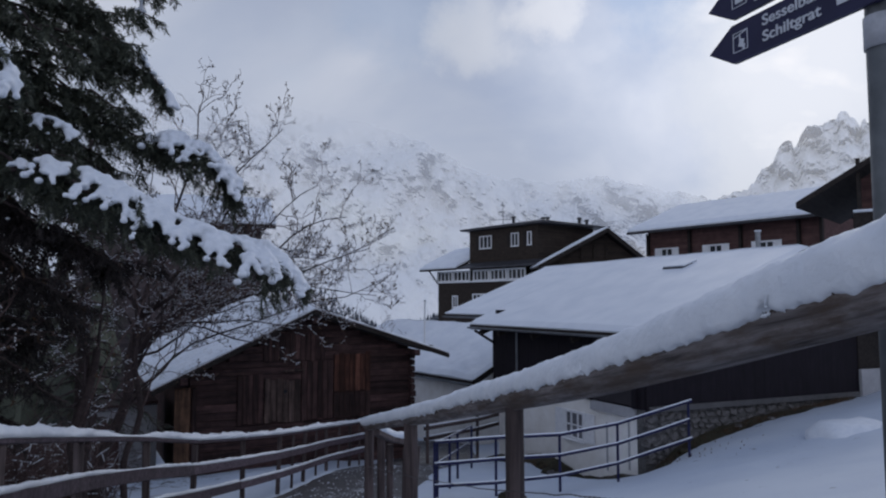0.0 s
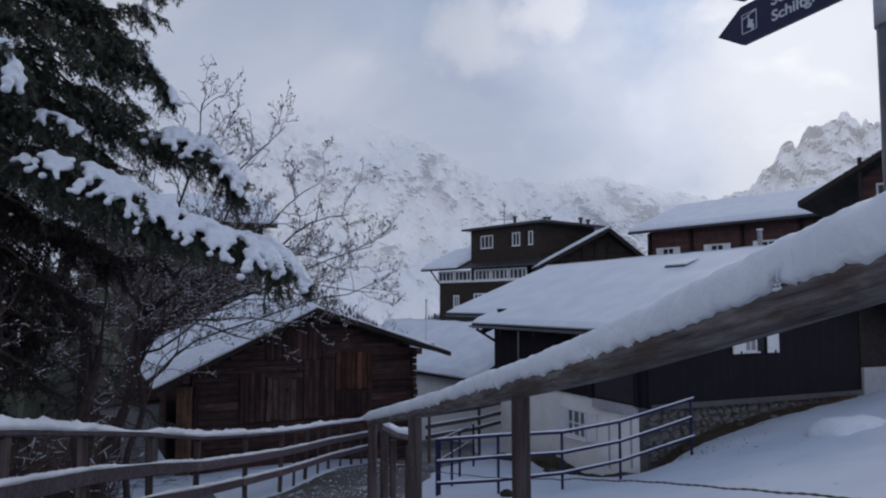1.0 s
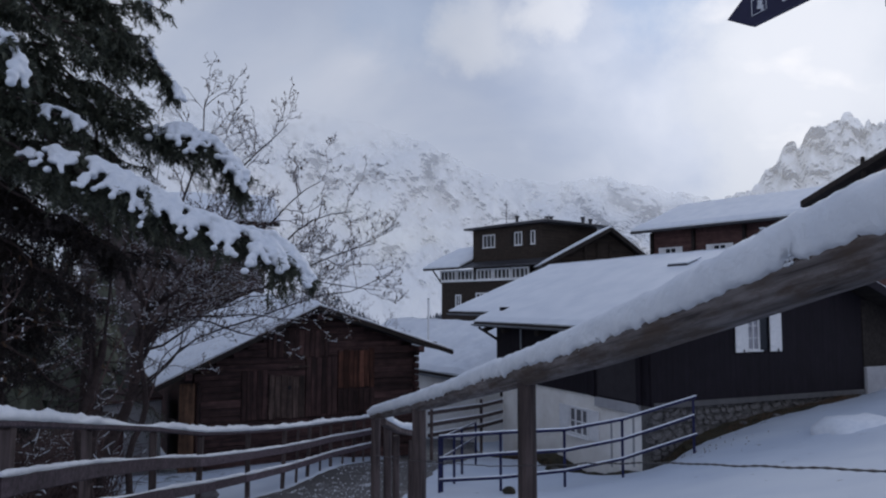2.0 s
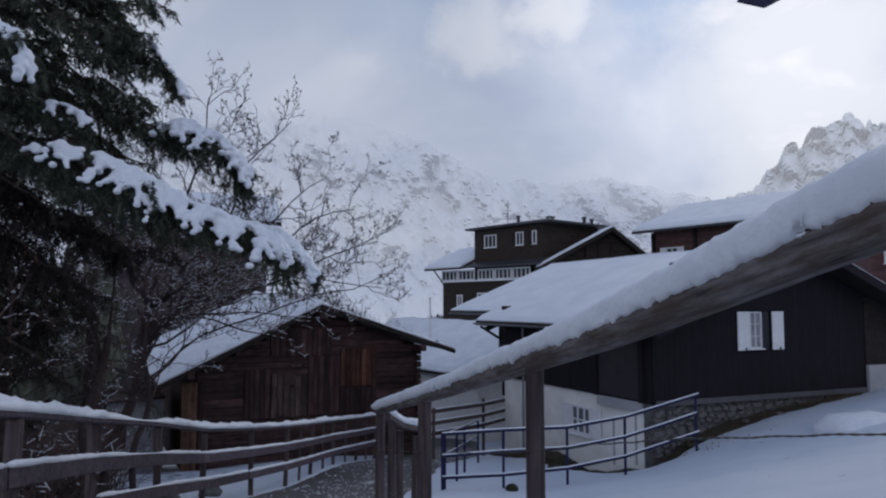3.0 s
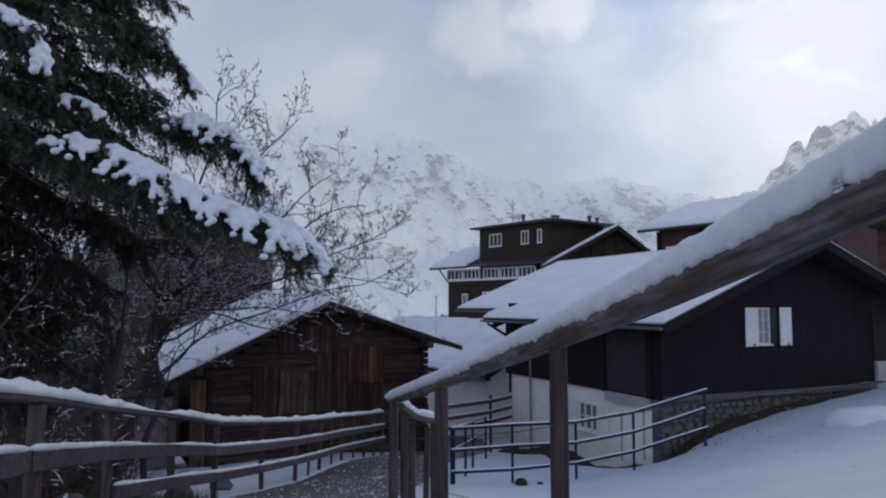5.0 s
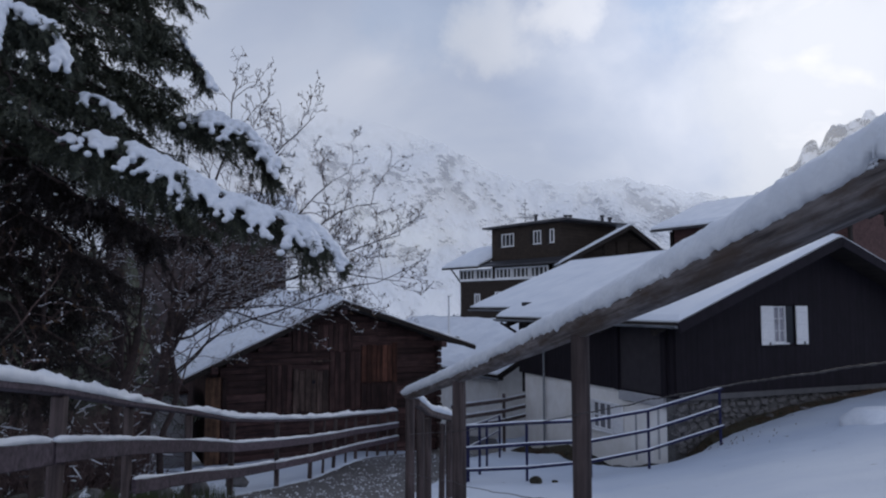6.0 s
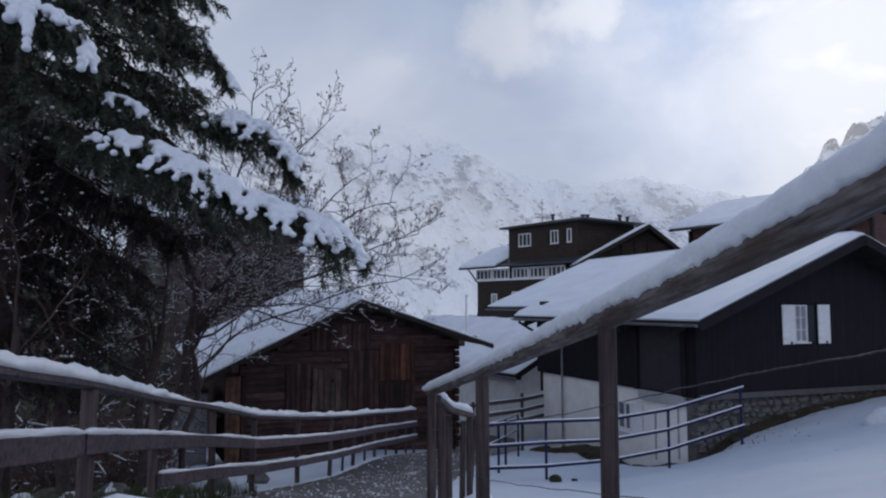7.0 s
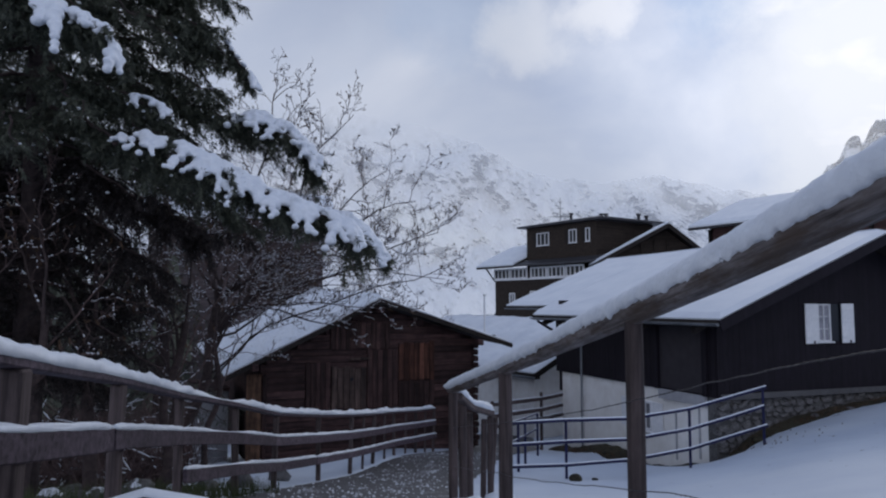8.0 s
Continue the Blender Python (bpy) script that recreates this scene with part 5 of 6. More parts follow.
# small gabled box beside the fence
bx, by = -2.2, 4.75
bzg = ground_z(bx, by)
boxt = thing("grit_box", "low wooden box with a snow-covered gabled lid", "box", pose(bx, by, bzg, 0, 0, 22))
BT = 0.085 - bzg                  # height of the eaves
part("body", gable_wall(-0.36, 0.36, 0, -0.1, BT, BT, BT + 0.09, 0.16, -0.05), BOARD, boxt)
for s in (-1, 1):
    part("lid", Geo().box(0.45, 0.22, 0.03, None, 0.006), BOARD, boxt, at=pose(s * 0.205, 0.03, BT + 0.065, 0, s * 14, 0))
    part("snow_cap", Geo().box(0.43, 0.19, 0.03, None, 0.012), SNOW, boxt, at=pose(s * 0.197, 0.035, BT + 0.088, 0, s * 14, 0))

# ---- blue steel railing ----
blue = thing("railing", "dark blue painted steel railing dusted with snow", "railing", pose(3.0, 16.1, ground_z(3.0, 16.1)))
BI = blue.matrix_basis.inverted()
BLUE = ((0.22, 15.15, -0.98), (1.5, 15.6, -0.97), (2.92, 16.12, -1.00), (4.32, 16.72, -0.87), (5.3, 17.1, -0.66), (6.15, 17.38, -0.45))


def steel_rail(parent, inv, pts, r, label="", snow=0.03, name="rail"):
    fine = []
    for a, b in zip(pts, pts[1:]):
        a, b = Vector(a), Vector(b)
        fine += [a.lerp(b, k / 8) for k in range(8)]
    fine.append(Vector(pts[-1]))
    ob = part(name, Geo().tube([inv @ p for p in fine], [r] * len(fine), 8), BLUESTEEL, parent, label)
    g = Geo()
    for p in fine:
        k = 1 + 0.4 * noise.noise(p * 2.5)
        for sx, sz in ((-r * 0.55, r * 0.7), (-r * 0.42, r + snow * k * 0.6), (0, r + snow * k), (r * 0.42, r + snow * k * 0.6), (r * 0.55, r * 0.7)):
            g.v.append(tuple(inv @ (p + Vector((sx * 0.35, -sx, sz)))))
    n = len(fine)
    g.f = [(i * 5 + k, i * 5 + k + 1, i * 5 + 6 + k, i * 5 + 5 + k) for i in range(n - 1) for k in range(4)]
    g.f += [(0, 1, 2, 3, 4)[::-1], tuple((n - 1) * 5 + k for k in range(5))]
    part("snow_cap", g, SNOW, ob, "thin line of snow", smooth=True)
    return ob


for k, drop in enumerate((0.0, 0.44, 0.87)):
    steel_rail(blue, BI, [(x + (0.06 if j == 5 and k != 1 else 0), y, z - drop - (0.05 if k == 2 and j == 1 else 0)) for j, (x, y, z) in enumerate(BLUE)], 0.036, snow=0.013)
for j, (x, y, z) in enumerate(BLUE):
    if j == 4:
        continue
    zg = ground_z(x, y) - 0.2
    g = Geo().box(0.055, 0.04, z - zg, pose(0, 0, (z + zg) / 2), 0.006)
    part("post", g, BLUESTEEL, blue, at=BI @ Matrix.Translation((x, y + 0.03, 0)) )
# its second run, turning away downhill
back_rail = thing("railing", "dark steel railing running downhill past the house", "railing", pose(0.3, 16.5, ground_z(0.3, 16.5)))
KI = back_rail.matrix_basis.inverted()
BK = ((0.27, 15.4, -1.03), (0.54, 17.0, -1.2), (0.75, 18.5, -1.38), (1.19, 21.0, -1.63), (1.4, 22.2, -1.78))
for drop in (0.0, 0.42):
    steel_rail(back_rail, KI, [(x, y, z - drop) for x, y, z in BK[:4]], 0.02, snow=0.012)
for x, y, z in BK[:4]:
    zg = ground_z(x, y) - 0.2
    part("post", Geo().box(0.06, 0.05, z - zg, pose(0, 0, (z + zg) / 2), 0.006), BLUESTEEL, back_rail, at=KI @ Matrix.Translation((x, y, 0)))
# brown fence below the white house
brown = thing("fence", "dark brown three-rail wooden fence", "fence", pose(1.5, 25.0, ground_z(1.5, 25)))
OI = brown.matrix_basis.inverted()
for k, drop in enumerate((0.0, 0.36, 0.68)):
    bar("rail", [(-0.2, 22.9, -1.66 - drop), (1.55, 25.2, -1.75 - drop), (2.55, 26.5, -1.72 - drop)], 0.05, 0.13, POST, brown, OI, snow=0.02, seed=k)
for x, y, z in ((-0.1, 22.95, -1.55), (1.55, 25.25, -1.53), (2.5, 26.45, -1.6)):
    zg = ground_z(x, y) - 0.2
    part("post", Geo().box(0.1, 0.1, z - zg, pose(0, 0, (z + zg) / 2), 0.01), POST, brown, at=OI @ Matrix.Translation((x, y, 0)))

# ---- signpost ----
SX, SY = 1.496, 1.95
signpost = thing("signpost", "grey metal signpost with dark blue arrow signs", "signpost", pose(SX, SY, ground_z(SX, SY)))
SI = signpost.matrix_basis.inverted()
pg = ground_z(SX, SY)
part("pole", Geo().tube([(0, 0, -0.3), (0, 0, 2.75)], [0.044, 0.040], 20), POLEM, signpost, smooth=True)
part("band", Geo().tube([(0, 0, 2.465 - pg), (0, 0, 2.545 - pg)], [0.0455, 0.0455], 20), STICKER, signpost, "pale worn sticker band", smooth=True)


def text(body, size, m, parent):
    c = bpy.data.curves.new("lettering", "FONT")
    c.body, c.size, c.extrude = body, size, 0.001
    c.space_character, c.offset = 1.0, 0.0007
    ob = new("lettering", c)
    c.materials.append(SIGNTEXT)
    ob.parent = parent
    ob.matrix_basis = m
    return ob


TIP = Vector((1.268, 2.469, 2.625))
along = Vector((TIP.x - SX + 0.035, TIP.y - SY + 0.03, 0)).normalized()
SIGN_ANG = math.degrees(math.atan2(-along.y, -along.x))       # local x runs from the tip to the pole
for k, dz in enumerate((0.002, 0.139)):
    m = SI @ (Matrix.Translation((TIP.x, TIP.y, TIP.z + dz)) @ pose(0, 0, 0, 0, 0, SIGN_ANG))
    L, H, T = 0.62, 0.117, 0.016
    prof = [(0, 0), (0.102, -H / 2), (L, -H / 2), (L, H / 2), (0.102, H / 2)]
    g = Geo().add([(x, -T / 2, z) for x, z in prof] + [(x, T / 2, z) for x, z in prof], [(0, 1, 2, 3, 4), (9, 8, 7, 6, 5)] + [(i, i + 5, (i + 1) % 5 + 5, (i + 1) % 5) for i in range(5)])
    plate = part("arrow_sign", g, SIGNBLUE, signpost, "dark blue arrow plate with pale lettering", at=m)
    fy = -T / 2 - 0.0015
    # square pictogram: frame, cable and a plain seat block
    g = Geo()
    cx, s = 0.138, 0.029
    for a in (-1, 1):
        g.box(0.002, 0.002, 2 * s, pose(cx + a * s, fy, 0)).box(2 * s, 0.002, 0.002, pose(cx, fy, a * s))
    if k == 0:
        g.box(0.062, 0.002, 0.003, pose(cx, fy, 0.022, 0, -12, 0)).box(0.004, 0.002, 0.03, pose(cx - 0.002, fy, 0.008)).box(0.018, 0.002, 0.024, pose(cx + 0.004, fy, -0.006, 0, 20, 0)).box(0.008, 0.002, 0.018, pose(cx + 0.014, fy, -0.02, 0, 10, 0))
    else:
        g.box(0.032, 0.002, 0.018, pose(cx, fy, -0.010)).box(0.032, 0.002, 0.004, pose(cx, fy, 0.008)).box(0.04, 0.002, 0.003, pose(cx, fy, 0.02, 0, -10, 0))
    part("pictogram", g, SIGNTEXT, plate)
    if k == 0:
        text("Sesselbahn", 0.044, pose(0.226, fy, 0.014, 90, 0, 0) @ Matrix.Diagonal((1.24, 1, 1, 1)), plate)
        text("Schiltgrat", 0.044, pose(0.226, fy, -0.033, 90, 0, 0) @ Matrix.Diagonal((1.24, 1, 1, 1)), plate)
        part("symbol", Geo().box(0.04, 0.002, 0.03, pose(0.50, fy, -0.012)).box(0.024, 0.002, 0.028, pose(0.513, fy, -0.002, 0, 35, 0)), SIGNTEXT, plate)
    else:
        for zz, ln in ((0.02, 0.22), (-0.026, 0.18)):
            part("lettering_bar", Geo().box(ln, 0.002, 0.026, pose(0.2 + ln / 2, fy, zz)), SIGNTEXT, plate)
    part("clamp", Geo().box(0.03, 0.09, 0.03, pose(0.575, 0.035, -0.03), 0.004), POLEM, plate)

# ---- rubble wall and bank under the chalet ----
rs = random.Random(12)
plinth = thing("stone_wall", "rough rubble stone wall under the chalet gable", "wall", CH_M)
z = -2.35
row = 0
protos = []
for k in range(10):
    g = Geo()
    bm = bmesh.new()
    bmesh.ops.create_icosphere(bm, subdivisions=1, radius=0.5)
    for v in bm.verts:
        p = v.co * 2
        q = Vector([math.copysign(abs(c) ** 0.6, c) for c in p])
        v.co = q * 0.5 * (1 + 0.14 * noise.noise(v.co * 3 + Vector((k * 7, 0, 0))))
    g.add([v.co.copy() for v in bm.verts], [[v.index for v in f.verts] for f in bm.faces])
    bm.free()
    me = g.mesh("stone")
    me.materials.append(STONE)
    protos.append(me)
while z < LOW - 0.02:
    hgt = rs.uniform(0.13, 0.24)
    hgt = min(hgt, LOW - z)
    x = -0.05 + rs.uniform(0, 0.1)
    while x < 9.0:
        wd = rs.uniform(0.18, 0.46)
        if z + hgt > -2.3 + 0.10 * x:
            part("stone", protos[rs.randrange(10)], STONE, plinth, at=pose(x + wd / 2, 0.125 + rs.uniform(-0.03, 0.02), z + hgt / 2 + rs.uniform(-0.05, 0.05), rs.uniform(-8, 8), rs.uniform(-25, 25), rs.uniform(-8, 8)) @ Matrix.Diagonal((wd * rs.uniform(0.9, 1.15), 0.26, hgt * rs.uniform(0.85, 1.3), 1)))
        x += wd
    z += hgt

# bank of bare earth along the house
bank = Geo()
NB, MB = 90, 8
for i in range(NB + 1):
    q = i / NB
    if q < 0.5:                   # along the white wall, then round the corner
        base = CH_M @ Vector((-0.06, 7.8 * (1 - q * 2), 0))
        out = (CH_M.to_3x3() @ Vector((-1, 0, 0)))
    else:
        base = CH_M @ Vector((7.6 * (q - 0.5) * 2, -0.06, 0))
        out = (CH_M.to_3x3() @ Vector((0, -1, 0)))
    if abs(q - 0.5) < 0.06:
        out = (CH_M.to_3x3() @ Vector((-1, -1, 0))).normalized()
    wdt = (0.70 + 0.3 * noise.noise(Vector((q * 14, 0, 0)))) * (1.0 if q < 0.8 else 1 - (q - 0.8) * 3.5)
    for j in range(MB + 1):
        s = j / MB
        p = base + out * (wdt * s)
        zz = ground_z(p.x, p.y) + 0.02 + (0.13 if q < 0.5 else 0.10) * (1 - s) ** 1.2 * (1 - 0.7 * smooth01((q - 0.75) * 5)) + 0.06 * noise.noise(Vector((p.x * 3, p.y * 3, 0))) * (1 - s) - 0.06 * s ** 6
        bank.v.append((p.x, p.y, zz))
bank.f = [(i * (MB + 1) + j, i * (MB + 1) + j + 1, (i + 1) * (MB + 1) + j + 1, (i + 1) * (MB + 1) + j) for i in range(NB) for j in range(MB)]
tagged(part("bank", bank, EARTH, smooth=True), "bare brown mossy earth bank along the house wall", "earth", kind="structure")


# ---- stones, clods and piled snow ----
def clump(name, x, y, size, mat, label, category, flat=0.6, sub=2, sink=0.2, seed=0.0):
    bm = bmesh.new()
    bmesh.ops.create_icosphere(bm, subdivisions=sub, radius=1)
    g = Geo()
    for v in bm.verts:
        d = 1 + 0.28 * fbm(v.co * 1.4 + Vector((seed * 9.1, 0, 0)), 3)
        v.co = Vector((v.co.x * size * d, v.co.y * size * d * 0.8, v.co.z * size * flat * d))
    g.add([v.co.copy() for v in bm.verts], [[v.index for v in f.verts] for f in bm.faces])
    bm.free()
    ob = part(name, g, mat, smooth=True)
    ob.matrix_basis = pose(x, y, ground_z(x, y) + size * flat * (1 - 2 * sink), 0, 0, seed * 77)
    return tagged(ob, label, category)


clump("rock", 1.62, 15.0, 0.17, EARTH, "dark earthy rock poking out of the snow", "rock", 0.55, seed=1)
clump("rock", 2.0, 15.0, 0.07, EARTH, "small dark stone in the snow", "rock", 0.5, seed=2)
clump("snow_mound", 9.2, 15.9, 1.1, SNOW, "low mound of shovelled snow on the slope", "snow", 0.36, 3, 0.76, seed=3)
for k, (x, y, s) in enumerate(((-0.3, 7.85, 0.16), (-0.18, 8.6, 0.14), (0.1, 9.4, 0.2), (0.35, 8.6, 0.12))):
    clump("snow_clod", x, y, s, SNOW, "clod of snow fallen at the foot of the posts", "snow", 0.5, 2, 0.3, seed=5 + k)


rk = random.Random(44)
for k in range(30):
    q = rk.random()
    p = CH_M @ (Vector((-rk.uniform(0.30, 0.95), 4.6 * q - 0.3, 0)) if k < 23 else Vector((4.5 * q, -rk.uniform(0.25, 0.6), 0)))
    stone = clump("rock", p.x, p.y, rk.uniform(0.10, 0.20) * (1.4 if k < 23 else 1.0), STONE if k % 3 == 1 else EARTH, "dark flat stone at the foot of the house wall", "rock", 0.45, 2, 0.2, seed=60 + k)
    stone["group"] = "stones along the house wall"
rq = random.Random(90)
for k in range(22):
    x, y = rq.uniform(-7.5, -4.0), rq.uniform(6.5, 14.0)
    sz = rq.uniform(0.10, 0.26)
    stone = clump("rock", x, y, sz, STONE, "mossy grey stone among snow and soil under the trees", "rock", 0.6, 2, 0.25, seed=20 + k)
    stone["group"] = "stones under the trees"
    if rq.random() < 0.4:
        cap = Geo()
        cap.add([(sz * 0.82 * math.sin(p_) * math.cos(w_ * 0.785), sz * 0.66 * math.sin(p_) * math.sin(w_ * 0.785), sz * (0.26 + 0.34 * math.cos(p_)) * (1 + 0.16 * math.sin(k + w_ * 2.1)))
                 for p_ in (0.25, 0.8, 1.3, 1.7) for w_ in range(8)], [(j * 8 + i, (j + 1) * 8 + i, (j + 1) * 8 + (i + 1) % 8, j * 8 + (i + 1) % 8) for j in range(3) for i in range(8)] + [tuple(range(8))])
        part("snow_cap", cap, SNOW, stone, "cap of snow on the stone", smooth=True)


# ---- bare trees ----
def limb_pts(p0, p1, rng, bow=0.12, n=9, sagz=0.0):
    p0, p1 = Vector(p0), Vector(p1)
    L = (p1 - p0).length
    s = rng.random() * 99
    out = []
    for i in range(n + 1):
        q = i / n
        p = p0.lerp(p1, q)
        k = math.sin(q * math.pi)
        p += Vector((noise.noise(Vector((s, q * 2.5, 0))), noise.noise(Vector((s, q * 2.5, 7))), noise.noise(Vector((s, q * 2.5, 15))))) * L * bow * (0.35 + k)
        p.z += sagz * k * L
        out.append(p)
    out[0] = p0
    return out


class Tree:
    def __init__(self, seed, snow=0.6, leafy=0.25):
        self.rng, self.wood, self.twigs, self.snow, self.leaf = random.Random(seed), Geo(), Geo(), Geo(), Geo()
        self.psnow, self.leafy = snow, leafy

    def limb(self, pts, r0, r1, level):
        n = len(pts)
        radii = [lerp(r0, r1, (i / (n - 1)) ** 0.8) for i in range(n)]
        (self.wood if r0 > 0.02 else self.twigs).tube(pts, radii, 8 if r0 > 0.05 else 5 if r0 > 0.02 else 4, r0 > 0.02)
        rng = self.rng
        # snow lodged on the upper side
        for i in range(n - 1):
            d = pts[i + 1] - pts[i]
            if abs(d.normalized().z) < 0.75 and rng.random() < self.psnow:
                rr_ = min(0.015, max(0.0095, radii[i] * 0.8)) * rng.uniform(0.75, 1.25)
                o = Vector((0, 0, radii[i] * 0.75 + 0.003))
                for start in (0.0, 0.5):
                    u0 = start + rng.uniform(0.0, 0.2)
                    u1 = u0 + rng.uniform(0.15, 0.32)
                    a, b = pts[i].lerp(pts[i + 1], u0) + o, pts[i].lerp(pts[i + 1], u1) + o
                    self.snow.tube([a, (a + b) / 2 + o * 0.15, b], [rr_ * 0.6, rr_, rr_ * 0.6], 4)

    def grow(self, pts, r0, level, spread=1.0):
        """Side shoots along a limb, down to twigs."""
        rng = self.rng
        n = len(pts)
        L = sum((b - a).length for a, b in zip(pts, pts[1:]))
        count = {0: 7, 1: 5, 2: 3, 3: 3}[level]
        count = max(3, int(count * min(1.8, L / {0: 3.0, 1: 1.8, 2: 0.9, 3: 0.5}[level] + 0.3)))
        for c in range(count):
            q = lerp(0.25 if level < 2 else 0.12, 1.0, (c + rng.random()) / count)
            i = min(n - 2, int(q * (n - 1)))
            p = pts[i].lerp(pts[i + 1], q * (n - 1) - i)
            ax = (pts[i + 1] - pts[i]).normalized()
            rv = Vector((rng.gauss(0, 1), rng.gauss(0, 1), rng.gauss(0.35, 0.8)))
            rv = (rv - ax * rv.dot(ax)).normalized()
            d = (ax * rng.uniform(0.4, 1.0) + rv * rng.uniform(0.6, 1.1)).normalized()
            ln = L * rng.uniform(0.22, 0.42) * (1.15 - 0.6 * q) * spread
            ln = max(0.12, ln)
            p1 = p + d * ln + Vector((0, 0, 0.10 * ln))
            r = max(0.0058, r0 * rng.uniform(0.38, 0.55) * (1.1 - 0.5 * q))
            sub = limb_pts(p, p1, rng, 0.16, {0: 7, 1: 5, 2: 4, 3: 3}[level], rng.uniform(-0.05, 0.06))
            self.limb(sub, r, max(0.0035, r * 0.35), level + 1)
            if level < 2 and ln > 0.14:
                self.grow(sub, r, level + 1, spread)
            elif rng.random() < self.leafy and level > 0:
                self.tuft(sub[-1])

    def tuft(self, p):
        rng = self.rng
        for _ in range(4):
            a = Vector((rng.gauss(0, 0.8), rng.gauss(0, 0.8), rng.gauss(0.5, 1))).normalized() * rng.uniform(0.03, 0.075)
            b = a.orthogonal().normalized() * 0.011
            self.leaf.add([p - b, p + b, p + a + b * 0.6, p + a - b * 0.6], [(0, 1, 2, 3)])

    def done(self, name, label, x, y):
        m = pose(x, y, ground_z(x, y))
        inv = m.inverted()
        t = thing(name, label, "tree", m, "bare trees")
        for nm, g, mt in (("trunk", self.wood, BARK), ("crown", self.twigs, TWIG), ("snow", self.snow, SNOW), ("dry_leaves", self.leaf, DEADLEAF)):
            if g.v:
                g.v = [tuple(inv @ Vector(p)) for p in g.v]
                ob = part(nm, g, mt, t, {"snow": "snow lodged on the twigs", "dry_leaves": "shrivelled brown seed tufts"}.get(nm, ""), smooth=nm == "trunk")
                if nm != "trunk":
                    ob["kind"] = "stuff"
        return t


def bare_tree(name, label, base, fork, ends, r, seed, snow=0.6, leafy=0.3, spread=1.0):
    t = Tree(seed, snow, leafy)
    b = Vector((base[0], base[1], ground_z(*base) - 0.2))
    f = Vector(fork)
    pts = limb_pts(b, f, t.rng, 0.05, 10)
    t.limb(pts, r, r * 0.7, 0)
    for e in ends:
        i = t.rng.randrange(5, 11) if e[2] < f.z + 1.0 else t.rng.randrange(8, 11)
        sub = limb_pts(pts[i], e, t.rng, 0.10, 11, 0.06)
        k = 0.62 if e[2] < f.z + 1.2 else 1.0
        t.limb(sub, r * 0.38 * k, 0.007, 0)
        t.grow(sub, r * 0.25 * k, 0, spread)
    return t.done(name, label, *base)


bare_tree("bare_tree", "leafless tree with fine twigs carrying snow and dry seed tufts", (-6.95, 15.45), (-5.92, 15.37, 1.55),
          [(-2.95, 15.1, 5.5), (-4.5, 15.0, 6.15), (-1.57, 15.6, 3.6), (-1.2, 15.9, 3.0), (-0.9, 15.7, 2.45), (-1.1, 16.2, 1.95), (-4.2, 15.2, 2.45), (-2.2, 15.3, 2.6), (-6.3, 15.0, 3.6), (-7.4, 15.6, 3.6), (-2.3, 15.5, 4.3), (-3.1, 16.2, 1.9), (-3.4, 15.0, 3.4), (-2.3, 15.4, 1.35), (-2.8, 15.4, 0.9)], 0.135, 21, 0.75, 0.5)
bare_tree("bare_tree", "leafless bush-like tree with snow on its branches", (-8.2, 13.2), (-8.0, 13.3, 0.4),
          [(-6.6, 13.0, 2.2), (-7.4, 13.4, 3.4), (-9.4, 13.2, 3.0), (-6.3, 13.6, 1.2), (-6.9, 12.4, 0.4), (-9.8, 13.8, 1.5)], 0.12, 22, 0.6)
bare_tree("bare_tree", "leafless bush-like tree with snow on its branches", (-6.3, 13.8), (-6.1, 13.8, -0.2),
          [(-5.6, 14.0, 0.8), (-5.9, 13.6, 2.2), (-7.4, 13.6, 1.6), (-5.7, 13.0, 0.2), (-7.0, 14.6, 2.6)], 0.09, 23, 0.85)
bare_tree("bare_tree", "leafless bush-like tree with snow on its branches", (-10.5, 15.5), (-10.2, 15.5, 1.2),
          [(-8.8, 15.0, 3.4), (-10.0, 15.6, 4.6), (-12.0, 15.5, 3.8), (-8.0, 16.0, 1.6), (-11.6, 15.0, 1.8)], 0.14, 24, 0.65)
bare_tree("bare_tree", "dark leafless tree with dense fine branches behind the fir", (-5.9, 14.7), (-5.6, 14.6, 1.2),
          [(-5.3, 14.2, 4.6), (-6.0, 14.4, 4.0), (-4.9, 14.8, 2.5), (-6.6, 14.5, 3.0), (-4.5, 14.5, 3.6), (-4.2, 14.7, 2.9), (-5.2, 14.4, 3.4), (-4.6, 14.9, 2.0)], 0.075, 27, 0.9, 0.3)
for k, (x, y, fx, rad) in enumerate(((-5.25, 9.5, -5.5, 0.10), (-5.6, 8.6, -5.5, 0.07), (-4.95, 10.6, -4.6, 0.08), (-6.3, 8.0, -6.4, 0.09))):
    bare_tree("bare_tree", "dark slender trunk with bare low branches under the fir", (x, y), (fx, y + 0.1, 1.2),
              [(fx - 0.9, y + 0.3, 2.6), (fx + 0.8, y + 0.5, 2.2), (fx + 0.1, y, 3.4), (fx + 0.9, y - 0.2, 0.9), (fx - 0.8, y, 0.7)], rad, 60 + k, 0.35, 0.3)
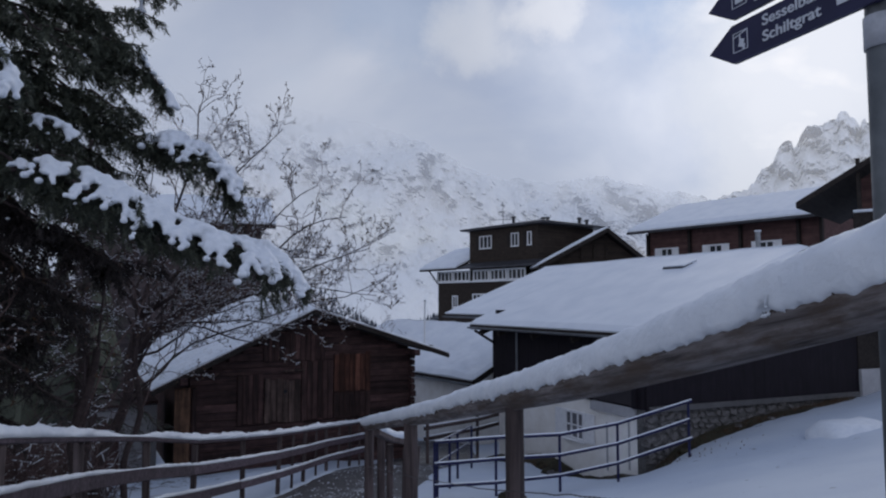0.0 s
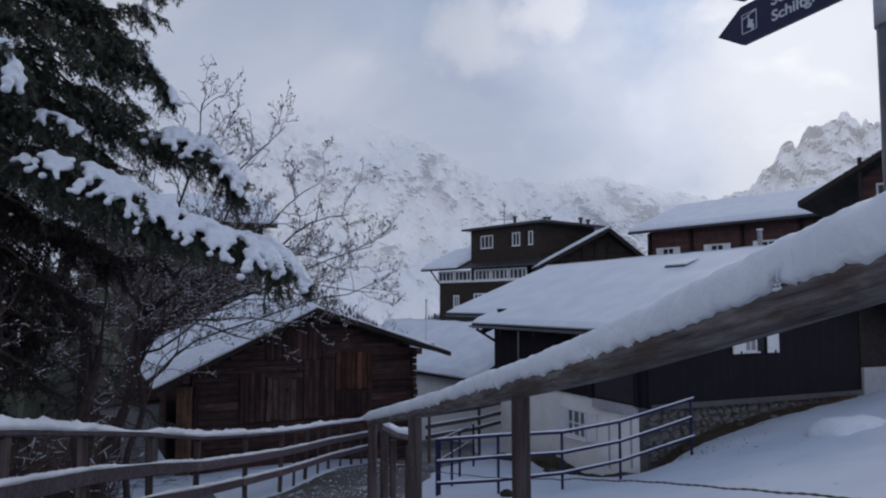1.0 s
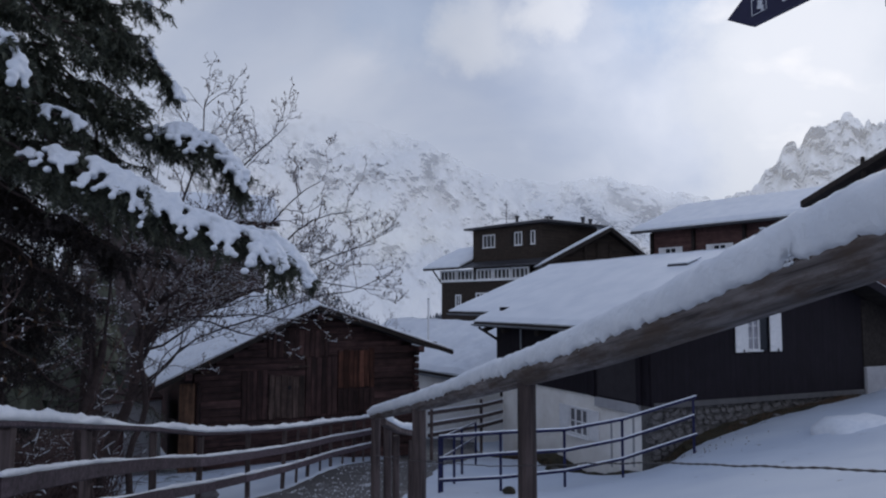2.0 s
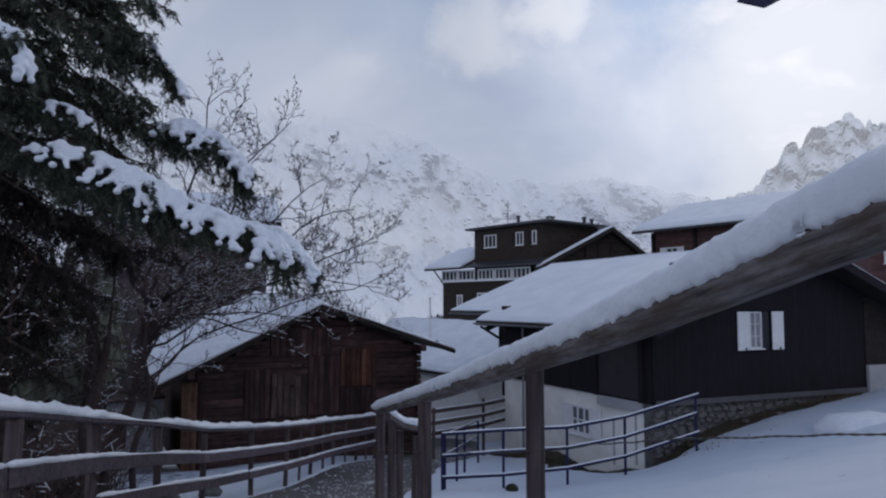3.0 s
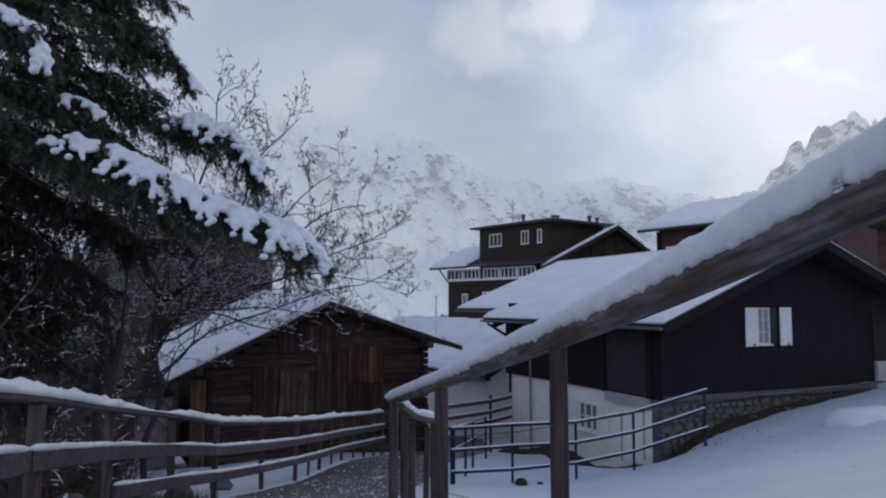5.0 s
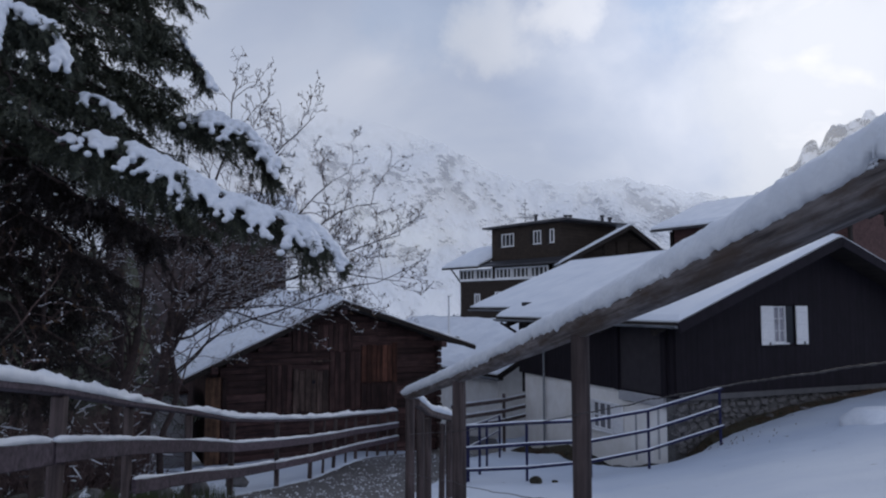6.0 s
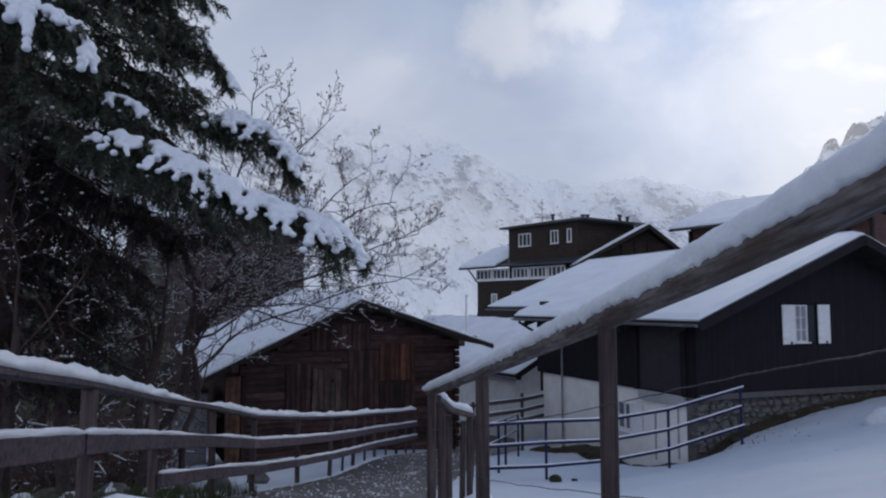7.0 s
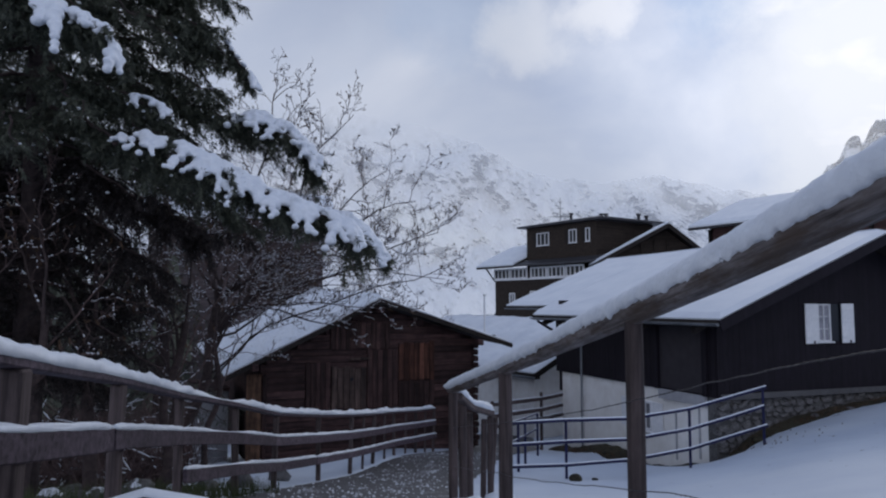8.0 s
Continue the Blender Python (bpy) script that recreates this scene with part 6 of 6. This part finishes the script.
# taller bare trees behind the barn
for k, (x, y, h) in enumerate(((-6.4, 40, 6.5), (-4.6, 42, 6.0), (-8.0, 43, 7.0), (-3.2, 44, 5.0))):
    z0 = ground_z(x, y)
    bare_tree("bare_tree", "distant leafless tree behind the barn roof", (x, y), (x + 0.2, y, z0 + h * 0.4),
              [(x - 1.5, y, z0 + h), (x + 1.4, y + 0.5, z0 + h * 1.05), (x, y, z0 + h * 1.2), (x + 2.2, y, z0 + h * 0.8), (x - 2.3, y, z0 + h * 0.8)], 0.14, 40 + k, 0.3, 0.0)


# ---- fir ----
class Fir:
    def __init__(self, seed):
        self.rng, self.wood, self.need, self.shaded, self.snow = random.Random(seed), Geo(), Geo(), Geo(), Geo()
        self.dust = 0.11

    def needles(self, a, b, dens=55, ln=0.075):
        rng = self.rng
        d = b - a
        L = d.length
        if L < 1e-4:
            return
        d /= L
        o1 = d.orthogonal().normalized()
        o2 = d.cross(o1)
        V, F = self.need.v, self.need.f
        for _ in range(max(2, int(L * dens))):
            p = a + d * (rng.random() * L)
            w = rng.random() * 6.283
            rad = o1 * math.cos(w) + o2 * math.sin(w)
            e = p + (d * 0.75 + rad * 0.85) * ln * rng.uniform(0.7, 1.25)
            s = d.cross(rad) * rng.uniform(0.007, 0.012)
            i = len(V)
            V.append((p - s)[:])
            V.append((p + s)[:])
            V.append(e[:])
            F.append((i, i + 1, i + 2))

    def lump(self, p, r, flat=0.7):
        g = self.snow
        n, m = 7, 5
        o = len(g.v)
        s = self.rng.random() * 50
        for j in range(1, m):
            ph = math.pi * j / m
            for i in range(n):
                th = 2 * math.pi * i / n
                q = r * (1 + 0.2 * noise.noise(Vector((s, th, ph))))
                g.v.append((p.x + q * math.sin(ph) * math.cos(th), p.y + q * math.sin(ph) * math.sin(th), p.z + q * flat * math.cos(ph)))
        g.v.append((p.x, p.y, p.z + r * flat))
        g.v.append((p.x, p.y, p.z - r * flat))
        t, b = len(g.v) - 2, len(g.v) - 1
        for j in range(m - 2):
            for i in range(n):
                i2 = (i + 1) % n
                g.f.append((o + j * n + i, o + (j + 1) * n + i, o + (j + 1) * n + i2, o + j * n + i2))
        for i in range(n):
            i2 = (i + 1) % n
            g.f.append((t, o + i, o + i2))
            g.f.append((b, o + (m - 2) * n + i2, o + (m - 2) * n + i))

    def bough(self, pts, width, snow=0.0, snow_from=0.3, step=0.075, dens=55, droop=0.35):
        """A drooping bough with side twigs and needles; snow pillows on top of it if wanted."""
        rng = self.rng
        pts = [Vector(p) for p in pts]
        fine = []
        for a, b in zip(pts, pts[1:]):
            n = max(2, int((b - a).length / 0.15))
            fine += [a.lerp(b, i / n) for i in range(n)]
        fine.append(pts[-1])
        # round the kinks
        for _ in range(4):
            fine = [fine[0]] + [(fine[i - 1] + fine[i] * 2 + fine[i + 1]) / 4 for i in range(1, len(fine) - 1)] + [fine[-1]]
        w0 = rng.random() * 40
        fine = [p + Vector((noise.noise(Vector((w0, i * 0.35, 0))), noise.noise(Vector((w0, i * 0.35, 5))), noise.noise(Vector((w0, i * 0.35, 9))))) * 0.16 * min(1, i / 5) for i, p in enumerate(fine)]
        N = len(fine)
        self.wood.tube(fine, [lerp(0.035, 0.006, i / (N - 1)) for i in range(N)], 5, False)
        L = sum((b - a).length for a, b in zip(fine, fine[1:]))
        k = int(L / step)
        for c in range(k):
            q = 0.08 + 0.92 * c / k
            x = q * (N - 1)
            i = min(N - 2, int(x))
            p = fine[i].lerp(fine[i + 1], x - i)
            ax = (fine[i + 1] - fine[i]).normalized()
            side = Vector((ax.y, -ax.x, 0))
            side = side.normalized() if side.length > 1e-3 else Vector((1, 0, 0))
            prof = (0.45 + 0.55 * math.sin(min(1, q * 1.25) * math.pi * 0.6)) * (1.0 if q < 0.8 else max(0.4, (1 - q) / 0.2))
            # boughs are made of rounded sprays with gaps between them
            for sg in (-1, 1):
                spray = 0.72 + 0.75 * noise.noise(Vector((q * L * 3.3, sg * 5.1, p.x + pts[0].z)))
                if spray < 0.42:
                    continue
                ln = width * prof * spray * rng.uniform(0.6, 1.2)
                d = (ax * 0.65 + side * sg * rng.uniform(0.7, 1.0) + Vector((0, 0, -droop * rng.uniform(0.4, 1.3)))).normalized()
                d = (d + Vector((rng.gauss(0, 0.16), rng.gauss(0, 0.16), rng.gauss(0, 0.16)))).normalized()
                e = p + d * ln
                mid = p + d * ln * 0.5 + Vector((0, 0, 0.05 * ln))
                self.needles(p, mid, dens)
                self.needles(mid, e, dens)
                if rng.random() < self.dust and p.z > 3.0:
                    self.lump(p.lerp(e, rng.uniform(0.2, 0.9)) + Vector((0, 0, 0.02)), rng.uniform(0.020, 0.042), 0.6)
                for h in range(int(ln / 0.085)):
                    u = (h + rng.random()) * 0.085 / ln
                    if u > 0.95:
                        break
                    s0 = p.lerp(e, u)
                    sd = (d * 0.7 + d.cross(Vector((0, 0, 1))) * rng.choice((-1, 1)) * 0.7 + Vector((0, 0, -0.25 - droop * 0.6))).normalized()
                    self.needles(s0, s0 + sd * rng.uniform(0.07, 0.17) * min(1, ln / 0.3), dens)
        if snow > 0:
            self.pillow(fine[int(N * snow_from):], width * 0.6, snow)

    def pillow(self, axis, wide, r):
        """Snow lying over a bough: a lumpy sheet that sags over the drooping sprays in fingers."""
        rng = self.rng
        axis = [Vector(p) for p in axis]
        if len(axis) < 2:
            return
        L = sum((b - a).length for a, b in zip(axis, axis[1:]))
        s = rng.random() * 60
        N = len(axis)

        def at(q):
            x = q * (N - 1)
            i = min(N - 2, int(x))
            ax = (axis[i + 1] - axis[i]).normalized()
            side = Vector((ax.y, -ax.x, 0)).normalized()
            return axis[i].lerp(axis[i + 1], x - i), ax, -side if side.y > 0 else side

        # the crown of the pillow along the bough
        for c in range(int(L / (r * 0.48))):
            q = rng.random()
            p, ax, side = at(q)
            end = min(1.0, 0.4 + 3.0 * min(q, 1 - q))
            p = p + side * rng.gauss(0.3, 0.6) * r + Vector((0, 0, rng.gauss(0, r * 0.15)))
            self.lump(p, r * rng.uniform(0.55, 0.95) * (0.65 + 0.35 * end), 0.7)
        # fingers of snow that lie along the drooping sprays
        for c in range(int(L / (r * 0.48))):
            q = rng.random()
            p, ax, side = at(q)
            u = q * L
            end = min(1.0, 0.35 + 3.2 * min(q, 1 - q))
            reach = wide * end * max(0.12, 0.66 + 1.1 * noise.noise(Vector((u * 5.5, s, 0)))) * rng.uniform(0.45, 1.1)
            if noise.noise(Vector((u * 9.0, 3.0, s + 9))) < -0.12:
                continue
            d = (side * rng.uniform(0.55, 0.9) + ax * rng.gauss(0.2, 0.45) + Vector((0, 0, -0.42))).normalized()
            g, rad = 0.0, r * rng.uniform(0.80, 1.2)
            while g < reach:
                w = g / reach
                c3 = p + d * g + Vector((rng.gauss(0, 0.012), rng.gauss(0, 0.012), -0.28 * reach * w * w + rng.gauss(0, 0.010)))
                if rng.random() < 0.9:
                    self.lump(c3, rad * rng.uniform(0.72, 1.15) * (1.0 - 0.22 * w), 0.78)
                g += rad * 0.85

    def done(self, label, x, y, voxel):
        m = pose(x, y, ground_z(x, y))
        inv = m.inverted()
        t = thing("fir_tree", label, "tree", m, "fir trees")
        for nm, g, mt in (("trunk", self.wood, BARK), ("crown", self.need, NEEDLE), ("dead_growth", self.shaded, SHADEBOUGH), ("snow", self.snow, SNOW)):
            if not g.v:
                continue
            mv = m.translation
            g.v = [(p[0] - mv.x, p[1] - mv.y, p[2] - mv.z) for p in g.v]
            ob = part(nm, g, mt, t, {"snow": "pillows of fresh snow on the boughs", "dead_growth": "low boughs with the crown's shade in their dark colour"}.get(nm, ""), smooth=nm in ("trunk", "snow"))
            if nm != "trunk":
                ob["kind"] = "stuff"
            if nm == "snow":
                rm = ob.modifiers.new("merge", "REMESH")
                rm.mode, rm.voxel_size, rm.use_smooth_shade = "VOXEL", voxel, True
                sm = ob.modifiers.new("soften", "SMOOTH")
                sm.factor, sm.iterations = 0.5, 2
        return t


FX, FY = -6.4, 9.7
fir = Fir(7)
fz = ground_z(FX, FY)
fir.wood.tube([(FX, FY, fz - 0.2), (FX + 0.05, FY, fz + 4), (FX, FY + 0.05, fz + 9), (FX, FY, fz + 15)], [0.22, 0.19, 0.13, 0.03], 12)
# the great snowy boughs that reach over the fence, each a fan of lesser ones
unshaded = fir.need


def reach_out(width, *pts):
    """One bough of the fir, from the trunk to its tip; low ones are coloured as shaded."""
    fir.need = fir.shaded if pts[0][2] < 3.8 and pts[0][0] == FX else unshaded
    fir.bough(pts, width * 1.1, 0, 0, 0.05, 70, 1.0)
    fir.need = unshaded


def snowy_spray(sag, deep, *line):
    """Snow along the upper edge of a bough, and the sprays that carry it."""
    fine = []
    for a, b in zip(line, line[1:]):
        fine += [Vector(a).lerp(Vector(b), i / 4) for i in range(4)]
    fir.pillow(fine + [Vector(line[-1])], sag * 1.02, deep * 0.66)
    back = Vector((0, 0.04, -0.06))
    fir.bough([p + back for p in fine[::3]] + [Vector(line[-1]) + back], sag, 0, 0, 0.05, 95, 1.1)


reach_out(0.60, (FX, FY, 4.4), (-5.2, 8.9, 3.8), (-4.2, 8.35, 3.32), (-3.3, 8.4, 3.05), (-2.5, 8.55, 2.68), (-1.9, 8.7, 2.38), (-1.45, 8.8, 2.08))
reach_out(0.40, (-3.4, 8.5, 2.95), (-2.8, 8.9, 2.80), (-2.0, 9.15, 2.55), (-1.42, 9.25, 2.12))
reach_out(0.5, (-4.6, 8.6, 3.5), (-3.8, 8.9, 3.25), (-3.0, 9.1, 2.85), (-2.4, 9.3, 2.55))
reach_out(0.55, (FX, FY, 5.0), (-5.0, 10.1, 4.6), (-3.8, 10.2, 4.15), (-3.1, 10.25, 3.98), (-2.5, 10.3, 3.45))
reach_out(0.55, (FX, FY, 4.8), (-5.0, 10.0, 4.5), (-4.0, 10.2, 4.15), (-3.2, 10.5, 3.75))
reach_out(0.5, (FX, FY, 6.7), (-5.2, 10.5, 6.25), (-4.25, 10.5, 5.5), (-3.5, 10.55, 4.68))
reach_out(0.6, (FX, FY, 5.6), (-5.6, 8.4, 5.2), (-4.9, 7.9, 4.8), (-4.3, 7.75, 4.4), (-4.05, 7.75, 4.05))
reach_out(0.5, (FX, FY, 5.7), (-5.8, 8.3, 5.2), (-5.2, 7.6, 4.7), (-4.7, 7.6, 4.2))
reach_out(0.5, (FX, FY, 7.6), (-5.2, 10.6, 7.4), (-4.3, 10.9, 7.0), (-3.4, 11.05, 6.75))
reach_out(0.6, (FX, FY, 8.2), (-5.2, 10.6, 7.8), (-4.2, 10.8, 7.1), (-3.8, 10.9, 6.5))
reach_out(0.62, (FX, FY, 6.2), (-5.4, 10.3, 5.9), (-4.6, 10.4, 5.55), (-4.0, 10.5, 5.15))
reach_out(0.62, (FX, FY, 5.6), (-5.4, 10.0, 5.2), (-4.5, 10.1, 4.7), (-3.9, 10.2, 4.3))
reach_out(0.6, (FX, FY, 6.9), (-5.3, 9.9, 6.6), (-4.6, 10.2, 6.1), (-4.1, 10.3, 5.6))
reach_out(0.5, (FX, FY, 4.7), (-5.6, 9.2, 4.5), (-4.8, 9.0, 4.2), (-4.1, 9.0, 3.85))
reach_out(0.6, (FX, FY, 3.6), (-5.3, 9.0, 3.3), (-4.3, 8.8, 2.75), (-3.4, 8.8, 2.3))
reach_out(0.5, (FX, FY, 3.2), (-5.3, 9.3, 3.0), (-4.2, 9.2, 2.6), (-3.1, 9.2, 2.2))
reach_out(0.40, (FX, FY, 6.36), (-5.08, 10.22, 6.21), (-4.33, 10.27, 6.00), (-3.88, 10.29, 5.96), (-3.52, 10.31, 5.82))
reach_out(0.55, (FX, FY, 5.82), (-4.93, 9.97, 5.67), (-4.29, 10.01, 5.51), (-3.71, 10.04, 5.41))
reach_out(0.55, (FX, FY, 5.46), (-5.23, 10.09, 5.31), (-4.58, 10.13, 5.10), (-3.89, 10.17, 4.96))
reach_out(0.45, (FX, FY, 4.98), (-4.89, 9.94, 4.83), (-4.17, 9.98, 4.59), (-3.57, 10.02, 4.42))
reach_out(0.50, (FX, FY, 6.85), (-4.25, 10.22, 6.70), (-3.79, 10.25, 6.45), (-3.65, 10.29, 6.12))
reach_out(0.62, (FX, FY, 4.2), (-5.2, 10.4, 3.9), (-4.2, 10.7, 3.5), (-3.3, 10.8, 3.0))
reach_out(0.62, (FX, FY, 3.9), (-5.2, 10.6, 3.6), (-4.3, 10.9, 3.1), (-3.5, 11.0, 2.6))
reach_out(0.55, (FX, FY, 4.6), (-5.3, 10.2, 4.4), (-4.6, 10.3, 4.0), (-3.9, 10.4, 3.6))
reach_out(0.6, (FX, FY, 3.0), (-5.4, 9.2, 2.7), (-4.6, 9.0, 2.2), (-4.0, 9.0, 1.8))
snowy_spray(0.46, 0.085, (-4.42, 8.16, 3.40), (-4.1, 8.2, 3.46), (-3.80, 8.25, 3.40))
snowy_spray(0.75, 0.09, (-3.72, 8.27, 3.38), (-3.36, 8.35, 3.24), (-2.95, 8.42, 3.02), (-2.7, 8.46, 2.88))
snowy_spray(0.72, 0.10, (-2.66, 8.47, 2.84), (-2.3, 8.54, 2.70), (-2.0, 8.6, 2.58), (-1.72, 8.66, 2.44), (-1.55, 8.7, 2.30))
snowy_spray(0.42, 0.085, (-2.18, 9.11, 2.66), (-1.79, 9.16, 2.59), (-1.52, 9.22, 2.36), (-1.30, 9.28, 2.06))
snowy_spray(0.72, 0.10, (-3.71, 10.13, 4.18), (-3.33, 10.15, 4.22), (-2.92, 10.17, 4.06), (-2.6, 10.21, 3.75), (-2.43, 10.24, 3.5))
snowy_spray(0.32, 0.085, (-4.02, 10.4, 5.55), (-3.86, 10.45, 5.28), (-3.63, 10.48, 4.98), (-3.46, 10.5, 4.72))
snowy_spray(0.12, 0.06, (-4.02, 10.4, 6.5), (-3.98, 10.42, 6.2), (-3.97, 10.42, 5.9))
snowy_spray(0.85, 0.13, (-5.5, 7.6, 5.2), (-4.96, 7.6, 4.90), (-4.70, 7.6, 4.78))
snowy_spray(0.58, 0.10, (-4.66, 7.6, 4.72), (-4.45, 7.6, 4.66), (-4.22, 7.6, 4.5), (-4.0, 7.62, 4.1))
snowy_spray(0.36, 0.07, (-4.64, 8.99, 4.16), (-4.39, 9.01, 4.13), (-4.12, 9.03, 3.94))
rf = random.Random(31)
z = 0.7
while z < 12.0:
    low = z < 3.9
    fir.need, fir.dust = (fir.shaded, 0.0) if low else (unshaded, 0.11)
    reach = 2.5 * min(1.0, (14.0 - z) / 7.0) * min(1.0, 0.55 + z * 0.12) + 0.2
    for k in range(5):
        a = rf.random() * 6.283 if k < 3 else rf.uniform(1.7, 4.6)
        ln = reach * rf.uniform(0.65, 1.05)
        d = Vector((math.cos(a), math.sin(a), 0))
        p0 = Vector((FX, FY, z + rf.uniform(-0.12, 0.12)))
        fir.bough([p0, p0 + d * ln * 0.5 + Vector((0, 0, -0.10 * ln)), p0 + d * ln + Vector((0, 0, -0.40 * ln))], 0.62, 0, 0.6, 0.085, 48, 0.7)
    z += 0.23 if z < 4.0 else 0.295
fir.done("tall dark fir tree with heavy snow on its boughs", FX, FY, 0.019)
for n, (GX, GY, top, rch, low) in enumerate(((-11.2, 14.6, 15, 3.2, -0.5), (-8.8, 18.8, 6.3, 2.4, -1.0), (-14.5, 18.5, 16, 3.6, -0.5))):
    fir2 = Fir(8 + n)
    fir2.dust = 0.0
    gz = ground_z(GX, GY)
    fir2.wood.tube([(GX, GY, gz - 0.2), (GX, GY, top)], [0.24, 0.04], 10)
    z = low
    while z < top - 1:
        reach = rch * min(1.0, (top + 0.5 - z) / 9.0) + 0.3
        for k in range(4):
            a = rf.random() * 6.283
            ln = reach * rf.uniform(0.65, 1.05)
            d = Vector((math.cos(a), math.sin(a), 0))
            p0 = Vector((GX, GY, z + rf.uniform(-0.15, 0.15)))
            fir2.bough([p0, p0 + d * ln * 0.5 + Vector((0, 0, -0.10 * ln)), p0 + d * ln + Vector((0, 0, -0.42 * ln))], 0.6, 0, 0.55, 0.16, 22, 0.7)
        z += 0.42
    fir2.done("dark fir tree standing behind another fir", GX, GY, 0.05)

# ---- thicket under the trees ----
rt = random.Random(12)
stems, flecks = Tree(70, 0.0, 0.0), Tree(71)
for _ in range(2300):
    x, y = rt.uniform(-14.0, -5.2), rt.uniform(12.2, 24.0)
    if (y > 17 and x > -0.5 * y) or x > -6.3 - 0.12 * (y - 12):
        continue
    b = Vector((x, y, ground_z(x, y) - 0.05))
    for _ in range(3):
        tip = b + Vector((rt.gauss(0, 0.55), rt.gauss(0, 0.55), rt.uniform(0.3, 1.9)))
        pts = limb_pts(b, tip, rt, 0.3, 6, 0.12)
        stems.twigs.tube(pts, [0.011, 0.010, 0.009, 0.008, 0.006, 0.005, 0.004], 3, False)
        for j in (3, 4, 5):
            side = pts[j] + Vector((rt.gauss(0, 0.22), rt.gauss(0, 0.22), rt.gauss(0.05, 0.15)))
            stems.twigs.tube([pts[j], side], [0.006, 0.004], 3, False)
            if rt.random() < 0.13:
                o = Vector((0, 0, 0.010))
                flecks.snow.tube([pts[j].lerp(side, 0.2) + o, pts[j].lerp(side, 0.6) + o * 1.5, side + o], [0.008, 0.014, 0.007], 4)
brush = thing("thicket", "tangled leafless brushwood flecked with snow under the trees", "bush", pose(-9, 15, ground_z(-9, 15)), kind="stuff")
for nm, g, mt, lb in (("stems", stems.twigs, TWIG, ""), ("snow", flecks.snow, SNOW, "snow lodged on the stems")):
    g.v = [tuple(Vector(p) - brush.matrix_basis.translation) for p in g.v]
    part(nm, g, mt, brush, lb)["kind"] = "stuff"

# ---- grass and litter ----
rg = random.Random(5)
geo = Geo()
for _ in range(420):
    x, y = rg.uniform(-5.6, -3.0), rg.uniform(4.5, 12.0)
    if x > left_line(0, 0)[0].x + 5 or noise.noise(Vector((x * 0.9, y * 0.9, 3))) < -0.05:
        continue
    zg = ground_z(x, y)
    for _ in range(14):
        px, py = x + rg.gauss(0, 0.06), y + rg.gauss(0, 0.06)
        h = rg.uniform(0.08, 0.26)
        lx, ly = rg.gauss(0, 0.05), rg.gauss(0, 0.05)
        geo.add([(px - 0.004, py, zg - 0.01), (px + 0.004, py, zg - 0.01), (px + lx, py + ly, zg + h)], [(0, 1, 2)])
tagged(part("grass", geo, GRASS), "dull green winter grass poking through snow", "grass", kind="stuff")
geo = Geo()
for _ in range(500):
    q = rg.random()
    p = CH_M @ (Vector((-rg.uniform(0.05, 0.7), 7.5 * q, 0)) if rg.random() < 0.5 else Vector((7 * q, -rg.uniform(0.05, 0.6), 0)))
    zg = ground_z(p.x, p.y)
    for _ in range(8):
        px, py = p.x + rg.gauss(0, 0.06), p.y + rg.gauss(0, 0.06)
        geo.add([(px - 0.008, py, zg), (px + 0.008, py, zg), (px + rg.gauss(0, 0.06), py + rg.gauss(0, 0.06), zg + rg.uniform(0.04, 0.16))], [(0, 1, 2)])
for _ in range(46):
    x, y = rg.gauss(6.7, 0.75), rg.gauss(17.6, 0.55)
    zg, h = ground_z(x, y), rg.uniform(0.02, 0.07)
    a = rg.random() * 6.28
    geo.add([(x, y, zg), (x + 0.03 * math.cos(a), y + 0.03 * math.sin(a), zg + 0.004), (x + 0.012, y, zg + h)], [(0, 1, 2)])
tagged(part("dry_grass", geo, DEADLEAF), "withered grass along the foot of the wall", "grass", kind="stuff")
geo = Geo()
for _ in range(1000):
    y = rg.uniform(3, 22)
    x = path_mid(y) + rg.gauss(0, 0.75)
    if abs(x - path_mid(y)) > 1.4:
        continue
    zg = ground_z(x, y) + 0.03
    s = rg.uniform(0.008, 0.028)
    a = rg.random() * 6.28
    bx_, by_ = math.cos(a) * s, math.sin(a) * s
    geo.add([(x - bx_, y - by_, zg - 0.01), (x + by_, y - bx_, zg - 0.012), (x + bx_, y + by_, zg - 0.01), (x - by_, y + bx_, zg - 0.012), (x, y, zg + s * 0.35)], [(0, 1, 4), (1, 2, 4), (2, 3, 4), (3, 0, 4)])
tagged(part("slush", geo, SNOW), "crumbs of trodden snow and slush on the path", "snow", kind="stuff")
